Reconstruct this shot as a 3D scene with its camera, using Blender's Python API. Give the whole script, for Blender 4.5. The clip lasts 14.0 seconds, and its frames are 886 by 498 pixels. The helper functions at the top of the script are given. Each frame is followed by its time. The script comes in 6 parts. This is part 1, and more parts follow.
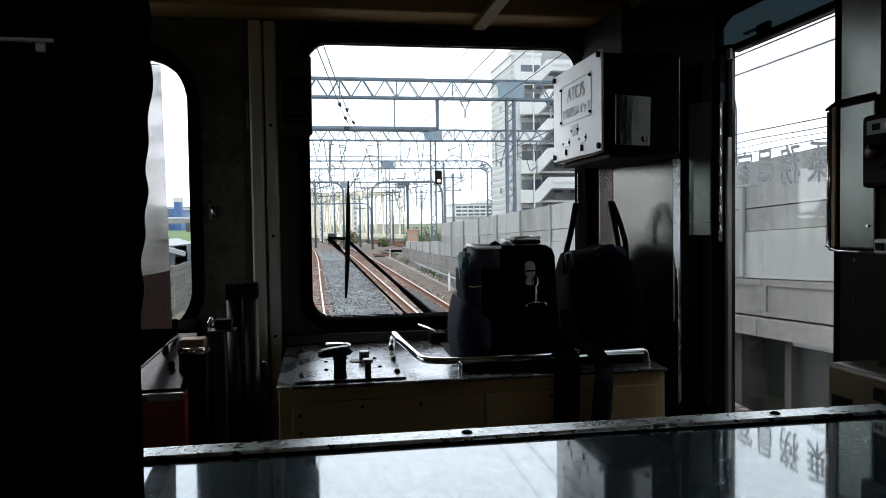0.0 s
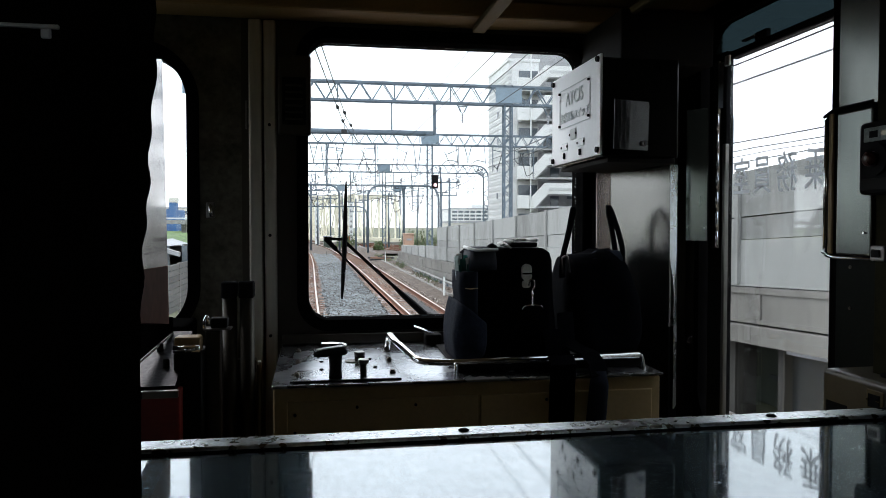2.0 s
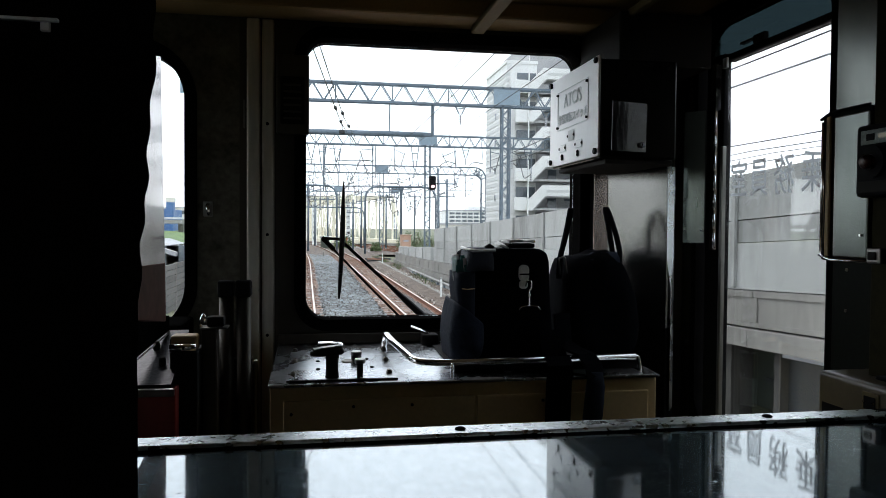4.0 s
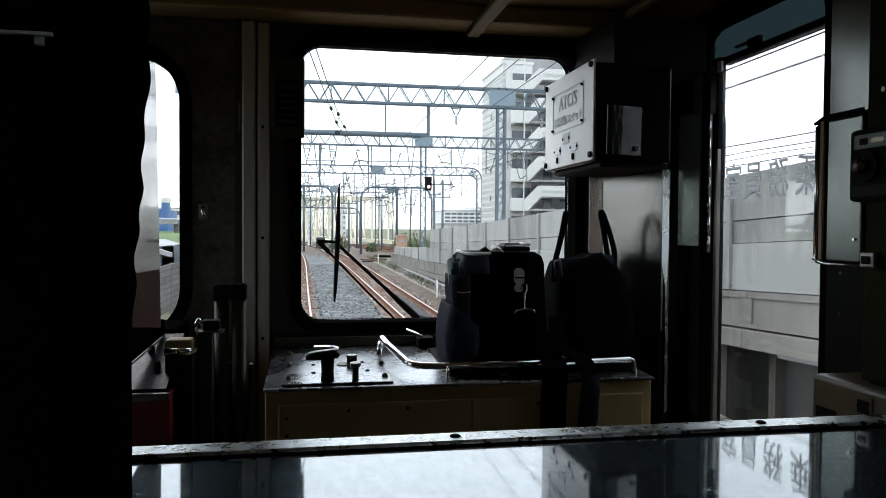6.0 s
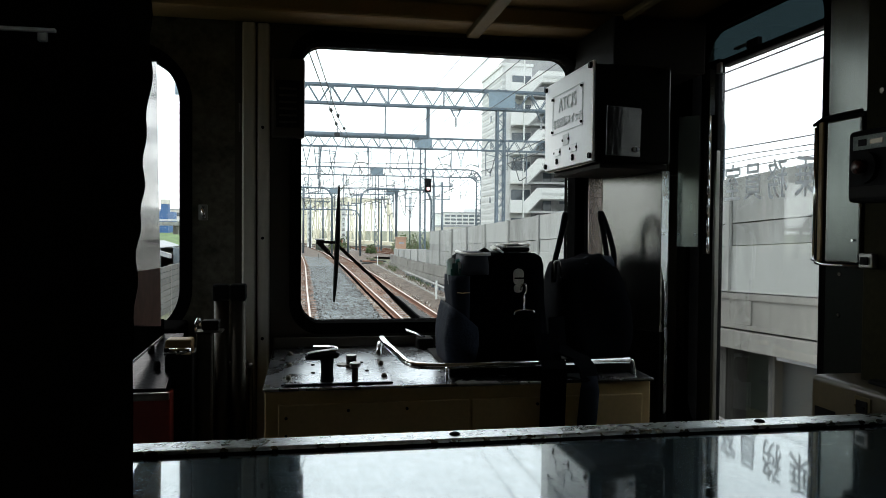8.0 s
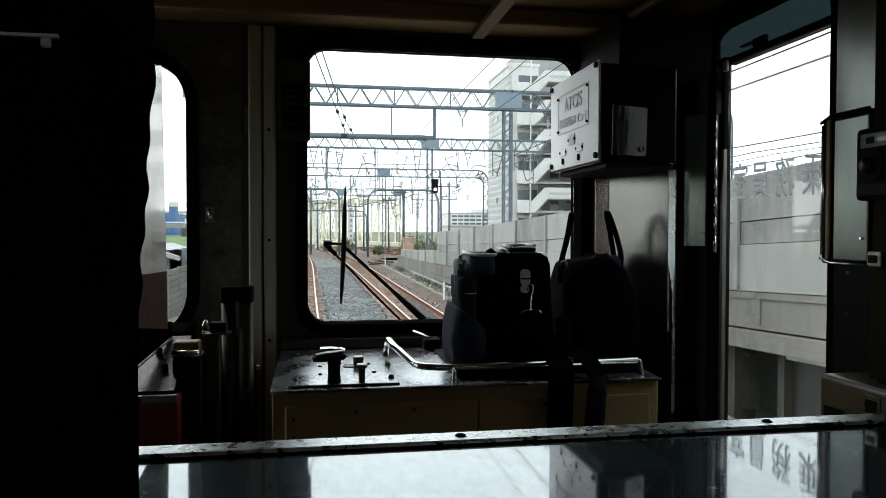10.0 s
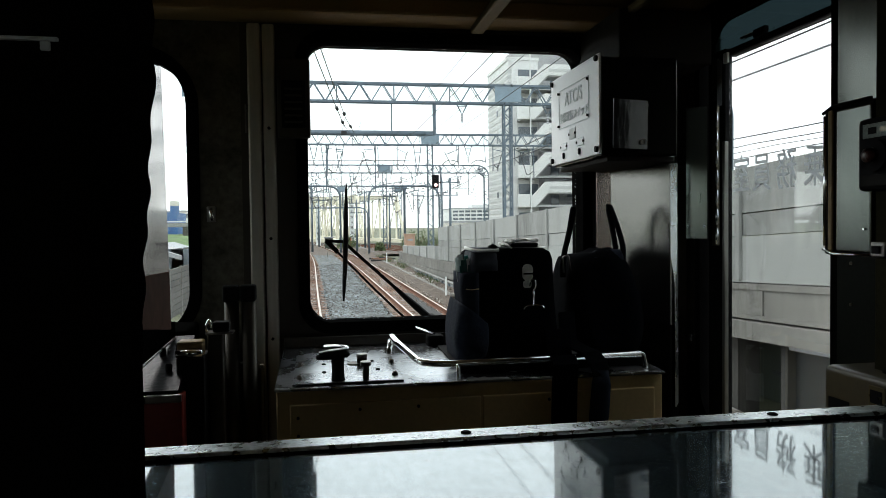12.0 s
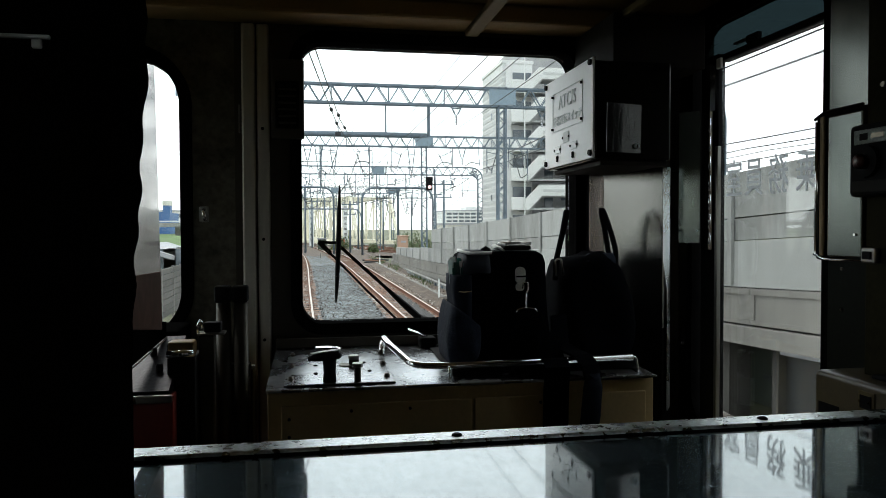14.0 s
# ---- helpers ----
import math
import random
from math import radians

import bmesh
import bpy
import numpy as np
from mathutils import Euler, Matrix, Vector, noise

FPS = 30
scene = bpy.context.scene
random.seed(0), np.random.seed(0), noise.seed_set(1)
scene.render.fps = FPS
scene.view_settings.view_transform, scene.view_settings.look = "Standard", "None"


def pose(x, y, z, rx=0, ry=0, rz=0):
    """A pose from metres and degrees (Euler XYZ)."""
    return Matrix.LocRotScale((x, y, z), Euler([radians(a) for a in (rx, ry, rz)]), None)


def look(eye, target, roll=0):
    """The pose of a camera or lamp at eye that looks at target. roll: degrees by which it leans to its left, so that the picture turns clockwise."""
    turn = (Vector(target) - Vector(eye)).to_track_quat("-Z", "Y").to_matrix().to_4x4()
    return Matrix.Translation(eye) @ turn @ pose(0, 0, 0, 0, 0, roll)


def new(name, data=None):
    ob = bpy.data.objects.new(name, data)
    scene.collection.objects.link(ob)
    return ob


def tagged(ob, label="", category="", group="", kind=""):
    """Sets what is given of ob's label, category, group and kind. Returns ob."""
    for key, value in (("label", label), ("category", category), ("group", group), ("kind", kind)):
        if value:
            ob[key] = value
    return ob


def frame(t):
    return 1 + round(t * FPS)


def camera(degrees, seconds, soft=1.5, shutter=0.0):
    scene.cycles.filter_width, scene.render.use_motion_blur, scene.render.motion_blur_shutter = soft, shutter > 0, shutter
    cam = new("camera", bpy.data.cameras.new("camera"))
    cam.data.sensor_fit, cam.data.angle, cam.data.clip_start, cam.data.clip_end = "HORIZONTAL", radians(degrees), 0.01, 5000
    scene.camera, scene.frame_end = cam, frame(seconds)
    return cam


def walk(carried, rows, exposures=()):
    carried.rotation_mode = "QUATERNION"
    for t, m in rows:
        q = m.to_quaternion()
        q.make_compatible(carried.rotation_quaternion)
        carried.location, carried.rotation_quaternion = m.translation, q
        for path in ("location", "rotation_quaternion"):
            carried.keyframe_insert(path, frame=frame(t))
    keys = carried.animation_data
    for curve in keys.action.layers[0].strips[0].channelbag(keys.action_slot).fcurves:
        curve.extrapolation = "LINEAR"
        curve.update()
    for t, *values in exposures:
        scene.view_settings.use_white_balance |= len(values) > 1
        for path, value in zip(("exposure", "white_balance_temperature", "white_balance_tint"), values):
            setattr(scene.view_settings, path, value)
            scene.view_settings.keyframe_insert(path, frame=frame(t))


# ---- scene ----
cam = camera(62.0, 14.0, soft=0.65)
# seconds, x, y, z, pitch, roll, yaw: a camera held almost still in the cab
PATH = [
    (0.0, 0.005, 0.003, 1.405, -2.05, 0.80, -9.41),
    (0.5, 0.003, -0.002, 1.406, -1.95, 0.80, -9.65),
    (1.0, 0.004, 0.004, 1.401, -1.83, 0.56, -9.73),
    (1.5, 0.003, 0.006, 1.400, -1.86, 0.49, -9.73),
    (2.0, 0.000, 0.003, 1.397, -1.71, -0.04, -9.74),
    (2.5, -0.007, -0.001, 1.394, -1.64, -0.23, -9.95),
    (3.0, -0.004, 0.004, 1.393, -1.66, -0.40, -9.87),
    (5.5, 0.000, 0.000, 1.399, -1.47, -0.38, -10.21),
    (6.0, 0.000, 0.001, 1.402, -1.56, -0.38, -10.28),
    (6.5, 0.000, 0.000, 1.400, -1.50, -0.35, -10.20),
    (7.0, 0.001, -0.003, 1.399, -1.41, -0.55, -10.26),
    (7.5, -0.002, -0.001, 1.400, -1.45, -0.52, -10.42),
    (8.0, -0.001, -0.002, 1.398, -1.41, -0.49, -10.32),
    (8.5, 0.000, -0.003, 1.399, -1.41, -0.52, -10.13),
    (11.0, 0.003, -0.002, 1.399, -1.38, 0.46, -9.29),
    (11.5, 0.002, -0.002, 1.400, -1.58, 0.94, -9.34),
    (12.0, 0.001, 0.000, 1.401, -1.72, 0.69, -9.66),
    (12.5, 0.000, -0.004, 1.399, -1.68, 0.58, -9.94),
    (13.0, 0.001, -0.003, 1.400, -1.62, 0.49, -10.17),
    (13.5, 0.002, -0.002, 1.400, -1.58, 0.28, -10.30),
    (14.0, 0.002, 0.000, 1.401, -1.56, 0.20, -10.17),
]
walk(cam, [(t, pose(x, y, z, 90 + p, r, w)) for t, x, y, z, p, r, w in PATH], [(0.0, 0.64, 6250, 13), (6.0, 0.64, 6250, 12), (8.5, 0.64, 6480, 7), (11.0, 0.55, 6500, 7), (14.0, 0.48, 6500, 7)])

# ---- world and sun: a bright overcast day ----
world = bpy.data.worlds.new("overcast_sky")
scene.world = world
world.use_nodes = True
wn, wl = world.node_tree.nodes, world.node_tree.links
wn.clear()
sky = wn.new("ShaderNodeTexSky")
sky.sky_type, sky.sun_disc = "NISHITA", False
sky.sun_elevation, sky.sun_rotation = radians(52), radians(-30)
clear_bg = wn.new("ShaderNodeBackground")
clear_bg.inputs["Strength"].default_value = 0.10
cloud_bg = wn.new("ShaderNodeBackground")
cloud_bg.inputs["Color"].default_value = (0.93, 0.97, 1.0, 1)
cloud_bg.inputs["Strength"].default_value = 1.7
mix_bg = wn.new("ShaderNodeMixShader")
mix_bg.inputs[0].default_value = 0.85
world_out = wn.new("ShaderNodeOutputWorld")
wl.new(sky.outputs[0], clear_bg.inputs["Color"])
wl.new(clear_bg.outputs[0], mix_bg.inputs[1])
wl.new(cloud_bg.outputs[0], mix_bg.inputs[2])
wl.new(mix_bg.outputs[0], world_out.inputs[0])

sun = new("sun", bpy.data.lights.new("sun", "SUN"))
sun.data.energy, sun.data.angle, sun.data.color = 0.9, radians(18), (1.0, 0.96, 0.9)
sun.matrix_world = look((-60, 100, 130), (0, 0, 0))


# ---- materials ----
def material(name, color, rough=0.6, metal=0.0, vary=0.25, scale=6.0, bump=0.15, fine=60.0, tint=None, random_shift=0.0, stretch=None, spec=0.5):
    """A surface with wear at two scales, grain relief and an optional second tint."""
    m = bpy.data.materials.new(name)
    m.use_nodes = True
    n, l = m.node_tree.nodes, m.node_tree.links
    b = n["Principled BSDF"]
    b.inputs["Roughness"].default_value, b.inputs["Metallic"].default_value = rough, metal
    b.inputs["Specular IOR Level"].default_value = spec
    tc, mp = n.new("ShaderNodeTexCoord"), n.new("ShaderNodeMapping")
    l.new(tc.outputs["Object"], mp.inputs[0])
    if stretch:
        mp.inputs["Scale"].default_value = stretch
    n1, n2 = n.new("ShaderNodeTexNoise"), n.new("ShaderNodeTexNoise")
    n1.inputs["Scale"].default_value, n1.inputs["Detail"].default_value = scale, 6
    n2.inputs["Scale"].default_value, n2.inputs["Detail"].default_value = fine, 4
    l.new(mp.outputs[0], n1.inputs["Vector"])
    l.new(mp.outputs[0], n2.inputs["Vector"])
    r = n.new("ShaderNodeValToRGB")
    lo = tint or tuple(c * (1 - vary) for c in color)
    hi = tuple(min(1, c * (1 + vary)) for c in color)
    r.color_ramp.elements[0].position, r.color_ramp.elements[1].position = 0.32, 0.68
    r.color_ramp.elements[0].color, r.color_ramp.elements[1].color = (*lo, 1), (*hi, 1)
    add = n.new("ShaderNodeMath")
    add.operation = "MULTIPLY_ADD"
    add.inputs[1].default_value = 0.35
    sub = n.new("ShaderNodeMath")
    sub.operation = "MULTIPLY"
    sub.inputs[1].default_value = 0.65
    l.new(n1.outputs["Fac"], sub.inputs[0])
    l.new(n2.outputs["Fac"], add.inputs[0])
    l.new(sub.outputs[0], add.inputs[2])
    last = add.outputs[0]
    if random_shift:
        oi, sh = n.new("ShaderNodeObjectInfo"), n.new("ShaderNodeMath")
        sh.operation = "MULTIPLY_ADD"
        sh.inputs[1].default_value = random_shift
        l.new(oi.outputs["Random"], sh.inputs[0])
        l.new(last, sh.inputs[2])
        last = sh.outputs[0]
    l.new(last, r.inputs[0])
    l.new(r.outputs[0], b.inputs["Base Color"])
    rr = n.new("ShaderNodeMapRange")
    rr.inputs["To Min"].default_value, rr.inputs["To Max"].default_value = max(0.03, rough - 0.12), min(1, rough + 0.12)
    l.new(n1.outputs["Fac"], rr.inputs["Value"])
    l.new(rr.outputs[0], b.inputs["Roughness"])
    if bump:
        bp = n.new("ShaderNodeBump")
        bp.inputs["Strength"].default_value, bp.inputs["Distance"].default_value = bump, 0.003
        l.new(n2.outputs["Fac"], bp.inputs["Height"])
        l.new(bp.outputs[0], b.inputs["Normal"])
    return m


def glass_material(name, tint=(1, 1, 1), gloss=1.0):
    m = bpy.data.materials.new(name)
    m.use_nodes = True
    n, l = m.node_tree.nodes, m.node_tree.links
    n.clear()
    out, mx, lw = n.new("ShaderNodeOutputMaterial"), n.new("ShaderNodeMixShader"), n.new("ShaderNodeLayerWeight")
    pw, sc = n.new("ShaderNodeMath"), n.new("ShaderNodeMath")
    pw.operation, sc.operation = "POWER", "MULTIPLY_ADD"
    pw.inputs[1].default_value = 4.0
    sc.inputs[1].default_value, sc.inputs[2].default_value = 0.5 * gloss, 0.025 * gloss
    tr, gl = n.new("ShaderNodeBsdfTransparent"), n.new("ShaderNodeBsdfGlossy")
    tr.inputs[0].default_value = (*tint, 1)
    gl.inputs["Roughness"].default_value = 0.02
    l.new(lw.outputs["Facing"], pw.inputs[0])
    l.new(pw.outputs[0], sc.inputs[0])
    l.new(sc.outputs[0], mx.inputs[0])
    l.new(tr.outputs[0], mx.inputs[1])
    l.new(gl.outputs[0], mx.inputs[2])
    l.new(mx.outputs[0], out.inputs[0])
    return m


def glow_material(name, color, strength):
    m = bpy.data.materials.new(name)
    m.use_nodes = True
    b = m.node_tree.nodes["Principled BSDF"]
    b.inputs["Base Color"].default_value = (*color, 1)
    b.inputs["Emission Color"].default_value = (*color, 1)
    b.inputs["Emission Strength"].default_value = strength
    return m


M_SIDELOWER = material("dark_green_side_lower", (0.007, 0.009, 0.006), 0.7, vary=0.3, scale=4, fine=90, bump=0.08, spec=0.12)
M_PAINT = material("dark_olive_paint", (0.034, 0.027, 0.017), 0.42, vary=0.25, scale=4, fine=90, bump=0.1)
M_HEADER = material("brown_header_paint", (0.235, 0.15, 0.052), 0.55, vary=0.2, scale=3, fine=120, bump=0.1)
M_BLACK = material("black_rubber", (0.006, 0.006, 0.0065), 0.75, vary=0.3, scale=20, fine=200, bump=0.1, spec=0.1)
M_CURTAIN = material("black_curtain_cloth", (0.008, 0.007, 0.006), 0.95, vary=0.3, scale=10, fine=500, bump=0.3, spec=0.05)
M_STEEL = material("brushed_stainless", (0.25, 0.245, 0.23), 0.3, 1.0, vary=0.15, scale=5, fine=40, bump=0.05, stretch=(1, 1, 0.15))
M_DARKSTEEL = material("dull_dark_stainless", (0.11, 0.098, 0.075), 0.33, 1.0, vary=0.2, scale=4, fine=60, bump=0.06, stretch=(1, 1, 0.2))
M_BOXBLACK = material("glossy_black_paint", (0.007, 0.007, 0.006), 0.1, vary=0.3, scale=6, fine=60, bump=0.03, spec=0.2)
M_COVER = material("black_gloss_cover", (0.004, 0.004, 0.004), 0.05, vary=0.3, scale=6, fine=38, bump=0.55, spec=0.4)
M_COVER.node_tree.nodes["Principled BSDF"].inputs["Coat Weight"].default_value = 1.0
# brown taken down to near black, with shade put into its colour
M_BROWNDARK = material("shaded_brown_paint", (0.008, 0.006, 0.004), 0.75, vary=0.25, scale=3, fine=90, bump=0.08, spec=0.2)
M_PILLAR = material("dull_pillar_stainless", (0.60, 0.58, 0.51), 0.42, 1.0, vary=0.3, scale=5, fine=50, bump=0.06, stretch=(1, 1, 0.12))
M_JAMB = material("greenish_jamb_stainless", (0.26, 0.29, 0.255), 0.24, 1.0, vary=0.15, scale=4, fine=50, bump=0.04, stretch=(1, 1, 0.2))
M_COVEREDGE = material("folded_cover_steel", (0.78, 0.83, 0.86), 0.28, 1.0, vary=0.1, scale=5, fine=60, bump=0.03)
M_EDGE = material("satin_chamfer_steel", (0.80, 0.85, 0.88), 0.2, 1.0, vary=0.1, scale=5, fine=60, bump=0.03)
M_SIDESTEEL = material("smoked_side_stainless", (0.15, 0.16, 0.148), 0.22, 1.0, vary=0.25, scale=3, fine=50, bump=0.04, stretch=(1, 1, 0.2))
M_TUBE = material("tarnished_tube_steel", (0.05, 0.046, 0.038), 0.5, 1.0, vary=0.3, scale=6, fine=60, bump=0.05)
M_SOFTFOLD = material("dark_blue_cloth", (0.018, 0.022, 0.032), 0.9, vary=0.3, scale=14, fine=400, bump=0.3, spec=0.05)
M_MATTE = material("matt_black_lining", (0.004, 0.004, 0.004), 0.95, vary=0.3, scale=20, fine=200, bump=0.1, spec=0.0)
M_PALESTRIP = material("pale_grey_strip_paint", (0.55, 0.58, 0.62), 0.45, vary=0.1, scale=5, fine=60, bump=0.03)
M_GILT = material("tarnished_brass_strip", (0.13, 0.10, 0.042), 0.55, 0.5, vary=0.2, scale=8, fine=60, bump=0.05)
M_MIRROR = material("mirror_polished_plate", (0.38, 0.345, 0.33), 0.1, 1.0, vary=0.1, scale=6, fine=40, bump=0.02)
M_BROWNREFLECT = material("red_brown_reflection_paint", (0.13, 0.062, 0.042), 0.75, vary=0.4, scale=7, fine=40, bump=0.04, spec=0.08)
M_DOORSTEEL = material("green_tinged_stainless", (0.115, 0.128, 0.118), 0.26, 1.0, vary=0.2, scale=4, fine=50, bump=0.04, stretch=(1, 1, 0.2))
M_POSTBROWN = material("olive_post_paint", (0.020, 0.018, 0.008), 0.8, vary=0.5, scale=3, fine=90, bump=0.08, spec=0.05)
M_LOCKER = material("olive_gold_locker_paint", (0.085, 0.064, 0.03), 0.35, vary=0.2, scale=3, fine=90, bump=0.08)
M_CHROME = material("polished_chrome", (0.75, 0.75, 0.75), 0.1, 1.0, vary=0.05, scale=10, fine=80, bump=0.0)
M_LEDGE = material("worn_stainless_ledge", (0.30, 0.32, 0.325), 0.10, 1.0, vary=0.10, scale=9, fine=70, bump=0.002)
M_TRIM = material("scuffed_trim_steel", (0.60, 0.63, 0.64), 0.29, 1.0, vary=0.45, scale=55, fine=210, bump=0.2)
M_DESKTOP = material("desk_stainless", (0.46, 0.48, 0.50), 0.27, 1.0, vary=0.35, scale=8, fine=60, bump=0.05)
M_CREAM = material("cream_panel_paint", (0.70, 0.53, 0.27), 0.5, vary=0.12, scale=3, fine=80, bump=0.05)
M_WHITE = material("white_plate_enamel", (0.92, 0.93, 0.94), 0.4, vary=0.04, scale=8, fine=60, bump=0.03)
M_INK = material("faded_grey_ink", (0.70, 0.74, 0.74), 0.7, vary=0.1, scale=20, fine=60, bump=0)
M_NYLON = material("black_nylon", (0.0022, 0.0025, 0.0034), 0.85, vary=0.35, scale=14, fine=700, bump=0.35, spec=0.01)
M_GREYTRIM = material("slate_grey_leather", (0.034, 0.039, 0.050), 0.7, vary=0.25, scale=18, fine=250, bump=0.3, spec=0.15)
M_PAPER = material("paper_teal_folder", (0.045, 0.11, 0.115), 0.4, vary=0.2, scale=20, fine=90, bump=0.05)
M_SHEET = material("translucent_white_paper", (0.7, 0.72, 0.7), 0.7, vary=0.1, scale=20, fine=90, bump=0.05)
M_PAPERW = material("paper_white", (0.75, 0.77, 0.76), 0.7, vary=0.1, scale=20, fine=90, bump=0.05)
M_RED = material("red_brown_enamel", (0.22, 0.02, 0.014), 0.5, vary=0.2, scale=6, fine=80, bump=0.05)
M_ALARMLABEL = material("greenish_label_film", (0.12, 0.15, 0.13), 0.5, vary=0.5, scale=60, fine=200, bump=0.05)
M_REDLENS = material("red_push_button", (0.045, 0.012, 0.008), 0.25, vary=0.1, scale=20, fine=80, bump=0)
M_BACKPANEL = material("grey_satin_panel", (0.255, 0.25, 0.235), 0.2, 1.0, vary=0.1, scale=3, fine=60, bump=0.05)
M_FLOOR = material("dark_floor_vinyl", (0.05, 0.055, 0.05), 0.6, vary=0.25, scale=6, fine=120, bump=0.2)
M_GLASS = glass_material("window_glass", (0.97, 0.985, 0.98))
M_TEAL = glass_material("tinted_sunshade", (0.085, 0.112, 0.118))
M_DOORGLASS = glass_material("side_window_glass", (0.95, 0.97, 0.965), 2.4)
M_DIAL = material("smeared_dial_plate", (0.008, 0.007, 0.009), 0.36, 1.0, vary=0.6, scale=22, fine=90, bump=0.25)
M_FRONTSTEEL = material("stained_front_steel", (0.13, 0.125, 0.10), 0.5, 1.0, vary=0.55, scale=13, fine=70, bump=0.15)
M_PALEBLUE = material("pale_blue_plate_paint", (0.20, 0.265, 0.32), 0.6, vary=0.12, scale=3, fine=20, bump=0.05)
M_LETTER = material("frosted_grey_lettering", (0.42, 0.43, 0.44), 0.8, vary=0.06, scale=20, fine=90, bump=0)


def thin_sheet(m, color, share):
    """Lets daylight glow through a thin sheet."""
    n, l = m.node_tree.nodes, m.node_tree.links
    tl, mx = n.new("ShaderNodeBsdfTranslucent"), n.new("ShaderNodeMixShader")
    tl.inputs[0].default_value, mx.inputs[0].default_value = (*color, 1), share
    l.new(n["Principled BSDF"].outputs[0], mx.inputs[1])
    l.new(tl.outputs[0], mx.inputs[2])
    l.new(mx.outputs[0], n["Material Output"].inputs[0])


thin_sheet(M_SHEET, (0.55, 0.62, 0.62), 0.6)
thin_sheet(M_PAPER, (0.06, 0.22, 0.19), 0.5)
thin_sheet(M_LETTER, (0.78, 0.80, 0.82), 0.75)
# fine scratches that dull the polish of the ledge
gn, gl_ = M_LEDGE.node_tree.nodes, M_LEDGE.node_tree.links
g_co, g_ns, g_vo = gn.new("ShaderNodeTexCoord"), gn.new("ShaderNodeTexNoise"), gn.new("ShaderNodeTexVoronoi")
g_add, g_mr = gn.new("ShaderNodeVectorMath"), gn.new("ShaderNodeMapRange")
g_vo.feature = "DISTANCE_TO_EDGE"
g_vo.inputs["Scale"].default_value, g_ns.inputs["Scale"].default_value = 26, 9
gl_.new(g_co.outputs["Object"], g_ns.inputs["Vector"])
gl_.new(g_co.outputs["Object"], g_add.inputs[0])
gl_.new(g_ns.outputs["Color"], g_add.inputs[1])
gl_.new(g_add.outputs[0], g_vo.inputs["Vector"])
gl_.new(g_vo.outputs["Distance"], g_mr.inputs["Value"])
g_mr.inputs["From Max"].default_value, g_mr.inputs["To Min"].default_value, g_mr.inputs["To Max"].default_value = 0.018, 0.30, 0.045
gl_.new(g_mr.outputs[0], gn["Principled BSDF"].inputs["Roughness"])
# a dull film of fine wear over the polish, tinted blue for sky sheen
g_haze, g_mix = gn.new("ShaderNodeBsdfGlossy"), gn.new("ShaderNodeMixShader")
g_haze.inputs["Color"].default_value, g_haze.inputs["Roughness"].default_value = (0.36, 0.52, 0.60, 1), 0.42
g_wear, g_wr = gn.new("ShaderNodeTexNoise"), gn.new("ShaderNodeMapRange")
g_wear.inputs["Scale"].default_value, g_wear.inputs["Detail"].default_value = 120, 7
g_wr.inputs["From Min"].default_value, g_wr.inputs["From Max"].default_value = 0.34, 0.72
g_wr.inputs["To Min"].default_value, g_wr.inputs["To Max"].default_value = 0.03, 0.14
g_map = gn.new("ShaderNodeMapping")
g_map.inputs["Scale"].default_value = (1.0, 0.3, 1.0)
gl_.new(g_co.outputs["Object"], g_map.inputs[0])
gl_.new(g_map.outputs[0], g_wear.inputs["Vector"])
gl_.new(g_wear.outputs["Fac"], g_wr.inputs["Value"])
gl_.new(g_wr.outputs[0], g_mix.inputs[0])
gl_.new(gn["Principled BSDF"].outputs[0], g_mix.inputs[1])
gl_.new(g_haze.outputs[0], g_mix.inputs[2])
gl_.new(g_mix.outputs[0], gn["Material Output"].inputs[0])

M_BALLAST = material("ballast_gravel", (0.215, 0.215, 0.21), 0.95, vary=0.6, scale=1.1, fine=18, bump=1.0, tint=(0.055, 0.042, 0.034))
M_STONE = material("ballast_stone", (0.25, 0.225, 0.20), 0.95, vary=0.5, scale=9, fine=40, bump=0.4)


def pieces_tone(m, stops, scale=None):
    """Gives each stone its own tone: by mesh island, or by cells of the given scale."""
    n, l = m.node_tree.nodes, m.node_tree.links
    ramp = n.new("ShaderNodeValToRGB")
    while len(ramp.color_ramp.elements) < len(stops):
        ramp.color_ramp.elements.new(0.5)
    for e, (p, c) in zip(ramp.color_ramp.elements, stops):
        e.position, e.color = p, (*c, 1)
    if scale:
        tc, vo, sp = n.new("ShaderNodeTexCoord"), n.new("ShaderNodeTexVoronoi"), n.new("ShaderNodeSeparateColor")
        vo.inputs["Scale"].default_value = scale
        l.new(tc.outputs["Object"], vo.inputs["Vector"])
        l.new(vo.outputs["Color"], sp.inputs[0])
        l.new(sp.outputs[0], ramp.inputs[0])
    else:
        l.new(n.new("ShaderNodeNewGeometry").outputs["Random Per Island"], ramp.inputs[0])
    mx = n.new("ShaderNodeMix")
    mx.data_type, mx.blend_type = "RGBA", "MULTIPLY"
    mx.inputs["Factor"].default_value = 1.0
    old = n["Principled BSDF"].inputs["Base Color"].links[0].from_socket
    l.new(old, mx.inputs["A"])
    l.new(ramp.outputs[0], mx.inputs["B"])
    l.new(mx.outputs["Result"], n["Principled BSDF"].inputs["Base Color"])


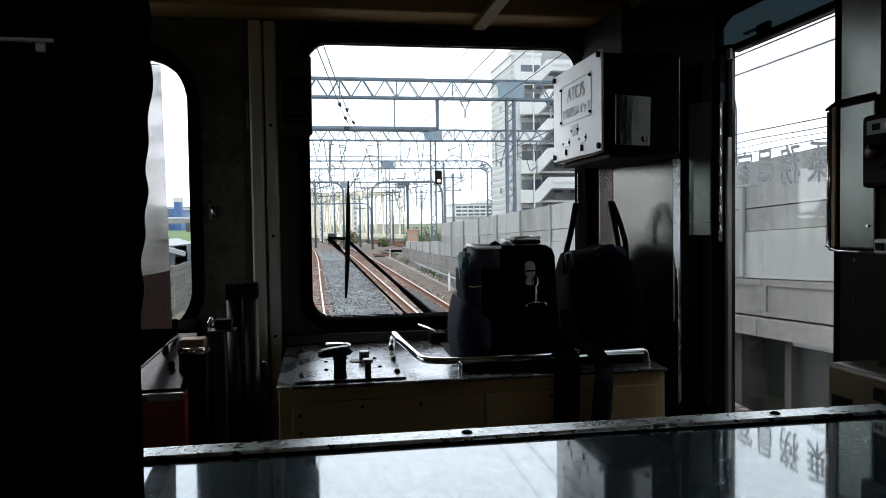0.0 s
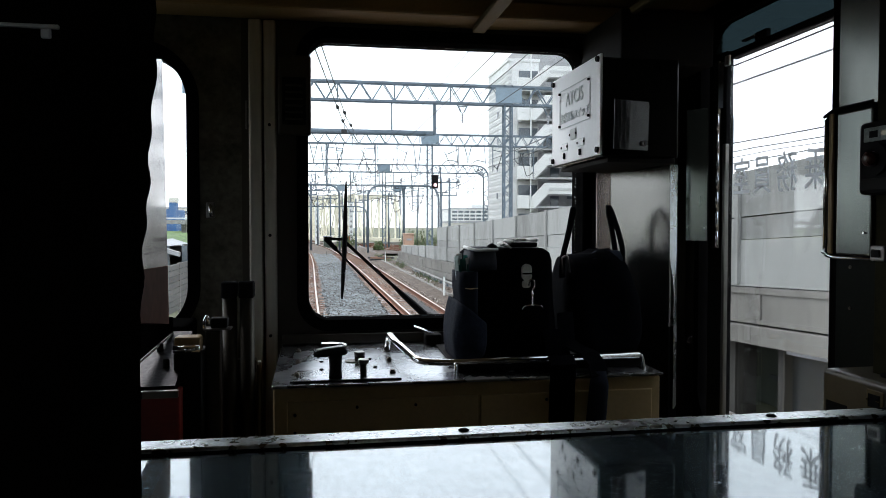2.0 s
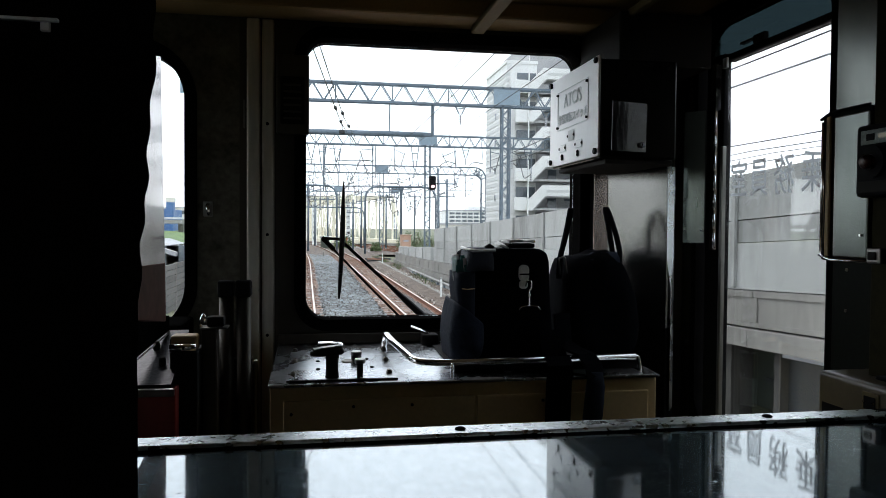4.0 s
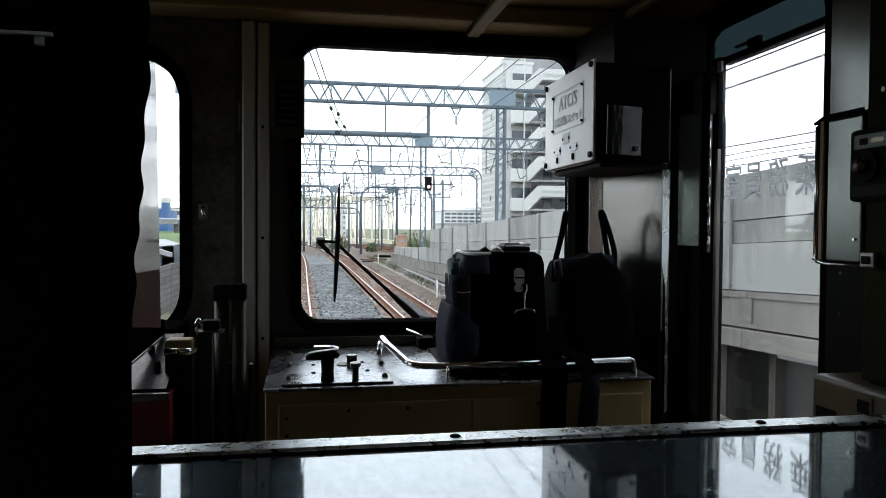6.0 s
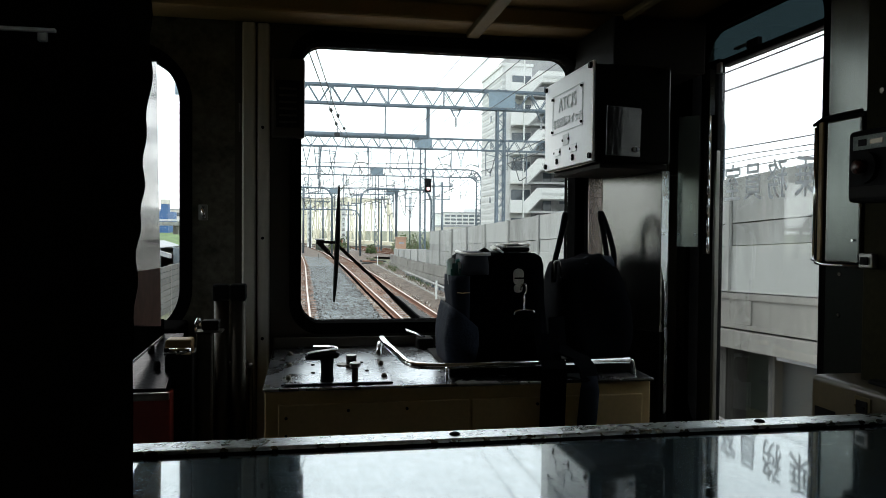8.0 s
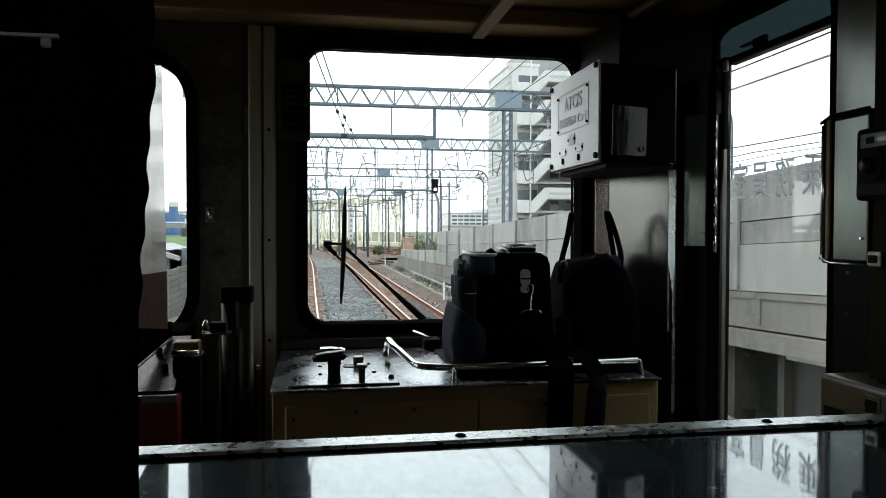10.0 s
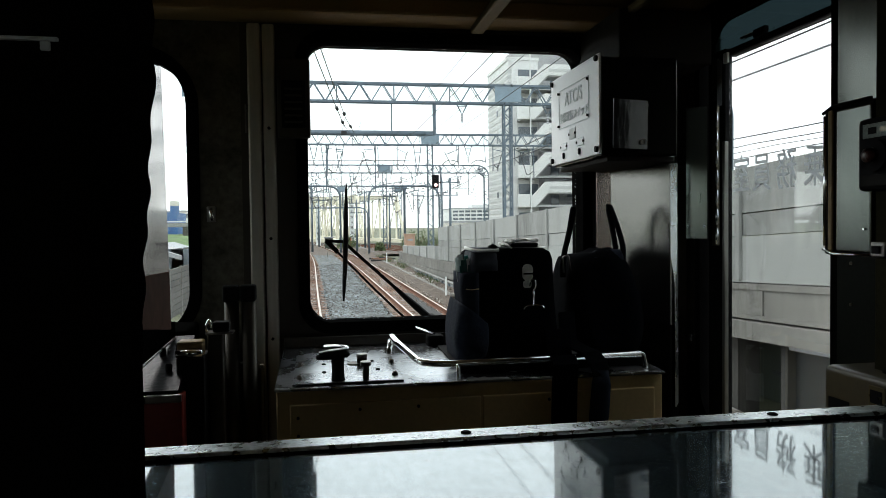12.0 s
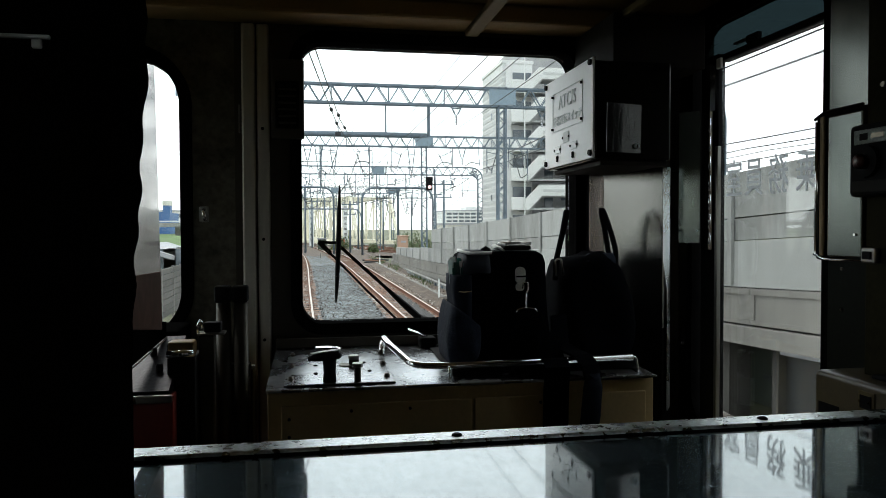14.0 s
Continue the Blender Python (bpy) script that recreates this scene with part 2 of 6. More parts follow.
TONES = [(0.0, (0.16, 0.12, 0.10)), (0.35, (0.55, 0.46, 0.40)), (0.7, (0.95, 0.90, 0.86)), (1.0, (1.7, 1.75, 1.8))]
pieces_tone(M_STONE, TONES)
pieces_tone(M_BALLAST, TONES, 11.0)
M_RUSTBED = material("rust_stained_ballast", (0.17, 0.088, 0.055), 0.95, vary=0.5, scale=1.3, fine=18, bump=1.0, tint=(0.085, 0.043, 0.028))
pieces_tone(M_RUSTBED, TONES, 11.0)
M_BLUESTONE = material("blue_grey_stone", (0.16, 0.18, 0.19), 0.95, vary=0.5, scale=9, fine=40, bump=0.4)
pieces_tone(M_BLUESTONE, TONES)
M_BLUEBED = material("blue_grey_ballast", (0.13, 0.15, 0.16), 0.95, vary=0.65, scale=1.0, fine=18, bump=1.0)
pieces_tone(M_BLUEBED, TONES, 11.0)
M_SOIL = material("rusty_trackside_soil", (0.115, 0.092, 0.076), 0.95, vary=0.35, scale=1.2, fine=14, bump=0.9, tint=(0.06, 0.045, 0.036))
pieces_tone(M_SOIL, [(0.0, (0.45, 0.40, 0.36)), (0.5, (0.9, 0.86, 0.82)), (1.0, (1.35, 1.3, 1.25))], 9.0)
M_DARKBED = material("near_black_ballast", (0.04, 0.038, 0.038), 0.85, vary=0.45, scale=1.5, fine=18, bump=1.0)
M_STAIRGREY = material("grey_stair_shade_concrete", (0.34, 0.345, 0.35), 0.85, vary=0.12, scale=0.7, fine=8, bump=0.1)
M_BANDTILE = material("banded_grey_tile", (0.50, 0.51, 0.51), 0.75, vary=0.07, scale=0.4, fine=8, bump=0.1)
M_EARTH = material("trackside_ground", (0.10, 0.105, 0.07), 0.95, vary=0.4, scale=0.12, fine=6, bump=0.8, tint=(0.08, 0.085, 0.045))
M_RAILTOP = material("rail_steel_bright", (0.55, 0.47, 0.41), 0.34, 0.9, vary=0.15, scale=3, fine=40, bump=0.05)
M_RUST = material("rusty_rail_web", (0.15, 0.058, 0.03), 0.85, vary=0.4, scale=5, fine=40, bump=0.4)
M_SLEEPER = material("weathered_sleeper", (0.15, 0.085, 0.058), 0.9, vary=0.4, scale=5, fine=40, bump=0.5, random_shift=0.3)
M_CONCRETE = material("weathered_concrete", (0.29, 0.295, 0.285), 0.9, vary=0.12, scale=1.6, fine=11, bump=0.5, random_shift=0.2, stretch=(1, 1, 0.3), tint=(0.15, 0.15, 0.142))
M_CONCDARK = material("stained_concrete", (0.20, 0.192, 0.175), 0.9, vary=0.3, scale=0.7, fine=8, bump=0.5, stretch=(1, 1, 0.4))
M_MAST = material("galvanised_blue_grey", (0.115, 0.15, 0.185), 0.6, 0.2, vary=0.2, scale=2, fine=20, bump=0.1)
M_WIRE = material("overhead_wire", (0.035, 0.038, 0.042), 0.6, 0.5, vary=0.2, scale=2, fine=10, bump=0)
M_INSUL = material("insulator_ceramic", (0.30, 0.31, 0.33), 0.35, vary=0.1, scale=8, fine=40, bump=0)
M_YELLOW = material("cream_yellow_bridge_paint", (0.74, 0.70, 0.57), 0.6, vary=0.12, scale=0.5, fine=6, bump=0.1)
M_FACADE = material("white_facade_tile", (0.66, 0.665, 0.66), 0.7, vary=0.07, scale=0.4, fine=8, bump=0.1)
M_BALCONY = material("pale_balcony_glass", (0.45, 0.56, 0.58), 0.2, vary=0.08, scale=0.8, fine=6, bump=0)
M_PANE = material("dark_window_pane", (0.11, 0.13, 0.15), 0.12, vary=0.2, scale=0.5, fine=5, bump=0)
M_BLUE = material("blue_cladding", (0.03, 0.11, 0.30), 0.6, vary=0.15, scale=1.5, fine=14, bump=0.1)
M_ROOF = material("grey_roof_sheet", (0.30, 0.31, 0.33), 0.6, vary=0.2, scale=1.5, fine=12, bump=0.2)
M_HOUSE = material("pale_render", (0.60, 0.58, 0.54), 0.85, vary=0.1, scale=0.8, fine=10, bump=0.2)
M_GRASS = material("embankment_grass", (0.085, 0.15, 0.04), 0.95, vary=0.45, scale=0.5, fine=9, bump=0.9, tint=(0.05, 0.08, 0.025))
M_LEAF = material("shrub_leaves", (0.07, 0.10, 0.035), 0.8, vary=0.4, scale=3, fine=20, bump=0.3)
M_BARK = material("shrub_bark", (0.12, 0.09, 0.06), 0.9, vary=0.3, scale=6, fine=40, bump=0.4)
M_ORANGE = material("rusty_orange_paint", (0.42, 0.12, 0.04), 0.8, vary=0.3, scale=4, fine=30, bump=0.3)
M_SALMON = material("salmon_cabinet_paint", (0.40, 0.25, 0.175), 0.6, vary=0.12, scale=2, fine=20, bump=0.05)
M_HUTGREEN = material("dark_green_paint_and_bay_shade", (0.05, 0.06, 0.045), 0.6, vary=0.2, scale=2, fine=20, bump=0.1)
M_FENCE = material("weathered_grey_slat", (0.11, 0.108, 0.10), 0.85, vary=0.3, scale=1.5, fine=12, bump=0.3, random_shift=0.2)
M_BAYPOST = material("shade_dark_concrete", (0.05, 0.047, 0.042), 0.9, vary=0.3, scale=2, fine=14, bump=0.3)
M_BAYPANEL = material("blue_grey_bay_panel", (0.026, 0.030, 0.033), 0.5, vary=0.2, scale=2, fine=20, bump=0.05)
M_SIGNAL = glow_material("red_signal_lens", (1.0, 0.55, 0.55), 1.5)


# ---- mesh helpers ----
def part(name, bm, mat, parent=None, label="", smooth=False):
    """Links a bmesh as one mesh object, under parent where given."""
    me = bpy.data.meshes.new(name)
    bmesh.ops.recalc_face_normals(bm, faces=bm.faces[:])
    bm.to_mesh(me)
    bm.free()
    for mt in mat if isinstance(mat, (list, tuple)) else [mat]:
        me.materials.append(mt)
    if smooth:
        for p in me.polygons:
            p.use_smooth = True
    ob = new(name, me)
    if parent:
        ob.parent = parent
    if label:
        ob["label"] = label
    return ob


def thing(name, label, category, group="", kind="", at=(0, 0, 0)):
    ob = new(name)
    ob.empty_display_size = 0.1
    ob.location = at
    return tagged(ob, label, category, group, kind)


def block(bm, x0, x1, y0, y1, z0, z1, bevel=0.0, seg=2):
    vs = [bm.verts.new((x, y, z)) for x in (x0, x1) for y in (y0, y1) for z in (z0, z1)]
    fs = [bm.faces.new([vs[i] for i in f]) for f in ((0, 1, 3, 2), (4, 6, 7, 5), (0, 4, 5, 1), (2, 3, 7, 6), (0, 2, 6, 4), (1, 5, 7, 3))]
    if bevel:
        es = list({e for f in fs for e in f.edges})
        bmesh.ops.bevel(bm, geom=es, offset=bevel, segments=seg, affect="EDGES", profile=0.5)
    return bm


def boxed(x0, x1, y0, y1, z0, z1, bevel=0.0, seg=2):
    return block(bmesh.new(), x0, x1, y0, y1, z0, z1, bevel, seg)


def sweep(bm, pts, r, n=10, caps=True, closed=False):
    """A round bar of radius r (one number, or one for each point) along pts."""
    pts = [Vector(p) for p in pts]
    rs = r if isinstance(r, (list, tuple)) else [r] * len(pts)
    rings, up = [], None
    for i, p in enumerate(pts):
        a = pts[i - 1] if i or closed else p
        b = pts[(i + 1) % len(pts)] if i + 1 < len(pts) or closed else p
        d = (b - a).normalized()
        if up is None:
            up = d.orthogonal().normalized()
        up = (up - d * up.dot(d)).normalized()
        side = d.cross(up)
        rings.append([bm.verts.new(p + rs[i] * (math.cos(k * math.tau / n) * up + math.sin(k * math.tau / n) * side)) for k in range(n)])
    for i in range(len(rings) if closed else len(rings) - 1):
        q, s = rings[i], rings[(i + 1) % len(rings)]
        for k in range(n):
            bm.faces.new((q[k], q[(k + 1) % n], s[(k + 1) % n], s[k]))
    if caps and not closed:
        bm.faces.new(rings[0][::-1])
        bm.faces.new(rings[-1])
    return bm


def ribbon(bm, pts, half, thick):
    """A flat band along pts; half is the half-width vector."""
    half, rows = Vector(half), []
    for i, p in enumerate(pts):
        p = Vector(p)
        d = (Vector(pts[min(i + 1, len(pts) - 1)]) - Vector(pts[max(i - 1, 0)])).normalized()
        nrm = d.cross(half).normalized() * thick / 2
        rows.append([bm.verts.new(p + s * half + t * nrm) for s, t in ((-1, -1), (1, -1), (1, 1), (-1, 1))])
    for q, s in zip(rows, rows[1:]):
        for k in range(4):
            bm.faces.new((q[k], q[(k + 1) % 4], s[(k + 1) % 4], s[k]))
    bm.faces.new(rows[0][::-1])
    bm.faces.new(rows[-1])
    return bm


def arc(points, radius, n=6):
    """The polyline with its inner corners rounded."""
    pts = [Vector(p) for p in points]
    out = [pts[0]]
    for a, b, c in zip(pts, pts[1:], pts[2:]):
        u, v = (a - b).normalized(), (c - b).normalized()
        k = min(radius, (a - b).length * 0.45, (c - b).length * 0.45)
        for i in range(n + 1):
            t = i / n
            out.append((b + u * k) * (1 - t) ** 2 + 2 * b * t * (1 - t) + (b + v * k) * t * t)
    out.append(pts[-1])
    return out


def lathe(bm, cx, cy, rows, n=20):
    """A turned shape on an upright axis; rows of radius, height."""
    rings = [[bm.verts.new((cx + r * math.cos(k * math.tau / n), cy + r * math.sin(k * math.tau / n), z)) for k in range(n)] for r, z in rows]
    for q, s in zip(rings, rings[1:]):
        for k in range(n):
            bm.faces.new((q[k], q[(k + 1) % n], s[(k + 1) % n], s[k]))
    bm.faces.new(rings[0][::-1])
    bm.faces.new(rings[-1])
    return bm


def reach(th, w, h, r):
    """Distance from the middle of a rounded rectangle to its edge at the angle th."""
    c, s, lo, hi = math.cos(th), math.sin(th), 0.0, w + h
    for _ in range(40):
        m = (lo + hi) / 2
        qx, qy = abs(m * c) - (w / 2 - r), abs(m * s) - (h / 2 - r)
        d = math.hypot(max(qx, 0), max(qy, 0)) + min(max(qx, qy), 0) - r
        lo, hi = (m, hi) if d < 0 else (lo, m)
    return lo


def ring_plate(bm, mid, inner, outer, t0, t1, place):
    """A plate from t0 to t1 in depth with a rounded opening. inner: (w, h, r). outer: (w, h, r), or four sides (a0, a1, b0, b1)."""
    ca, cb = mid
    angles = [i * math.tau / 480 for i in range(480)]
    if len(outer) == 4:
        angles += [math.atan2(b - cb, a - ca) % math.tau for a in outer[:2] for b in outer[2:]]
    angles = sorted(set(round(a, 6) for a in angles))
    loops = []
    for t in (t0, t1):
        li, lo = [], []
        for th in angles:
            c, s = math.cos(th), math.sin(th)
            k = reach(th, *inner)
            if len(outer) == 4:
                ka = ((outer[1] if c > 0 else outer[0]) - ca) / c if abs(c) > 1e-9 else 1e9
                kb = ((outer[3] if s > 0 else outer[2]) - cb) / s if abs(s) > 1e-9 else 1e9
                ko = min(ka, kb)
            else:
                ko = reach(th, *outer)
            li.append(bm.verts.new(place(ca + k * c, cb + k * s, t)))
            lo.append(bm.verts.new(place(ca + ko * c, cb + ko * s, t)))
        loops.append((li, lo))
    n = len(angles)
    (i0, o0), (i1, o1) = loops
    for k in range(n):
        j = (k + 1) % n
        bm.faces.new((i0[k], i0[j], o0[j], o0[k]))
        bm.faces.new((i1[k], o1[k], o1[j], i1[j]))
        bm.faces.new((i0[k], i1[k], i1[j], i0[j]))
        bm.faces.new((o0[k], o0[j], o1[j], o1[k]))
    return bm


def solid_plate(bm, mid, shape, t0, t1, place, n=240):
    ca, cb = mid
    loops = []
    for t in (t0, t1):
        loops.append([bm.verts.new(place(ca + reach(i * math.tau / n, *shape) * math.cos(i * math.tau / n), cb + reach(i * math.tau / n, *shape) * math.sin(i * math.tau / n), t)) for i in range(n)])
    bm.faces.new(loops[0][::-1])
    bm.faces.new(loops[1])
    for k in range(n):
        bm.faces.new((loops[0][k], loops[0][(k + 1) % n], loops[1][(k + 1) % n], loops[1][k]))
    return bm


def on_front(a, b, t):
    return (a, t, b)


def on_side(a, b, t):
    return (t, a, b)


def lettering(name, text, size, matrix, mat, parent=None, label="", squeeze=1.0, bold=0.0):
    cu = bpy.data.curves.new(name, "FONT")
    cu.body, cu.size, cu.extrude, cu.offset, cu.align_x, cu.align_y = text, size, 0.0006, bold, "CENTER", "CENTER"
    tmp = new(name, cu)
    bpy.context.view_layer.update()
    me = bpy.data.meshes.new_from_object(tmp.evaluated_get(bpy.context.evaluated_depsgraph_get()))
    bpy.data.objects.remove(tmp)
    me.name = name
    me.materials.clear()
    me.materials.append(mat)
    me.transform(matrix @ Matrix.Diagonal((squeeze, 1, 1, 1)))
    ob = new(name, me)
    if parent:
        ob.parent = parent
    if label:
        ob["label"] = label
    return ob


def bolt(parent, x, y, z, r=0.006, h=0.006, mat=None, name="bolt"):
    return part(name, lathe(bmesh.new(), x, y, [(r, z), (r, z + h * 0.6), (r * 0.7, z + h)], 8), mat or M_CHROME, parent)


# =============== THE CAB ===============
XR, XL, YF, YB, ZC = 1.28, -1.48, 2.45, -5.0, 2.12

floor = tagged(part("floor", boxed(XL - 0.1, XR + 0.1, YB - 0.1, YF + 0.12, -0.08, 0.0), M_FLOOR), "dark vinyl cab floor", "floor", kind="structure")

ceiling_bm = boxed(XL - 0.1, XR + 0.1, YB - 0.1, YF + 0.12, ZC, ZC + 0.06)
block(ceiling_bm, XL, XR, 2.30, 2.449, 2.06, ZC - 0.001, 0.01)
ceiling = tagged(part("ceiling", ceiling_bm, M_HEADER), "brown painted cab ceiling with a header", "ceiling", kind="structure")
for x, w in ((0.53, 0.022), (0.94, 0.012)):
    bm = bmesh.new()
    block(bm, x - w, x + w, 0.3, 2.40, 2.035, 2.058, 0.006)
    tagged(part("ceiling_trim", bm, M_GILT), "tarnished brass trim strip along the ceiling", "trim", kind="structure")

# front wall: a panel with the driver's window, a middle strip, a panel with the second window
wall_front = tagged(thing("wall_front", "dark painted cab front wall with two windows", "wall", kind="structure"), kind="structure")
WIN2 = ((0.439, 1.550), (0.932, 0.916, 0.066))
WIN1 = ((-0.850, 1.502), (0.90, 0.885, 0.15))
part("front_panel", ring_plate(bmesh.new(), WIN1[0], tuple(v + 0.004 for v in WIN1[1]), (XL - 0.1, -0.235, 0.0, ZC), YF, YF + 0.08, on_front), M_FRONTSTEEL, wall_front)
part("front_panel", boxed(-0.235, -0.115, YF, YF + 0.08, 0, ZC), M_PAINT, wall_front)
part("front_panel", ring_plate(bmesh.new(), WIN2[0], tuple(v + 0.004 for v in WIN2[1]), (-0.115, XR + 0.1, 0.0, ZC), YF, YF + 0.08, on_front), M_PAINT, wall_front)


def window(name, mid, shape, place, t0, label, gasket=0.035, mat=None):
    w = thing(name, label, "window", kind="structure")
    inner = (shape[0] - 0.002, shape[1] - 0.002, shape[2])
    outer = (shape[0] + 2 * gasket, shape[1] + 2 * gasket, shape[2] + gasket)
    part("gasket", ring_plate(bmesh.new(), mid, inner, outer, t0 - 0.022, t0 - 0.002, place), M_MATTE, w, "black rubber gasket")
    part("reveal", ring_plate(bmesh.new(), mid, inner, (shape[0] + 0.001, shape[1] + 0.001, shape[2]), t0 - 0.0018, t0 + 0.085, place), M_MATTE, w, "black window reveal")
    pane = part("pane", solid_plate(bmesh.new(), mid, (shape[0] - 0.003, shape[1] - 0.003, shape[2]), t0 + 0.05, t0 + 0.056, place), mat or M_GLASS, w)
    pane.visible_shadow = False
    return w


window("window_1", WIN1[0], WIN1[1], on_front, YF, "rounded driver's front window in black rubber")
window("window_2", WIN2[0], WIN2[1], on_front, YF, "rounded front window in black rubber")

# side wall with the crew door
wall_right = thing("wall_right", "dark stainless cab side wall beside the crew door", "wall", kind="structure")
DW = ((2.005, 1.40), (0.65, 1.325, 0.11))
part("side_panel", boxed(XR, XR + 0.1, 2.36, YF, 0, ZC), M_DARKSTEEL, wall_right)
# this stretch is steel above 1.33 m and near black below it
part("side_panel", boxed(XR, XR + 0.1, -0.9, 1.65, 1.33, ZC), M_SIDESTEEL, wall_right)
part("side_panel", boxed(XR, XR + 0.1, -0.9, 1.65, 0, 1.329), M_SIDELOWER, wall_right)
# the upper side leans inwards beside the door
bm = bmesh.new()
lean_in = [(1.262, 1.627, 1.33), (1.270, 1.494, 1.33), (XR - 0.0005, 1.494, 1.33), (XR - 0.0005, 1.64, 1.33)]
a = [bm.verts.new(p) for p in lean_in]
b = [bm.verts.new(p) for p in ((1.226, 1.580, 2.05), (1.234, 1.447, 2.05), (XR - 0.0005, 1.447, 2.05), (XR - 0.0005, 1.64, 2.05))]
bm.faces.new(a), bm.faces.new(b[::-1])
for k in range(4):
    bm.faces.new((a[k], b[k], b[(k + 1) % 4], a[(k + 1) % 4]))
bmesh.ops.recalc_face_normals(bm, faces=bm.faces[:])
part("leaning_panel", bm, M_SIDESTEEL, wall_right)
door = thing("door_1", "stainless crew door with a tall glazed window", "door", kind="structure")
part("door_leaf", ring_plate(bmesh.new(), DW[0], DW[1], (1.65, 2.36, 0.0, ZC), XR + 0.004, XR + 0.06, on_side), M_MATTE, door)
# the sash: black frame along the hinge side and the top, glass, a tinted band above
part("sash_frame", boxed(XR + 0.012, XR + 0.038, 2.184, 2.288, 0.745, 1.96, 0.004), M_BLACK, door, "black rubber sash frame")
part("sash_frame", boxed(XR + 0.012, XR + 0.05, 1.684, 2.183, 1.932, 1.952, 0.003), M_BLACK, door, "black rubber sash frame")
door_pane = part("pane", boxed(XR + 0.026, XR + 0.032, 1.685, 2.183, 0.745, 1.931), M_DOORGLASS, door)
door_pane.visible_shadow = False
shade = part("sunshade", boxed(XR + 0.030, XR + 0.034, 1.69, 2.318, 1.953, 2.058), M_TEAL, door, "tinted blue-green sunshade band")
shade.visible_shadow = False
part("catch", boxed(XR + 0.002, XR + 0.018, 2.02, 2.085, 1.962, 1.969, 0.002), M_CHROME, door, "small steel window catch")
part("catch_block", boxed(XR + 0.012, XR + 0.028, 1.975, 2.035, 1.953, 1.978, 0.004), M_BLACK, door, "black catch block")
for c, y in (("乗", 1.768), ("務", 1.889), ("員", 2.006), ("室", 2.112)):
    lettering("door_lettering", c, 0.122, Matrix(((0, 0, 1, XR + 0.0245), (1, 0, 0, y), (0, 1, 0, 1.545), (0, 0, 0, 1))), M_LETTER, door, "grey lettering seen from behind", squeeze=0.78, bold=0.0006)
# hinge strip with its knuckles
hinge = part("hinge", boxed(XR - 0.008, XR + 0.003, 2.200, 2.228, 1.33, 1.93, 0.002), M_DARKSTEEL, door)
for i in range(7):
    z = 1.335 + i * 0.062
    part("knuckle", sweep(bmesh.new(), [(XR - 0.014, 2.188, z), (XR - 0.014, 2.188, z + 0.05)], 0.0048, 10), M_EDGE, hinge, smooth=True)
bm = bmesh.new()
a, b = ([bm.verts.new((x, y, z)) for x, y in ((1.262, 2.180), (1.272, 2.167), (1.279, 2.182), (1.279, 2.195))] for z in (1.775, 1.918))
bm.faces.new(a), bm.faces.new(b[::-1])
for k in range(4):
    bm.faces.new((a[k], b[k], b[(k + 1) % 4], a[(k + 1) % 4]))
bmesh.ops.recalc_face_normals(bm, faces=bm.faces[:])
part("hinge_leaf", bm, M_EDGE, hinge, "bright steel hinge leaf")
part("label_plate", boxed(XR - 0.006, XR + 0.002, 2.142, 2.166, 1.905, 1.937, 0.001), M_PAPERW, door, "small white sticker")
part("edge_strip", boxed(XR - 0.012, XR + 0.003, 2.147, 2.163, 0.745, 1.66, 0.003), M_STEEL, door, "steel glazing strip")

# corner post between the front panel and the door
corner = thing("corner_post", "stainless corner post beside the crew door", "post", kind="structure")
part("post_face", boxed(1.235, 1.279, 2.405, 2.449, 0.0, 1.60, 0.006), M_PAINT, corner)
part("post_face", boxed(1.235, 1.279, 2.405, 2.449, 1.602, 2.05, 0.006), M_DARKSTEEL, corner)
bm = bmesh.new()
jamb = [(1.200, 2.264), (1.243, 2.207), (1.262, 2.240), (1.262, 2.300)]
a, b = ([bm.verts.new((x, y, z)) for x, y in jamb] for z in (1.353, 1.78))
bm.faces.new(a), bm.faces.new(b[::-1])
for k in range(4):
    bm.faces.new((a[k], b[k], b[(k + 1) % 4], a[(k + 1) % 4]))
bmesh.ops.recalc_face_normals(bm, faces=bm.faces[:])
part("jamb_plate", bm, M_JAMB, corner, "slanted stainless jamb plate")
part("catch", boxed(1.255, 1.267, 2.335, 2.365, 1.018, 1.024, 0.001), M_CHROME, corner, "small chrome catch")
part("catch", boxed(1.256, 1.266, 2.347, 2.353, 1.000, 1.0175, 0.001), M_CHROME, corner, "small chrome catch")
for x, y in ((1.203, 2.2575), (1.237, 2.2125)):
    part("screw", sweep(bmesh.new(), [(x - 0.004, y - 0.003, 1.393), (x + 0.001, y + 0.001, 1.393)], 0.0025, 8), M_PALESTRIP, corner)

# left side and back walls; behind the camera the saloon with its own side windows
LW = ((2.02, 1.50), (0.56, 0.94, 0.09))
tagged(part("wall_left", ring_plate(bmesh.new(), LW[0], LW[1], (-0.9, YF, 0.0, ZC), XL - 0.1, XL, on_side), M_PAINT), "dark painted cab side wall with a door window", "wall", kind="structure")
lw = thing("window_5", "driver's side door window", "window", kind="structure")
p = part("pane", solid_plate(bmesh.new(), LW[0], (0.558, 0.938, 0.09), XL - 0.055, XL - 0.049, on_side), M_GLASS, lw)
p.visible_shadow = False
tagged(part("wall_back", boxed(XL - 0.1, XR + 0.1, YB - 0.1, YB, 0, ZC), M_HEADER), "brown painted end wall of the saloon", "wall", kind="structure")
SW = ((-2.9, 1.45), (3.2, 0.74, 0.08))
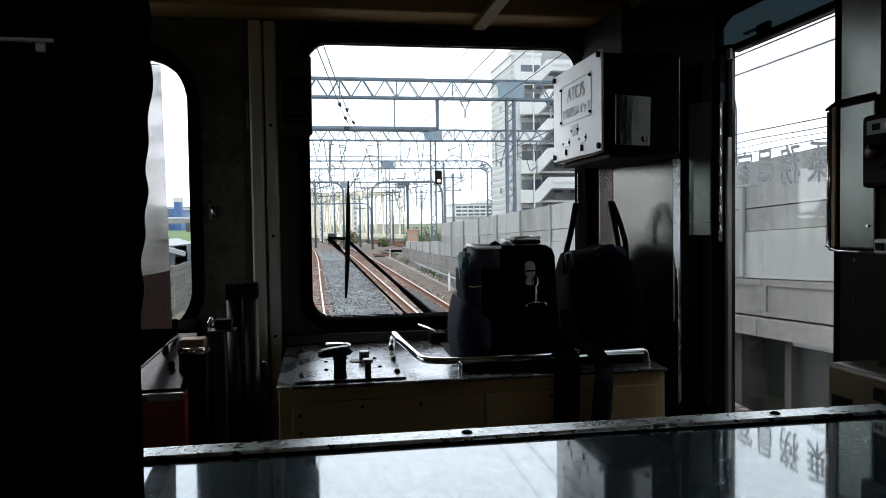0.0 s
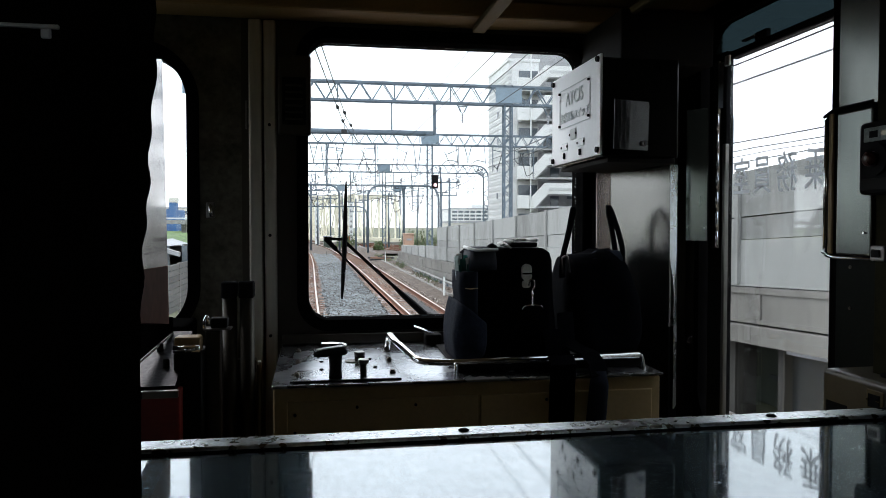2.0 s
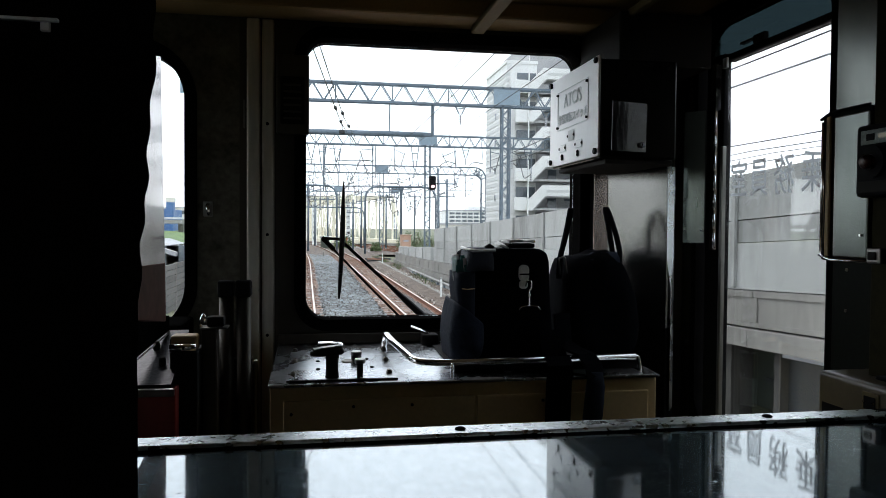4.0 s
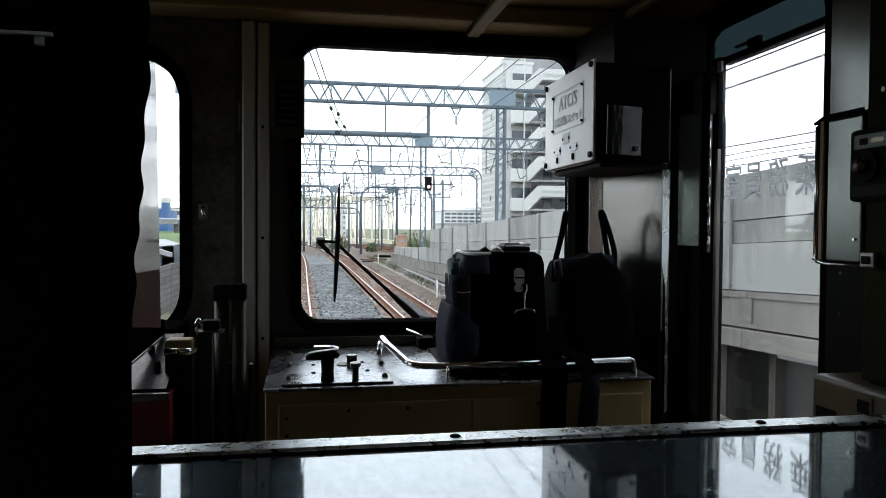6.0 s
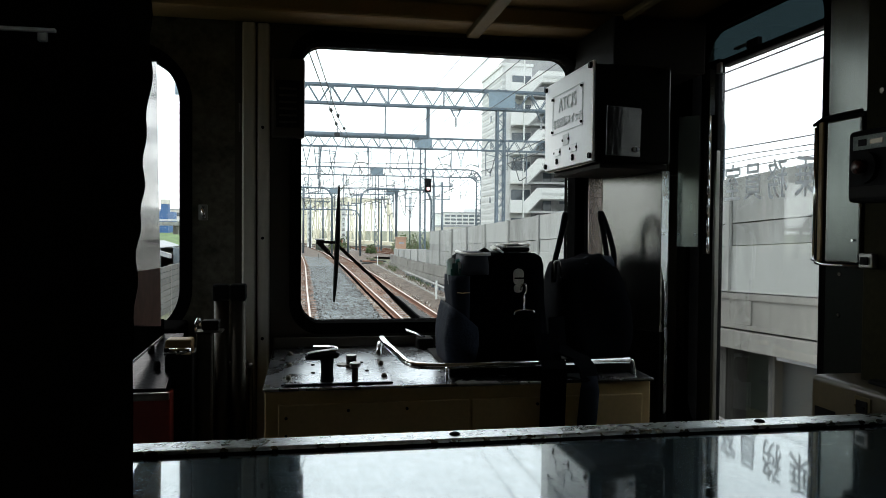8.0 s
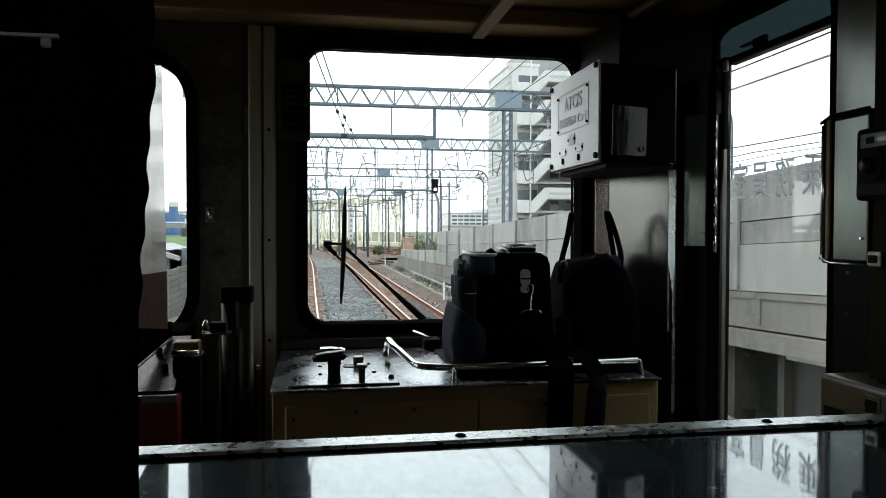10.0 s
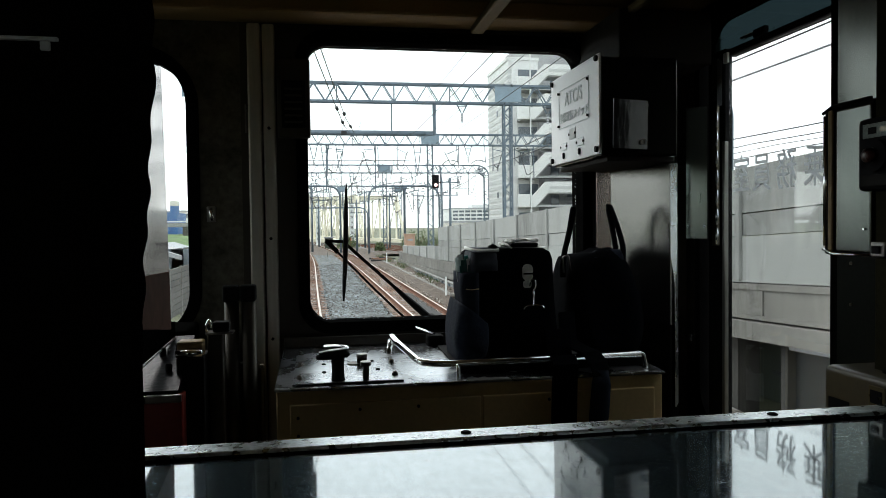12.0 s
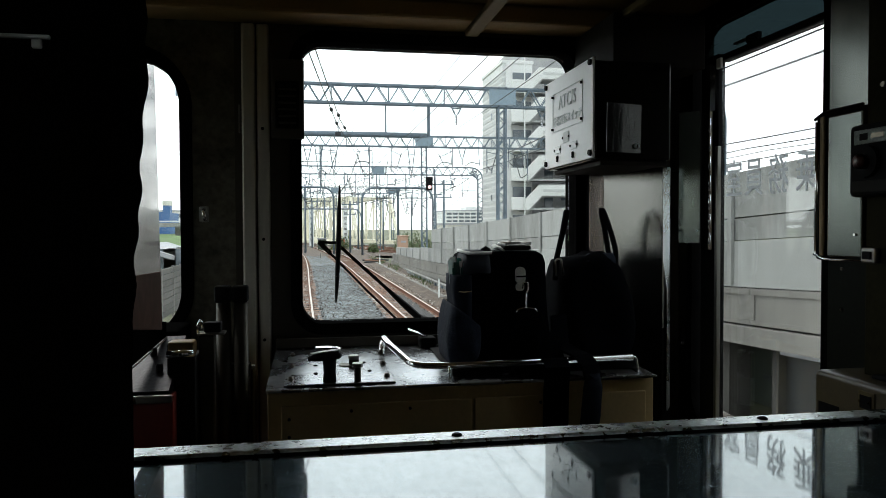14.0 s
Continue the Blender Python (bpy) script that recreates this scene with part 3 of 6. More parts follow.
for nm, wn_, x0 in (("wall_saloon_left", "window_3", XL - 0.1), ("wall_saloon_right", "window_4", XR)):
    tagged(part(nm, ring_plate(bmesh.new(), SW[0], SW[1], (YB, -0.901, 0.0, ZC), x0, x0 + 0.1, on_side), M_HEADER), "brown painted saloon wall with a wide window", "wall", kind="structure")
    w = thing(wn_, "wide saloon side window", "window", kind="structure")
    p = part("pane", solid_plate(bmesh.new(), SW[0], (3.198, 0.738, 0.08), x0 + 0.045, x0 + 0.051, on_side), M_GLASS, w)
    p.visible_shadow = False

# grey satin cover set across the corner below the switch box, with a bright near edge
cover = thing("corner_cover", "grey satin metal cover set slantwise across the cab corner", "panel", kind="structure")
FACE = [(0.955, 2.449), (0.955, 2.436), (1.003, 2.436), (1.1385, 2.2550), (1.1450, 2.2550), (1.19, 2.30), (1.19, 2.449)]
FOLD = [(1.1400, 2.2546), (1.1580, 2.2440), (1.1880, 2.2960), (1.1480, 2.2560)]
HEM = [(1.1520, 2.2490), (1.1555, 2.2475), (1.1880, 2.2960), (1.1780, 2.2860)]
# below 1.07 m the satin face is coloured black to stand for shade
for nm, low_pts, pts, z0, z1, m, lab in (("cover_face", FACE, FACE, 1.071, 1.60, M_BACKPANEL, ""), ("cover_face", FACE, FACE, 0.0, 1.07, M_MATTE, "lower part coloured black to stand for shade"), ("near_edge", FOLD, FOLD, 1.30, 1.60, M_COVEREDGE, "bright folded steel edge"), ("near_edge", HEM, FOLD, 1.20, 1.2999, M_COVEREDGE, "bright folded steel edge"), ("near_edge", HEM, HEM, 0.80, 1.1999, M_COVEREDGE, "thin steel hem")):
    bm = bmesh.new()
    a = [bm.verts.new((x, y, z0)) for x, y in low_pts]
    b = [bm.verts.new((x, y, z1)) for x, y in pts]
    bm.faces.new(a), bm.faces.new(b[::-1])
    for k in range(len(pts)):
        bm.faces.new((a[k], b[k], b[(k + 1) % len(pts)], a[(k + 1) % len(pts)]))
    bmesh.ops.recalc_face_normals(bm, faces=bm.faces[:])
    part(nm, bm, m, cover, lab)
M_PINKSTEEL = material("warm_satin_strip", (0.82, 0.68, 0.62), 0.2, 1.0, vary=0.1, scale=3, fine=60, bump=0.04)
tagged(part("trim", boxed(0.9545, 1.005, 2.430, 2.4355, 0.99, 1.60, 0.002), M_PINKSTEEL), "warm satin metal strip beside the front window", "trim", kind="structure")
tagged(part("trim", boxed(0.905, 0.953, 2.428, 2.449, 0.99, 1.62, 0.006), M_BLACK), "black trim beside the front window", "trim", kind="structure")

# middle pillars between the two windows
pillar = thing("window_pillar", "pair of stainless pillars between the front windows", "pillar", kind="structure")
part("pillar_half", boxed(-0.209, -0.168, 2.40, 2.449, 0.0, 2.05, 0.006), M_PILLAR, pillar)
part("pillar_half", boxed(-0.163, -0.125, 2.405, 2.449, 0.0, 2.05, 0.006), M_PILLAR, pillar)
for z in (1.72, 1.37, 1.05):
    part("screw", sweep(bmesh.new(), [(-0.145, 2.397, z), (-0.145, 2.406, z)], 0.005, 8), M_BLACK, pillar)
handle = thing("window_latch", "small steel latch on the front wall beside the driver's window", "latch")
part("latch_base", boxed(-0.345, -0.318, 2.436, 2.449, 1.425, 1.475, 0.003), M_STEEL, handle)
part("latch_lever", sweep(bmesh.new(), arc([(-0.33, 2.436, 1.465), (-0.33, 2.41, 1.46), (-0.322, 2.405, 1.43)], 0.012), 0.006, 8), M_CHROME, handle, smooth=True)
part("trim_line", boxed(-0.222, -0.217, 2.44, 2.449, 1.71, 1.80, 0.001), M_STEEL, pillar)

# speaker grille box at the window's upper corner
grille = thing("wall_speaker", "dark wall box at the upper corner of the front window", "speaker")
part("case", boxed(-0.118, -0.015, 2.395, 2.427, 1.69, 1.94, 0.006), M_PAINT, grille)
part("cover", boxed(-0.105, -0.03, 2.388, 2.394, 1.72, 1.87, 0.003), M_BLACK, grille)

# ---- switch box with its white plate ----
box = thing("switch_box", "dark wall-mounted switch box with a white lettered plate", "switch box")
part("body", boxed(0.808, 1.045, 2.018, 2.449, 1.60, 1.885, 0.006), M_BOXBLACK, box)
plate = part("plate", boxed(0.800, 0.807, 2.012, 2.447, 1.605, 1.893, 0.0015, 1), M_WHITE, box, "white enamel plate with grey lettering")
PM = Matrix(((0, 0, -1, 0.7985), (-1, 0, 0, 0), (0, 1, 0, 0), (0, 0, 0, 1)))


def plate_text(text, size, y, z, squeeze=1.0):
    lettering("plate_lettering", text, size, Matrix.Translation((0, y, z)) @ PM, M_INK, plate, squeeze=squeeze)


plate_text("ATC/S", 0.062, 2.225, 1.805, 0.95)
plate_text("非常運転スイッチ", 0.0335, 2.225, 1.748, 0.98)
for a0, a1, b0, b1 in ((2.09, 2.365, 1.842, 1.845), (2.09, 2.365, 1.718, 1.721), (2.09, 2.093, 1.721, 1.842), (2.362, 2.365, 1.721, 1.842)):
    part("border_line", boxed(0.7984, 0.7997, a0, a1, b0, b1), M_INK, plate)
for y, z, w, h in ((2.235, 1.69, 0.055, 0.034), (2.165, 1.657, 0.055, 0.024), (2.315, 1.657, 0.055, 0.024)):
    part("unread_label", boxed(0.7986, 0.7998, y - w / 2, y + w / 2, z - h / 2, z + h / 2), M_INK, plate)
    part("unread_label_face", boxed(0.7978, 0.7985, y - w / 2 + 0.002, y + w / 2 - 0.002, z - h / 2 + 0.002, z + h / 2 - 0.002), M_WHITE if h < 0.03 else M_PAPERW, plate)
    for sgn in (-1, 1):
        part("rivet", sweep(bmesh.new(), [(0.796, y + sgn * w / 2, z), (0.799, y + sgn * w / 2, z)], 0.004, 8), M_BLACK, plate)
for y in (2.17, 2.315):
    part("key_slot", boxed(0.794, 0.7998, y - 0.006, y + 0.006, 1.618, 1.638, 0.003), M_BLACK, plate, "black key slot")
for y, z in ((2.028, 1.88), (2.43, 1.88), (2.028, 1.62), (2.43, 1.62), (2.095, 1.835), (2.36, 1.835), (2.095, 1.728), (2.36, 1.728)):
    part("bolt", sweep(bmesh.new(), [(0.793, y, z), (0.800, y, z)], 0.009 if y < 2.05 or y > 2.4 else 0.004, 10), M_BLACK, plate)
# pale paint on the screw stands for the shine of chrome
part("lock_screw", sweep(bmesh.new(), [(0.930, 1.9990, 1.638), (0.930, 2.0150, 1.638)], 0.008, 14), M_PALESTRIP, box, "slotted lock screw coloured pale for its chrome shine")
part("screw_slot", boxed(0.9285, 0.9315, 1.9978, 1.9989, 1.6325, 1.6435), M_BLACK, box)
lid = part("lid", boxed(-0.062, 0.062, -0.0014, 0.0014, -0.07, 0.07, 0.001), M_COVER, box, "glossy dark cover plate, slightly ajar")
lid.matrix_basis = pose(0.888, 1.996, 1.688, 1.5, 0, 16.0)
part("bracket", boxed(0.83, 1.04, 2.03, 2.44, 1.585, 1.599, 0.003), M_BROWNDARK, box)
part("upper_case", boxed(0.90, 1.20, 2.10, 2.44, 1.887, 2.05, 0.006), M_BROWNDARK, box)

# ---- desk in front of the second window ----
desk = thing("desk", "cream-fronted desk with a stainless top under the front window", "desk")
part("desktop", boxed(-0.112, 0.93, 1.868, 2.448, 0.982, 0.99, 0.003), M_DESKTOP, desk, "shiny stainless desktop")
part("carcass", boxed(-0.108, 0.926, 1.882, 2.448, 0.0, 0.990, 0.003), M_CREAM, desk)
part("front_door", boxed(-0.075, 0.415, 1.873, 1.881, 0.10, 0.958, 0.003), M_CREAM, desk)
part("front_door", boxed(0.421, 0.90, 1.873, 1.881, 0.10, 0.958, 0.003), M_CREAM, desk)
for x, z in ((-0.055, 0.925), (0.10, 0.94), (0.25, 0.94), (0.60, 0.94), (-0.055, 0.88)):
    part("screw", sweep(bmesh.new(), [(x, 1.869, z), (x, 1.874, z)], 0.004, 8), M_BLACK, desk)
part("back_upstand", boxed(-0.11, 0.93, 2.405, 2.42, 1.018, 1.05, 0.003), M_PAINT, desk)

ctl = thing("control_unit", "stainless control plate with bolts on the desk", "control unit")
part("plate", boxed(-0.068, 0.215, 1.892, 2.30, 0.9905, 0.996, 0.002), M_DESKTOP, ctl)
for x0, x1 in ((-0.055, 0.212), (-0.053, 0.204), (-0.052, 0.198)):
    y = {0.212: 2.262, 0.204: 2.104, 0.198: 1.945}[x1]
    for x in (x0, x1):
        part("bolt", lathe(bmesh.new(), x, y, [(0.008, 0.996), (0.008, 1.0015), (0.006, 1.002), (0.006, 1.005), (0.004, 1.006)], 8), M_DARKSTEEL, ctl)
for x, y in ((0.012, 2.01), (0.012, 2.11), (0.158, 2.02), (0.150, 2.13)):
    bolt(ctl, x, y, 0.996, 0.006, 0.003, M_BLACK)
part("front_lip", boxed(-0.068, 0.215, 1.886, 1.891, 0.991, 0.995), M_BLACK, ctl)
part("washer", lathe(bmesh.new(), 0.098, 2.106, [(0.020, 0.9962), (0.020, 0.9985), (0.016, 0.999)], 24), M_DARKSTEEL, ctl, "worn ring under the knob")

lever = thing("control_lever", "black brake lever with a flattened grip", "lever")
part("stem", lathe(bmesh.new(), 0.047, 1.912, [(0.0175, 0.9965), (0.0165, 1.008), (0.0155, 1.02), (0.0165, 1.042), (0.018, 1.055)], 18), M_BLACK, lever, smooth=True)
bm = sweep(bmesh.new(), [(-0.008, 1.902, 1.070), (0.004, 1.903, 1.072), (0.025, 1.906, 1.0745), (0.048, 1.910, 1.0765), (0.064, 1.914, 1.079), (0.074, 1.916, 1.0700)], [0.006, 0.010, 0.013, 0.015, 0.014, 0.008], 12)
for v in bm.verts:
    v.co.z = 1.076 + (v.co.z - 1.076) * 0.8
bm.transform(Matrix.Translation((0, 0, -0.013)))
part("grip", bm, M_BLACK, lever, smooth=True)
part("grip_plate", ribbon(bmesh.new(), [(0.0, 1.906, 1.0700), (0.022, 1.910, 1.0735), (0.055, 1.915, 1.0760), (0.073, 1.918, 1.0770)], (-0.002, 0.010, 0), 0.0025), M_STEEL, lever, "worn steel top plate")
part("grip_leaf", ribbon(bmesh.new(), [(0.012, 1.930, 1.0825), (0.04, 1.930, 1.0830), (0.066, 1.926, 1.0815), (0.075, 1.922, 1.0785)], (0, 0.007, 0.001), 0.0016), M_CHROME, lever, "bright steel leaf")

for x, y, stem, cap, z0, z1, lab in ((0.119, 1.918, 0.0085, 0.0145, 1.030, 1.041, "steel push knob with a wide cap"), (0.120, 2.106, 0.0145, 0.0155, 1.012, 1.024, "low steel turning knob")):
    k = thing("knob", lab + " on the control plate", "knob", "knobs on the control plate")
    part("stem", lathe(bmesh.new(), x, y, [(stem, 0.9965), (stem, z0 - 0.0005)], 16), M_TUBE, k)
    part("cap", lathe(bmesh.new(), x, y, [(cap * 0.94, z0), (cap, z0 + 0.002), (cap, z1 - 0.002), (cap * 0.94, z1)], 20), M_STEEL, k)

# chrome guard rail round the desk
rail = thing("guard_rail", "bent chrome guard rail along the desk edge", "rail")
part("tube", sweep(bmesh.new(), arc([(0.215, 2.30, 0.991), (0.215, 2.23, 1.075), (0.225, 2.13, 1.065), (0.27, 1.96, 1.034), (0.35, 1.935, 1.034), (0.885, 1.93, 1.040)], 0.035, 8), 0.0098, 12), M_CHROME, rail, smooth=True)
part("foot", sweep(bmesh.new(), arc([(0.365, 1.933, 1.034), (0.362, 1.915, 1.03), (0.362, 1.912, 0.991)], 0.012), 0.0045, 10), M_CHROME, rail, smooth=True)
part("foot", sweep(bmesh.new(), [(0.66, 1.932, 1.03), (0.66, 1.932, 0.991)], 0.006, 10), M_CHROME, rail, smooth=True)
part("end_hook", sweep(bmesh.new(), arc([(0.875, 1.93, 1.041), (0.896, 1.93, 1.041), (0.904, 1.93, 0.994), (0.888, 1.93, 0.9925)], 0.008), 0.0035, 8), M_CHROME, rail, smooth=True)
for x in (0.362, 0.66):
    part("flange", lathe(bmesh.new(), x, 1.922, [(0.014, 0.9905), (0.014, 0.994), (0.008, 0.997)], 12), M_CHROME, rail)
tray = thing("tray", "low black tray behind the guard rail on the desk", "tray")
part("tray_front", boxed(0.375, 0.90, 1.945, 1.952, 0.991, 1.022, 0.002), M_BLACK, tray)
part("tray_base", boxed(0.375, 0.90, 1.953, 2.33, 0.991, 0.996, 0.002), M_BLACK, tray)


def lean(ob):
    """The desktop falls slightly towards the room, and what is fixed to it follows."""
    for o in (ob, *ob.children_recursive):
        if o.type == "MESH":
            for v in o.data.vertices:
                v.co.z += 0.012 + 0.03 * (v.co.y - 1.90)


for o in list(scene.objects):
    if o.name.split(".")[0] in ("control_unit", "control_lever", "knob", "tray") or (o.name.startswith("desktop") and o.parent):
        lean(o)


M_CLASP = material("worn_clasp_nickel", (0.62, 0.60, 0.56), 0.45, 0.25, vary=0.25, scale=40, fine=300, bump=0.1)
M_POCKET = material("dark_slate_nylon", (0.012, 0.016, 0.026), 0.85, vary=0.4, scale=18, fine=120, bump=0.6, spec=0.08)

# ---- the driver's bag ----
def loft(bm, rows, n=40):
    """A soft box: rows of (z, x0, x1, y0, y1, corner)."""
    rings = []
    for z, x0, x1, y0, y1, r in rows:
        cx, cy = (x0 + x1) / 2, (y0 + y1) / 2
        ring = []
        for i in range(n):
            th = (i + 0.5) * math.tau / n
            k = reach(th, x1 - x0, y1 - y0, r)
            wob = 1 + 0.012 * noise.noise(Vector((math.cos(th) * 2, math.sin(th) * 2, z * 18)))
            ring.append(bm.verts.new((cx + k * math.cos(th) * wob, cy + k * math.sin(th) * wob, z + 0.004 * noise.noise(Vector((th * 2, z * 9, 3))))))
        rings.append(ring)
    for q, s in zip(rings, rings[1:]):
        for k in range(n):
            bm.faces.new((q[k], q[(k + 1) % n], s[(k + 1) % n], s[k]))
    bm.faces.new(rings[0][::-1])
    bm.faces.new(rings[-1])
    return bm


bag = thing("crew_bag", "upright black nylon crew bag with grey trim and a clasp", "bag")
part("body", loft(bmesh.new(), [(0.998, 0.405, 0.695, 2.07, 2.30, 0.03), (1.01, 0.40, 0.700, 2.06, 2.31, 0.04), (1.10, 0.41, 0.698, 2.06, 2.31, 0.04), (1.20, 0.425, 0.692, 2.07, 2.31, 0.035), (1.30, 0.437, 0.690, 2.08, 2.31, 0.03), (1.322, 0.443, 0.685, 2.085, 2.30, 0.03), (1.334, 0.46, 0.668, 2.10, 2.285, 0.03)]), M_NYLON, bag, smooth=True)
part("flap_trim", loft(bmesh.new(), [(1.272, 0.434, 0.517, 2.064, 2.20, 0.02), (1.30, 0.434, 0.518, 2.068, 2.20, 0.022), (1.327, 0.438, 0.518, 2.078, 2.20, 0.022), (1.337, 0.448, 0.512, 2.090, 2.20, 0.02)]), M_GREYTRIM, bag, "slate grey flap corner", smooth=True)
bm = loft(bmesh.new(), [(1.0, 0.41, 0.47, 2.05, 2.26, 0.03)] + [(1.0 + 0.19 * k / 15, 0.402 - 0.020 * math.sin(math.pi * (0.15 + 0.8 * k / 15)), 0.475 + 0.012 * k / 15, 2.042 - 0.018 * math.sin(math.pi * k / 15), 2.26, 0.04) for k in range(1, 16)], 72)
for v in bm.verts:
    # the mouth slopes down to one side and one broad crease runs across the cloth
    k = max(0.0, (v.co.z - 1.03) / 0.15)
    v.co.z -= k * 0.75 * max(0.0, v.co.x - 0.395)
    u = (v.co.x - 0.39) * 0.8 + (v.co.z - 1.08)
    v.co.y += (0.014 * math.exp(-(u / 0.012) ** 2) + 0.006 * noise.noise(Vector((v.co.x * 14, 5.0, v.co.z * 12)))) * (v.co.y < 2.15)
part("side_pocket", bm, M_POCKET, bag, "bulging grey side pocket", smooth=True)
bm = loft(bmesh.new(), [(1.12 + 0.148 * k / 9, 0.416 - 0.014 * min(1.0, k / 6), 0.458, 2.058, 2.20, 0.02) for k in range(10)], 48)
for v in bm.verts:
    v.co.y -= 0.005 * abs(math.sin(95 * v.co.x)) * (v.co.y < 2.12)
part("pen_pocket", bm, M_SOFTFOLD, bag, "dark blue-black pocket holding papers", smooth=True)
for xa, xb, za, zb, w, y, m in ((0.416, 0.406, 1.205, 1.312, 0.010, 2.120, M_SHEET), (0.416, 0.412, 1.205, 1.318, 0.009, 2.130, M_PAPERW), (0.424, 0.420, 1.205, 1.304, 0.008, 2.112, M_PAPER), (0.432, 0.426, 1.205, 1.316, 0.006, 2.104, M_PAPER), (0.443, 0.430, 1.205, 1.308, 0.005, 2.096, M_PAPERW), (0.436, 0.433, 1.205, 1.290, 0.005, 2.088, M_PAPER), (0.448, 0.440, 1.205, 1.302, 0.005, 2.082, M_PAPER), (0.412, 0.407, 1.205, 1.288, 0.004, 2.086, M_PAPER)):
    part("paper", ribbon(bmesh.new(), [(xa, y, za), (0.5 * (xa + xb) - 0.001, y - 0.003, 0.5 * (za + zb)), (xb, y, zb)], (w, 0, 0.15 * w), 0.0014), m, bag, "folded papers in the pocket")
part("pocket_band", ribbon(bmesh.new(), [(0.415, 2.052, 1.223), (0.430, 2.048, 1.221), (0.452, 2.050, 1.223)], (0, 0, 0.0014), 0.003), M_CREAM, bag, "pale elastic band")
part("piping", sweep(bmesh.new(), arc([(0.441, 2.19, 1.337), (0.438, 2.10, 1.334), (0.452, 2.072, 1.330), (0.516, 2.070, 1.332)], 0.03), 0.0048, 8), M_PAPERW, bag, "pale piping", smooth=True)
hd = part("handle", boxed(0.556, 0.640, 2.085, 2.185, 1.338, 1.352, 0.006), M_BLACK, bag, "padded carrying handle lying flat", smooth=True)
part("handle_plate", sweep(bmesh.new(), arc([(0.566, 2.088, 1.354), (0.562, 2.18, 1.356), (0.636, 2.182, 1.358), (0.640, 2.10, 1.357)], 0.012), 0.0045, 8), M_PAPERW, hd, "pale worn handle edge", smooth=True)
part("handle_plate", ribbon(bmesh.new(), [(0.528, 2.11, 1.346), (0.538, 2.11, 1.350), (0.552, 2.11, 1.345), (0.560, 2.105, 1.340)], (0, 0.018, 0.004), 0.005), M_PAPERW, hd, "pale worn handle tab")
part("strap_loop", sweep(bmesh.new(), [(0.492, 2.10, 1.338), (0.505, 2.10, 1.343), (0.518, 2.10, 1.338)], [0.005, 0.008, 0.005], 8), M_BLACK, bag, "black strap loop", smooth=True)
clasp = part("clasp", solid_plate(bmesh.new(), (0.600, 1.266), (0.029, 0.048, 0.014), 2.060, 2.070, on_front), M_CLASP, bag, "worn steel clasp")
part("clasp_slot", boxed(0.586, 0.614, 2.057, 2.0598, 1.260, 1.265), M_BLACK, clasp)
part("tongue", solid_plate(bmesh.new(), (0.598, 1.232), (0.024, 0.022, 0.009), 2.058, 2.066, on_front), M_CLASP, clasp)
part("ring", sweep(bmesh.new(), arc([(0.602, 2.052, 1.228), (0.606, 2.052, 1.247), (0.620, 2.052, 1.244), (0.620, 2.052, 1.222), (0.612, 2.052, 1.214)], 0.008), 0.0022, 6), M_CHROME, clasp, smooth=True)
part("hook", sweep(bmesh.new(), [(0.612, 2.050, 1.214), (0.612, 2.05, 1.204), (0.613, 2.05, 1.196), (0.613, 2.05, 1.172)], [0.003, 0.0055, 0.003, 0.004], 8), M_CHROME, clasp)
part("hook_bar", sweep(bmesh.new(), arc([(0.583, 2.05, 1.158), (0.587, 2.05, 1.168), (0.613, 2.05, 1.173), (0.640, 2.05, 1.169), (0.645, 2.05, 1.160)], 0.010), 0.003, 8), M_CHROME, clasp, smooth=True)
part("strap", ribbon(bmesh.new(), [(0.68, 2.05, 1.10), (0.672, 1.99, 1.03), (0.655, 1.918, 1.046), (0.648, 1.872, 1.03), (0.640, 1.862, 0.98), (0.636, 1.862, 0.80), (0.65, 1.864, 0.70)], (0.035, 0, 0), 0.004), M_NYLON, bag, "black shoulder strap hanging over the desk edge")

# the second bag, hung by two loops
tote = thing("tote_bag", "black cloth bag with two stiff upright handles beside the crew bag", "bag")
bm = loft(bmesh.new(), [(0.998, 0.79, 0.985, 2.13, 2.38, 0.06), (1.03, 0.775, 1.0, 2.12, 2.39, 0.07), (1.06, 0.764, 1.005, 2.12, 2.39, 0.07), (1.10, 0.756, 1.005, 2.12, 2.39, 0.07), (1.14, 0.754, 1.0, 2.125, 2.39, 0.065), (1.18, 0.756, 0.995, 2.13, 2.39, 0.06), (1.22, 0.760, 0.985, 2.145, 2.38, 0.055), (1.25, 0.764, 0.98, 2.16, 2.37, 0.05), (1.28, 0.770, 0.970, 2.175, 2.36, 0.045), (1.30, 0.775, 0.955, 2.20, 2.34, 0.035), (1.308, 0.795, 0.935, 2.215, 2.31, 0.03)], 56)
for v in bm.verts:
    v.co.z += 0.022 * max(0.0, (v.co.z - 1.2) / 0.1) * math.exp(-((v.co.x - 0.90) / 0.04) ** 2)
    v.co.y -= 0.01 * math.sin(21 * v.co.x + 16 * v.co.z) * (v.co.y < 2.25)
part("body", bm, M_NYLON, tote, smooth=True)
bm = loft(bmesh.new(), [(1.235, 0.885, 0.925, 2.165, 2.22, 0.02), (1.262, 0.862, 0.945, 2.172, 2.24, 0.02), (1.30, 0.842, 0.952, 2.185, 2.25, 0.02), (1.322, 0.872, 0.948, 2.200, 2.25, 0.018)], 48)
for v in bm.verts:
    v.co.y -= 0.006 * abs(math.sin(70 * (v.co.x + 0.6 * v.co.z)))
part("top_fold", bm, M_SOFTFOLD, tote, "folded dark blue top", smooth=True)
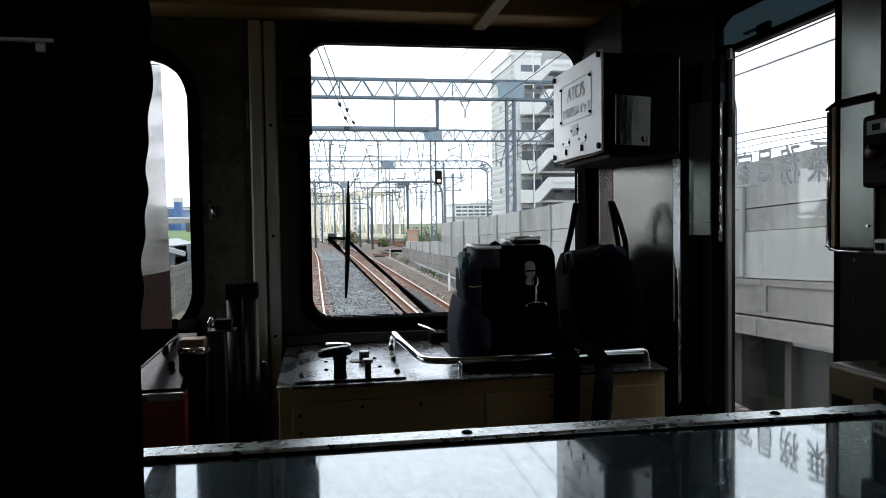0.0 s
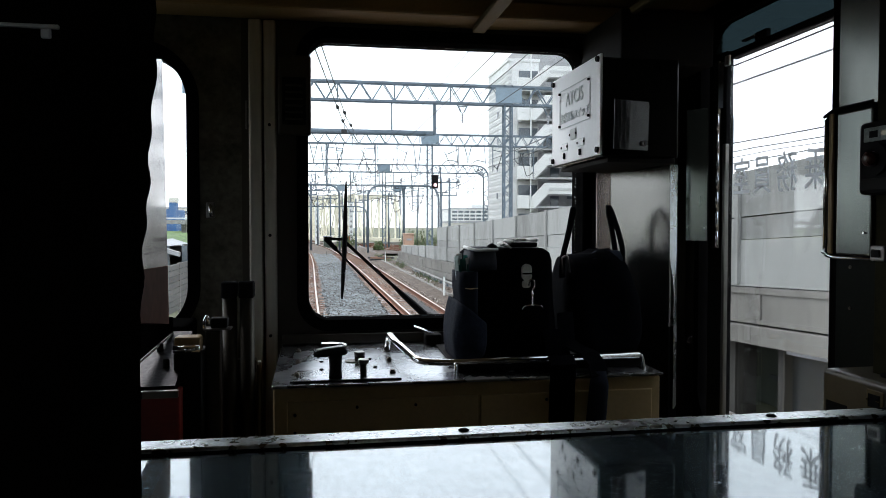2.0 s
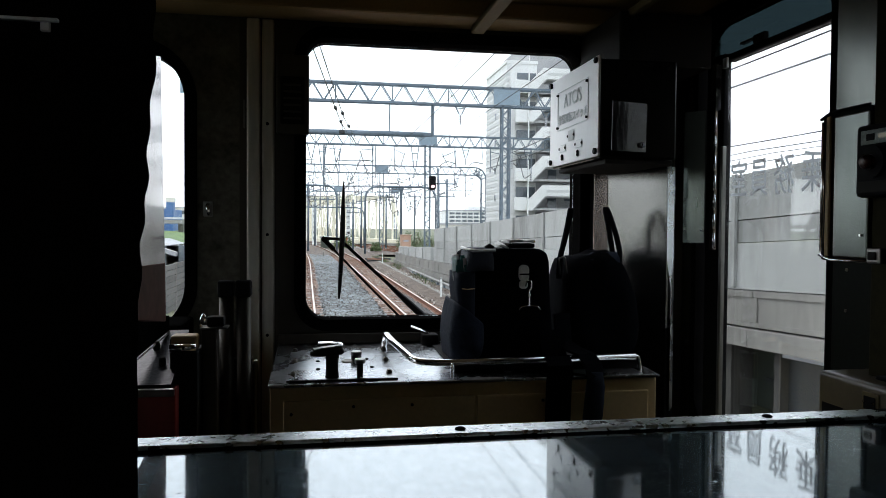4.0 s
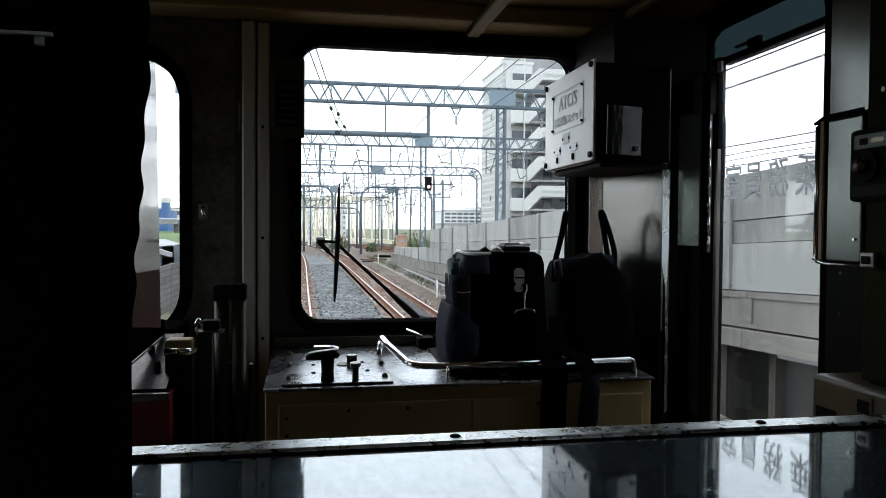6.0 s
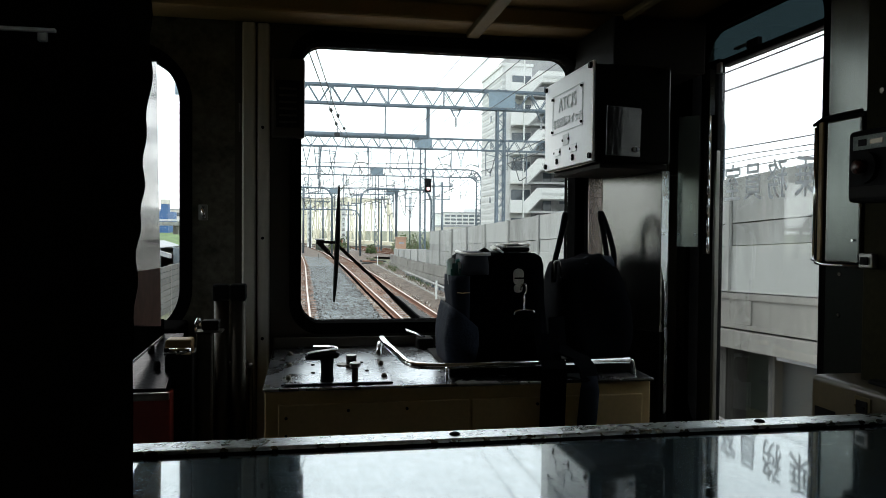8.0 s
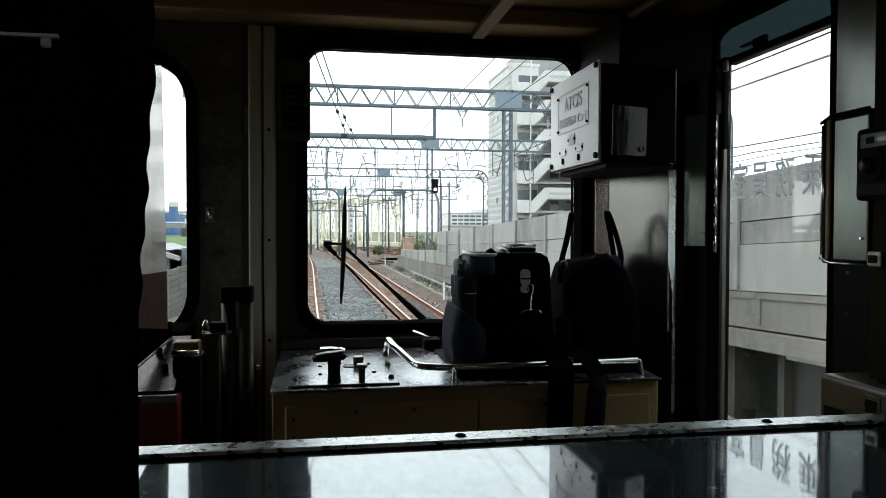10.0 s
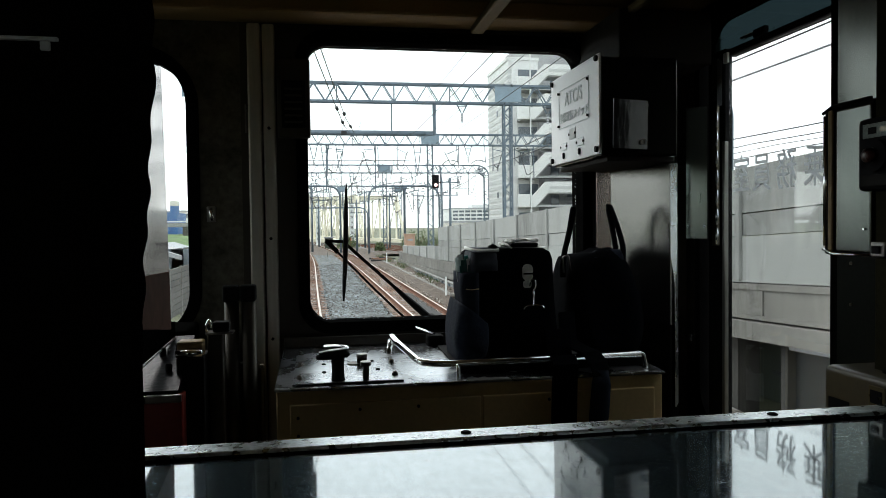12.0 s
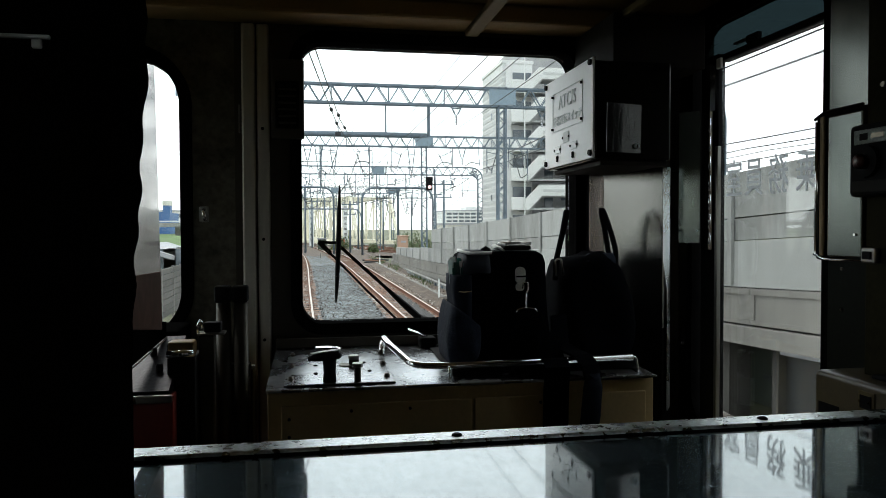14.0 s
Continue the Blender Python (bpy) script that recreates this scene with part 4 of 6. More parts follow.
for pts in ([(0.752, 2.20, 1.24), (0.756, 2.20, 1.31), (0.778, 2.215, 1.37), (0.800, 2.24, 1.445), (0.806, 2.25, 1.462), (0.811, 2.26, 1.445), (0.800, 2.275, 1.38), (0.785, 2.285, 1.30)], [(0.956, 2.21, 1.27), (0.957, 2.21, 1.33), (0.946, 2.225, 1.39), (0.930, 2.24, 1.45), (0.924, 2.25, 1.468), (0.930, 2.265, 1.45), (0.95, 2.28, 1.39), (0.965, 2.285, 1.31)]):
    part("handle", ribbon(bmesh.new(), arc(pts, 0.02), (0.009, 0.006, 0), 0.006), M_NYLON, tote)
part("buckle", sweep(bmesh.new(), arc([(0.742, 2.16, 1.255), (0.738, 2.16, 1.305), (0.757, 2.16, 1.31), (0.764, 2.16, 1.258)], 0.008), 0.003, 8), M_STEEL, tote, "steel strap buckle", smooth=True)
part("strap", ribbon(bmesh.new(), [(0.735, 2.12, 1.14), (0.725, 2.07, 1.06), (0.730, 1.99, 1.052), (0.738, 1.925, 1.050), (0.742, 1.88, 1.03), (0.742, 1.858, 1.0)], (0.028, 0.012, 0), 0.006), M_NYLON, tote, "black strap laid over the rail")
# the pad's dark blue stands for the sheen on the black strap
bm = sweep(bmesh.new(), [(0.742, 1.856, 1.012), (0.742, 1.852, 0.975), (0.736, 1.852, 0.90), (0.724, 1.856, 0.80), (0.716, 1.862, 0.70)], [0.020, 0.027, 0.028, 0.026, 0.024], 14)
for v in bm.verts:
    v.co.y = 1.862 + (v.co.y - 1.855) * 0.3
part("strap_pad", bm, M_SOFTFOLD, tote, "padded strap with its blue sheen coloured in, hanging over the desk edge", smooth=True)
# cable lead on the desk behind the rail
lead = thing("microphone_clip", "small black clip with a steel tongue behind the desk", "clip")
part("tongue", ribbon(bmesh.new(), [(0.31, 2.37, 1.075), (0.345, 2.365, 1.062), (0.385, 2.36, 1.045)], (0, 0.008, 0.002), 0.004), M_CHROME, lead)
part("clip_body", boxed(0.345, 0.40, 2.34, 2.40, 0.992, 1.052, 0.01), M_BLACK, lead)

# ---- driver's side: console, guard post and flag tubes ----
console = thing("driver_console", "driver's console with a sloped stainless dial face over a red front", "console")
bm = bmesh.new()
sec = [(1.93, 0.985), (1.93, 0.998), (2.20, 1.098), (2.205, 1.098), (2.205, 0.985)]
a = [bm.verts.new((-1.40, y, z)) for y, z in sec]
b = [bm.verts.new((-0.352, y, z)) for y, z in sec]
bm.faces.new(a[::-1]), bm.faces.new(b)
for k in range(5):
    bm.faces.new((a[k], a[(k + 1) % 5], b[(k + 1) % 5], b[k]))
part("dial_face", bm, M_DIAL, console)
part("hood", boxed(-1.40, -0.372, 2.207, 2.425, 0.985, 1.112, 0.01), M_MATTE, console, "black instrument hood")
part("hood_edge", sweep(bmesh.new(), [(-0.447, 1.95, 1.05), (-0.403, 2.2, 1.094)], 0.0025, 8), M_PALESTRIP, console, "thin pale hood edge")
bm = bmesh.new()
cheek = [(-0.449, 1.95, 1.054), (-0.405, 2.2, 1.098), (-0.405, 2.2, 1.14), (-0.449, 1.95, 1.17)]
a = [bm.verts.new(p) for p in cheek]
b = [bm.verts.new((p[0] - 0.004, p[1], p[2])) for p in cheek]
bm.faces.new(a[::-1]), bm.faces.new(b)
for k in range(4):
    bm.faces.new((a[k], a[(k + 1) % 4], b[(k + 1) % 4], b[k]))
part("hood_cheek", bm, M_MATTE, console, "black cheek above the hood edge")
part("front_panel", boxed(-1.40, -0.345, 1.95, 2.44, 0.0, 0.983, 0.004), M_RED, console, "red-brown enamel front")
part("edge_trim", boxed(-1.40, -0.342, 1.915, 1.929, 0.970, 0.990, 0.003), M_STEEL, console)
for x, y in ((-0.39, 2.02), (-0.42, 2.10), (-0.38, 2.12)):
    z = 0.998 + (y - 1.93) * 0.37
    part("switch", lathe(bmesh.new(), x, y, [(0.009, z - 0.004), (0.009, z + 0.016), (0.006, z + 0.02)], 10), M_BLACK, console)

grab = thing("grab_box", "dark box with a bright chrome rim beside the console", "box")
part("body", boxed(-0.368, -0.298, 2.00, 2.12, 0.0, 1.068, 0.004), M_BLACK, grab)
part("rim", sweep(bmesh.new(), [(-0.366, 1.99, 1.080), (-0.30, 1.99, 1.080)], 0.010, 14), M_CHROME, grab, "polished chrome rim", smooth=True)
part("top", boxed(-0.366, -0.30, 2.0, 2.05, 1.0685, 1.110, 0.006), M_HEADER, grab)

post = thing("guard_post", "stainless square post with a latch on top", "post")
part("shaft", boxed(-0.296, -0.256, 2.05, 2.09, 0.0, 1.118, 0.004), M_TUBE, post)
part("cap", boxed(-0.300, -0.228, 2.046, 2.10, 1.119, 1.124, 0.002), M_STEEL, post)
part("lock_case", boxed(-0.282, -0.238, 2.052, 2.09, 1.1245, 1.152, 0.004), M_BLACK, post, "black lock case")
part("latch", sweep(bmesh.new(), arc([(-0.296, 2.05, 1.1245), (-0.298, 2.05, 1.142), (-0.290, 2.05, 1.160), (-0.284, 2.05, 1.138)], 0.006), 0.004, 8), M_CHROME, post, smooth=True)

tubes = thing("flag_holder", "two stainless flag tubes with black caps", "holder")
for x in (-0.252, -0.203):
    part("tube", sweep(bmesh.new(), [(x, 2.24, 0.0), (x, 2.24, 1.187)], 0.021, 20), M_TUBE, tubes, smooth=True)
    part("cap", boxed(x - 0.023, x + 0.022, 2.216, 2.262, 1.188, 1.237, 0.006), M_BLACK, tubes, "black cap")
part("tube_clip", boxed(-0.275, -0.18, 2.262, 2.30, 0.96, 1.0, 0.003), M_DARKSTEEL, tubes)
part("rod", sweep(bmesh.new(), [(-0.17, 2.26, 0.0), (-0.17, 2.26, 0.985)], 0.008, 10), M_DARKSTEEL, tubes)
part("rod_knob", lathe(bmesh.new(), -0.17, 2.26, [(0.003, 0.985), (0.007, 0.988), (0.007, 0.995), (0.003, 0.998)], 10), M_STEEL, tubes)

# polished door edge behind the curtain, mirroring the day outside
edge = thing("cabinet_door_edge", "tall polished stainless cabinet edge beside the drawn curtain", "cabinet")
# the lower plate's red-brown is a reflection put into its colour
for far_z, near_z, far_y, near_top, top_y, top_z, m, lab in ((1.249, 1.287, 1.178, 1.3440, 1.1725, 1.3380, M_BROWNREFLECT, "lower plate coloured as a red-brown reflection"), (1.3382, 1.3442, 1.1725, 1.585, 1.146, 1.643, M_MIRROR, "mirror-bright upper plate")):
    bm = bmesh.new()
    a = [bm.verts.new(p) for p in ((-0.222, 0.90, near_z), (-0.222, far_y, far_z), (-0.250, far_y, far_z), (-0.250, 0.90, near_z))]
    b = [bm.verts.new(p) for p in ((-0.222, 0.90, near_top), (-0.222, top_y, top_z), (-0.250, top_y, top_z), (-0.250, 0.90, near_top))]
    bm.faces.new(a[::-1]), bm.faces.new(b)
    for k in range(4):
        bm.faces.new((a[k], a[(k + 1) % 4], b[(k + 1) % 4], b[k]))
    part("edge_plate", bm, m, edge, lab)
part("back_panel", boxed(-0.62, -0.251, 0.90, 0.93, 0.0, 1.70), M_BLACK, edge)

# black curtain drawn across the driver's side
curtain = thing("curtain", "black cloth curtain drawn beside the driver's seat", "curtain")
bm = bmesh.new()
grid = []
NZ, NX = 280, 46
for j in range(NZ + 1):
    z = 0.0 + 2.10 * j / NZ
    row = []
    for i in range(NX + 1):
        s = i / NX
        xe = -0.1388 + 0.0146 * min(1, max(0, (z - 1.3145) / 0.2225)) + (0.0013 * math.sin(z * 150 + 0.9 * math.sin(z * 31)) + 0.0008 * math.sin(z * 71 + 1)) * (1 if z > 1.3 else 0.1)
        x = -0.75 + s * (xe + 0.75)
        y = 0.62 + 0.028 * math.sin(s * 46 + 0.3 * math.sin(z * 3)) * (1 - s) ** 0.3 - 0.25 * (1 - s)
        row.append(bm.verts.new((x, y, z)))
    grid.append(row)
for j in range(NZ):
    for i in range(NX):
        bm.faces.new((grid[j][i], grid[j][i + 1], grid[j + 1][i + 1], grid[j + 1][i]))
bmesh.ops.solidify(bm, geom=bm.faces[:], thickness=0.004)
part("cloth", bm, M_CURTAIN, curtain, smooth=True)
part("curtain_rail", sweep(bmesh.new(), [(-0.80, 0.36, 2.108), (-0.10, 0.63, 2.108)], 0.010, 10), M_STEEL, curtain, smooth=True)
# pale bar and tip added in place of a reflection, no real fitting
holder = part("tie_bracket", boxed(-0.215, -0.167, 0.528, 0.532, 1.5275, 1.5300, 0.0005), M_PALESTRIP, curtain, "thin pale bar standing for a reflection")
part("bracket_tip", boxed(-0.178, -0.172, 0.528, 0.532, 1.521, 1.5274, 0.001), M_PALESTRIP, holder)

# ---- ledge in front of the camera ----
ledge = thing("ledge", "worn polished stainless ledge with a screwed edge strip", "ledge")
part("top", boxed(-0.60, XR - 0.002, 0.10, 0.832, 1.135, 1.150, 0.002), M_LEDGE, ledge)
part("edge_strip", boxed(-0.60, XR - 0.002, 0.834, 0.872, 1.135, 1.156, 0.003), M_TRIM, ledge, "scuffed steel edge strip")
part("gasket", boxed(-0.60, XR - 0.002, 0.8322, 0.8336, 1.149, 1.1522), M_MATTE, ledge, "black joint under the edge strip")
part("front", boxed(-0.60, XR - 0.002, 0.10, 0.85, 0.0, 1.134), M_PAINT, ledge)
for x in (-0.31, 0.171, 0.571, 0.97):
    part("screw", lathe(bmesh.new(), x, 0.853, [(0.0065, 1.1555), (0.0065, 1.157), (0.004, 1.1585)], 12), M_BLACK, ledge)

# ---- side wall fittings near the camera ----
side_post = thing("partition_post", "olive-brown painted partition post on the side wall", "post", kind="structure")
part("post_face", boxed(1.184, XR - 0.002, 0.90, 1.410, 0.0, ZC - 0.002, 0.004), M_POSTBROWN, side_post)
part("screw", sweep(bmesh.new(), [(1.178, 1.36, 1.70), (1.185, 1.36, 1.70)], 0.006, 10), M_DARKSTEEL, side_post)

cab = thing("alarm_cabinet", "stainless wall cabinet with a rolled black and chrome edge", "cabinet")
part("body", boxed(1.186, XR - 0.002, 1.413, 1.575, 1.325, 1.668, 0.006, 2), M_BLACK, cab, "black cabinet body")
part("front", boxed(1.176, 1.185, 1.413, 1.522, 1.334, 1.656, 0.004), M_DOORSTEEL, cab, "brushed stainless door")
part("edge_roll", sweep(bmesh.new(), [(1.186, 1.568, 1.345), (1.186, 1.568, 1.65)], 0.006, 12), M_CHROME, cab, "chrome edge strip", smooth=True)
part("edge_roll", boxed(1.178, 1.185, 1.538, 1.552, 1.335, 1.660, 0.003), M_HEADER, cab, "brown edge strip")
part("rim", sweep(bmesh.new(), arc([(1.181, 1.572, 1.338), (1.179, 1.535, 1.328), (1.179, 1.415, 1.328)], 0.01), 0.003, 8), M_CHROME, cab, smooth=True)
part("rim", sweep(bmesh.new(), arc([(1.181, 1.572, 1.656), (1.179, 1.535, 1.668), (1.179, 1.415, 1.668)], 0.01), 0.004, 8), M_BLACK, cab, smooth=True)
part("screw", sweep(bmesh.new(), [(1.172, 1.43, 1.385), (1.176, 1.43, 1.385)], 0.003, 8), M_CHROME, cab)

latch_thing = thing("door_latch", "small chrome cabinet latch on the partition post", "latch")
part("base", boxed(1.168, 1.183, 1.365, 1.405, 1.325, 1.358, 0.004), M_STEEL, latch_thing)
part("slot", boxed(1.164, 1.1675, 1.373, 1.397, 1.333, 1.350, 0.002), M_BLACK, latch_thing)

alarm = thing("alarm_box", "black alarm box with a dark red round button", "alarm box")
part("case", boxed(1.160, 1.183, 1.18, 1.436, 1.466, 1.622, 0.012, 3), M_BLACK, alarm)
part("label_bar", boxed(1.1575, 1.1595, 1.20, 1.415, 1.578, 1.608, 0.001), M_ALARMLABEL, alarm, "pale label with unreadable writing")
part("label_mark", boxed(1.1565, 1.1574, 1.375, 1.398, 1.586, 1.600), M_BLACK, alarm)
part("label_mark", boxed(1.1565, 1.1574, 1.33, 1.365, 1.588, 1.598), M_DARKSTEEL, alarm)
part("button_surround", sweep(bmesh.new(), [(1.160, 1.375, 1.54), (1.150, 1.375, 1.54)], 0.034, 24), M_BLACK, alarm)
part("button", sweep(bmesh.new(), [(1.150, 1.378, 1.54), (1.136, 1.378, 1.54), (1.131, 1.378, 1.54)], [0.016, 0.015, 0.010], 20), M_REDLENS, alarm, "dark red button", smooth=True)
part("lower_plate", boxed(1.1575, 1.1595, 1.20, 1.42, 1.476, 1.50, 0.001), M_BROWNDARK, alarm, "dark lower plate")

low = thing("wall_locker", "low olive-brown locker with a stainless top on the side wall", "locker")
part("body", boxed(1.117, XR - 0.002, 0.95, 1.484, 0.70, 1.083, 0.014, 6), M_LOCKER, low, smooth=True)
lt = part("latch", boxed(1.1105, 1.1130, 1.303, 1.334, 1.031, 1.058, 0.001), M_BLACK, low, "black latch in a worn rim")
for y in (1.306, 1.331):
    part("latch_screw", sweep(bmesh.new(), [(1.108, y, 1.046), (1.1105, y, 1.046)], 0.003, 8), M_CHROME, lt)
part("latch_rim", boxed(1.1132, 1.1167, 1.296, 1.341, 1.023, 1.066, 0.0015), M_GILT, low, "worn rim round the latch")
# thin black plate stands for the shade in a hollow of the locker
part("recess", boxed(1.1155, 1.1168, 1.400, 1.464, 0.72, 1.015), M_BLACK, low)
part("top_stop", boxed(1.16, 1.20, 1.30, 1.36, 1.0835, 1.093, 0.003), M_BLACK, low, "black rubber stop")

# ---- windscreen wiper outside the front window ----
wiper = thing("windscreen_wiper", "black windscreen wiper standing upright on the front window", "wiper")
part("blade", sweep(bmesh.new(), [(0.087, 2.60, 1.145), (0.089, 2.60, 1.18), (0.093, 2.60, 1.25), (0.098, 2.60, 1.36), (0.100, 2.60, 1.45), (0.102, 2.60, 1.53), (0.103, 2.60, 1.557)], [0.003, 0.006, 0.008, 0.009, 0.008, 0.004, 0.002], 8), M_BLACK, wiper)
part("arm", ribbon(bmesh.new(), [(0.093, 2.615, 1.350), (0.15, 2.615, 1.297), (0.29, 2.615, 1.168)], (0.0036, 0, 0.0042), 0.012), M_BLACK, wiper)
bm = sweep(bmesh.new(), [(0.265, 2.617, 1.191), (0.30, 2.617, 1.158), (0.34, 2.617, 1.121), (0.40, 2.617, 1.066)], [0.006, 0.009, 0.012, 0.013], 8)
part("arm_foot", bm, M_BLACK, wiper)
part("yoke", ribbon(bmesh.new(), [(0.028, 2.615, 1.357), (0.06, 2.615, 1.355), (0.10, 2.615, 1.353)], (0.0, 0, 0.005), 0.01), M_BLACK, wiper)
part("link", ribbon(bmesh.new(), [(0.029, 2.622, 1.358), (0.07, 2.622, 1.316)], (0.005, 0, 0.006), 0.008), M_BLACK, wiper)
part("link", ribbon(bmesh.new(), [(0.068, 2.623, 1.318), (0.20, 2.623, 1.180), (0.32, 2.623, 1.06)], (0.0025, 0, 0.003), 0.008), M_BLACK, wiper)
part("spindle", sweep(bmesh.new(), [(0.40, 2.53, 1.07), (0.40, 2.63, 1.07)], 0.02, 12), M_BLACK, wiper)

# running gear that carries the cab
gear = thing("running_gear", "grey underframe and steel wheels standing on the rails", "running gear")
part("underframe", boxed(XL - 0.05, XR + 0.05, YB, YF + 0.1, -0.55, -0.082, 0.02), M_DARKSTEEL, gear)
for y in (0.0, 1.9):
    part("axle", sweep(bmesh.new(), [(-0.62, y, -0.73), (0.42, y, -0.73)], 0.08, 14), M_RUST, gear)
    for x in (-0.63, 0.43):
        part("wheel", sweep(bmesh.new(), [(x - 0.06, y, -0.73), (x + 0.06, y, -0.73)], 0.42, 32), M_RUST, gear)
    part("axle_frame", boxed(-0.72, 0.52, y - 0.1, y + 0.1, -0.72, -0.54), M_RUST, gear)

# =============== OUTSIDE: the line, the ramp wall, the gantries ===============
ZR = -1.15           # rail head
ZG = ZR - 0.24       # ballast between the sleepers


def sheet(name, xs, ys, z, mat, label, amp=0.0, kind="structure", category="ground"):
    bm = bmesh.new()
    rows = []
    for y in ys:
        rows.append([bm.verts.new((x, y, z + amp * noise.noise(Vector((x * 0.7, y * 0.5, 0))))) for x in xs])
    for q, s in zip(rows, rows[1:]):
        for k in range(len(xs) - 1):
            bm.faces.new((q[k], q[k + 1], s[k + 1], s[k]))
    return tagged(part(name, bm, mat), label, category, kind=kind)


sheet("ground", [-4000, -400, -60, -20, 20, 60, 400, 4000], [-4000, -300, -50, 0, 50, 150, 300, 900, 4000], ZG - 0.12, M_EARTH, "bare trackside ground reaching the horizon")
bm = bmesh.new()
prof = [(-4.3, -0.12), (-3.4, -0.02), (-2.2, 0.07), (4.75, 0.07), (5.45, 0.50), (5.98, 0.55)]
ys = [-12 + i * 1.5 for i in range(160)]
rise = lambda y: 0.5 * min(1.0, max(0.0, (y - 3) / 12))
rows = [[bm.verts.new((x, y, ZG + (dz if k < 4 else -0.1 + (dz + 0.1) * rise(y)) + (0.03 * noise.noise(Vector((x, y * 0.6, 4))) if 0 < k < 4 else 0))) for k, (x, dz) in enumerate(prof)] for y in ys]
for q, s in zip(rows, rows[1:]):
    for k in range(len(prof) - 1):
        bm.faces.new((q[k], q[k + 1], s[k + 1], s[k]))
tagged(part("ballast_bed", bm, M_BALLAST), "brown and grey gravel ballast under the tracks", "ballast", kind="structure")

def rust_strip(line, label):
    """The rust-stained ballast within a track, a little proud of the rest."""
    bm = bmesh.new()
    rows = [[bm.verts.new((line(y) + dx + 0.12 * noise.noise(Vector((dx, y * 0.8, 9))), y, ZG + 0.046 + dz + 0.03 * noise.noise(Vector((line(y) + dx, y * 0.6, 4))))) for dx, dz in ((-1.15, -0.03), (-0.8, 0.02), (0.8, 0.02), (1.15, -0.03))] for y in ys]
    for q, t in zip(rows, rows[1:]):
        for k in range(3):
            bm.faces.new((q[k], q[k + 1], t[k + 1], t[k]))
    return tagged(part("stained_ballast", bm, M_RUSTBED), label, "ballast", kind="structure")


# loose stones on the ballast, nearest stretch only
rng = random.Random(7)
heaps = {k: ([], []) for k in ('brown', 'blue')}
for i in range(30000):
    y = 9 + 46 * rng.random() ** 1.4
    x = -2.4 + 7.8 * rng.random()
    if abs(x - (-0.5 - 0.006 * y)) < 0.95 or abs(x - (3.32 - 0.004 * y)) < 0.95:
        if rng.random() < 0.85:
            continue
    r = 0.025 + 0.04 * rng.random()
    if x > 4.35 and rng.random() < 0.8:
        continue
    verts, faces = heaps['blue' if 0.1 < x < 2.25 else 'brown']
    base, a0 = len(verts), rng.random() * 6.28
    cz = ZG + 0.085 + rng.random() * 0.02 + (rise(y) * 0.43 * (x - 4.75) / 0.7 if x > 4.75 else 0)
    for k in range(5):
        rr = r * (0.7 + 0.6 * rng.random())
        verts.append((x + rr * math.cos(a0 + k * 1.257), y + rr * math.sin(a0 + k * 1.257), cz - 0.02))
    verts.append((x + 0.3 * r * (rng.random() - 0.5), y, cz + r * (0.5 + 0.5 * rng.random())))
    for k in range(5):
        faces.append((base + k, base + (k + 1) % 5, base + 5))
for key, m, lab in (("brown", M_STONE, "loose brown and grey ballast stones"), ("blue", M_BLUESTONE, "loose blue-grey ballast stones between the tracks")):
    me = bpy.data.meshes.new("ballast_stones")
    me.from_pydata(heaps[key][0], [], heaps[key][1])
    me.materials.append(m)
    tagged(new("ballast_stones", me), lab, "stones", kind="stuff")


def rail_profile(bm, pts):
    """A flat-bottomed rail along pts (x, y) at the rail head's height. The second material is the worn head."""
    sec = [(-0.032, 0.0), (0.032, 0.0), (0.034, -0.035), (0.010, -0.05), (0.010, -0.13), (0.06, -0.15), (-0.06, -0.15), (-0.010, -0.13), (-0.010, -0.05), (-0.034, -0.035)]
    rings = []
    for i, (x, y) in enumerate(pts):
        rings.append([bm.verts.new((x + dx, y, ZR + dz)) for dx, dz in sec])
    n = len(sec)
    for q, s in zip(rings, rings[1:]):
        for k in range(n):
            f = bm.faces.new((q[k], q[(k + 1) % n], s[(k + 1) % n], s[k]))
            f.material_index = 1 if k == 0 else 0
    return bm


def bend(y, y0, radius):
    """Sideways swing of a curve that starts at y0."""
    return -max(0.0, y - y0) ** 2 / (2 * radius)


SLEEPER = None


def track(cx, y0, y1, swing, label, pick=70):
    """A track: two rails and its sleepers; the nearest sleepers are pieces, the rest one joined part."""
    global SLEEPER
    tr = thing("railway_track", label, "track", "tracks", kind="structure")
    ys = [y0 + i * (y1 - y0) / 90 for i in range(91)]
    for dx in (-0.60, 0.60):
        part("rail", rail_profile(bmesh.new(), [(cx + dx + swing(y), y) for y in ys]), [M_RUST, M_RAILTOP], tr)
    if SLEEPER is None:
        bm = boxed(-1.0, 1.0, -0.115, 0.115, ZR - 0.30, ZR - 0.152, 0.012, 1)
        SLEEPER = bpy.data.meshes.new("sleeper")
        bm.to_mesh(SLEEPER)
        bm.free()
        SLEEPER.materials.append(M_SLEEPER)
    n = int((y1 - y0) / 0.62)
    rest = bmesh.new()
    for i in range(n):
        y = y0 + i * 0.62
        if 6 < y < 6 + pick * 0.62:
            sl = new("sleeper", SLEEPER)
            sl.parent = tr
            sl.location = (cx + swing(y), y, 0)
            sl.rotation_euler = (0, 0, rng.uniform(-0.01, 0.01))
        else:
            x = cx + swing(y)
            block(rest, x - 1.0, x + 1.0, y - 0.115, y + 0.115, ZR - 0.30, ZR - 0.152)
    tagged(part("far_sleepers", rest, M_SLEEPER, tr), kind="stuff")
    return tr


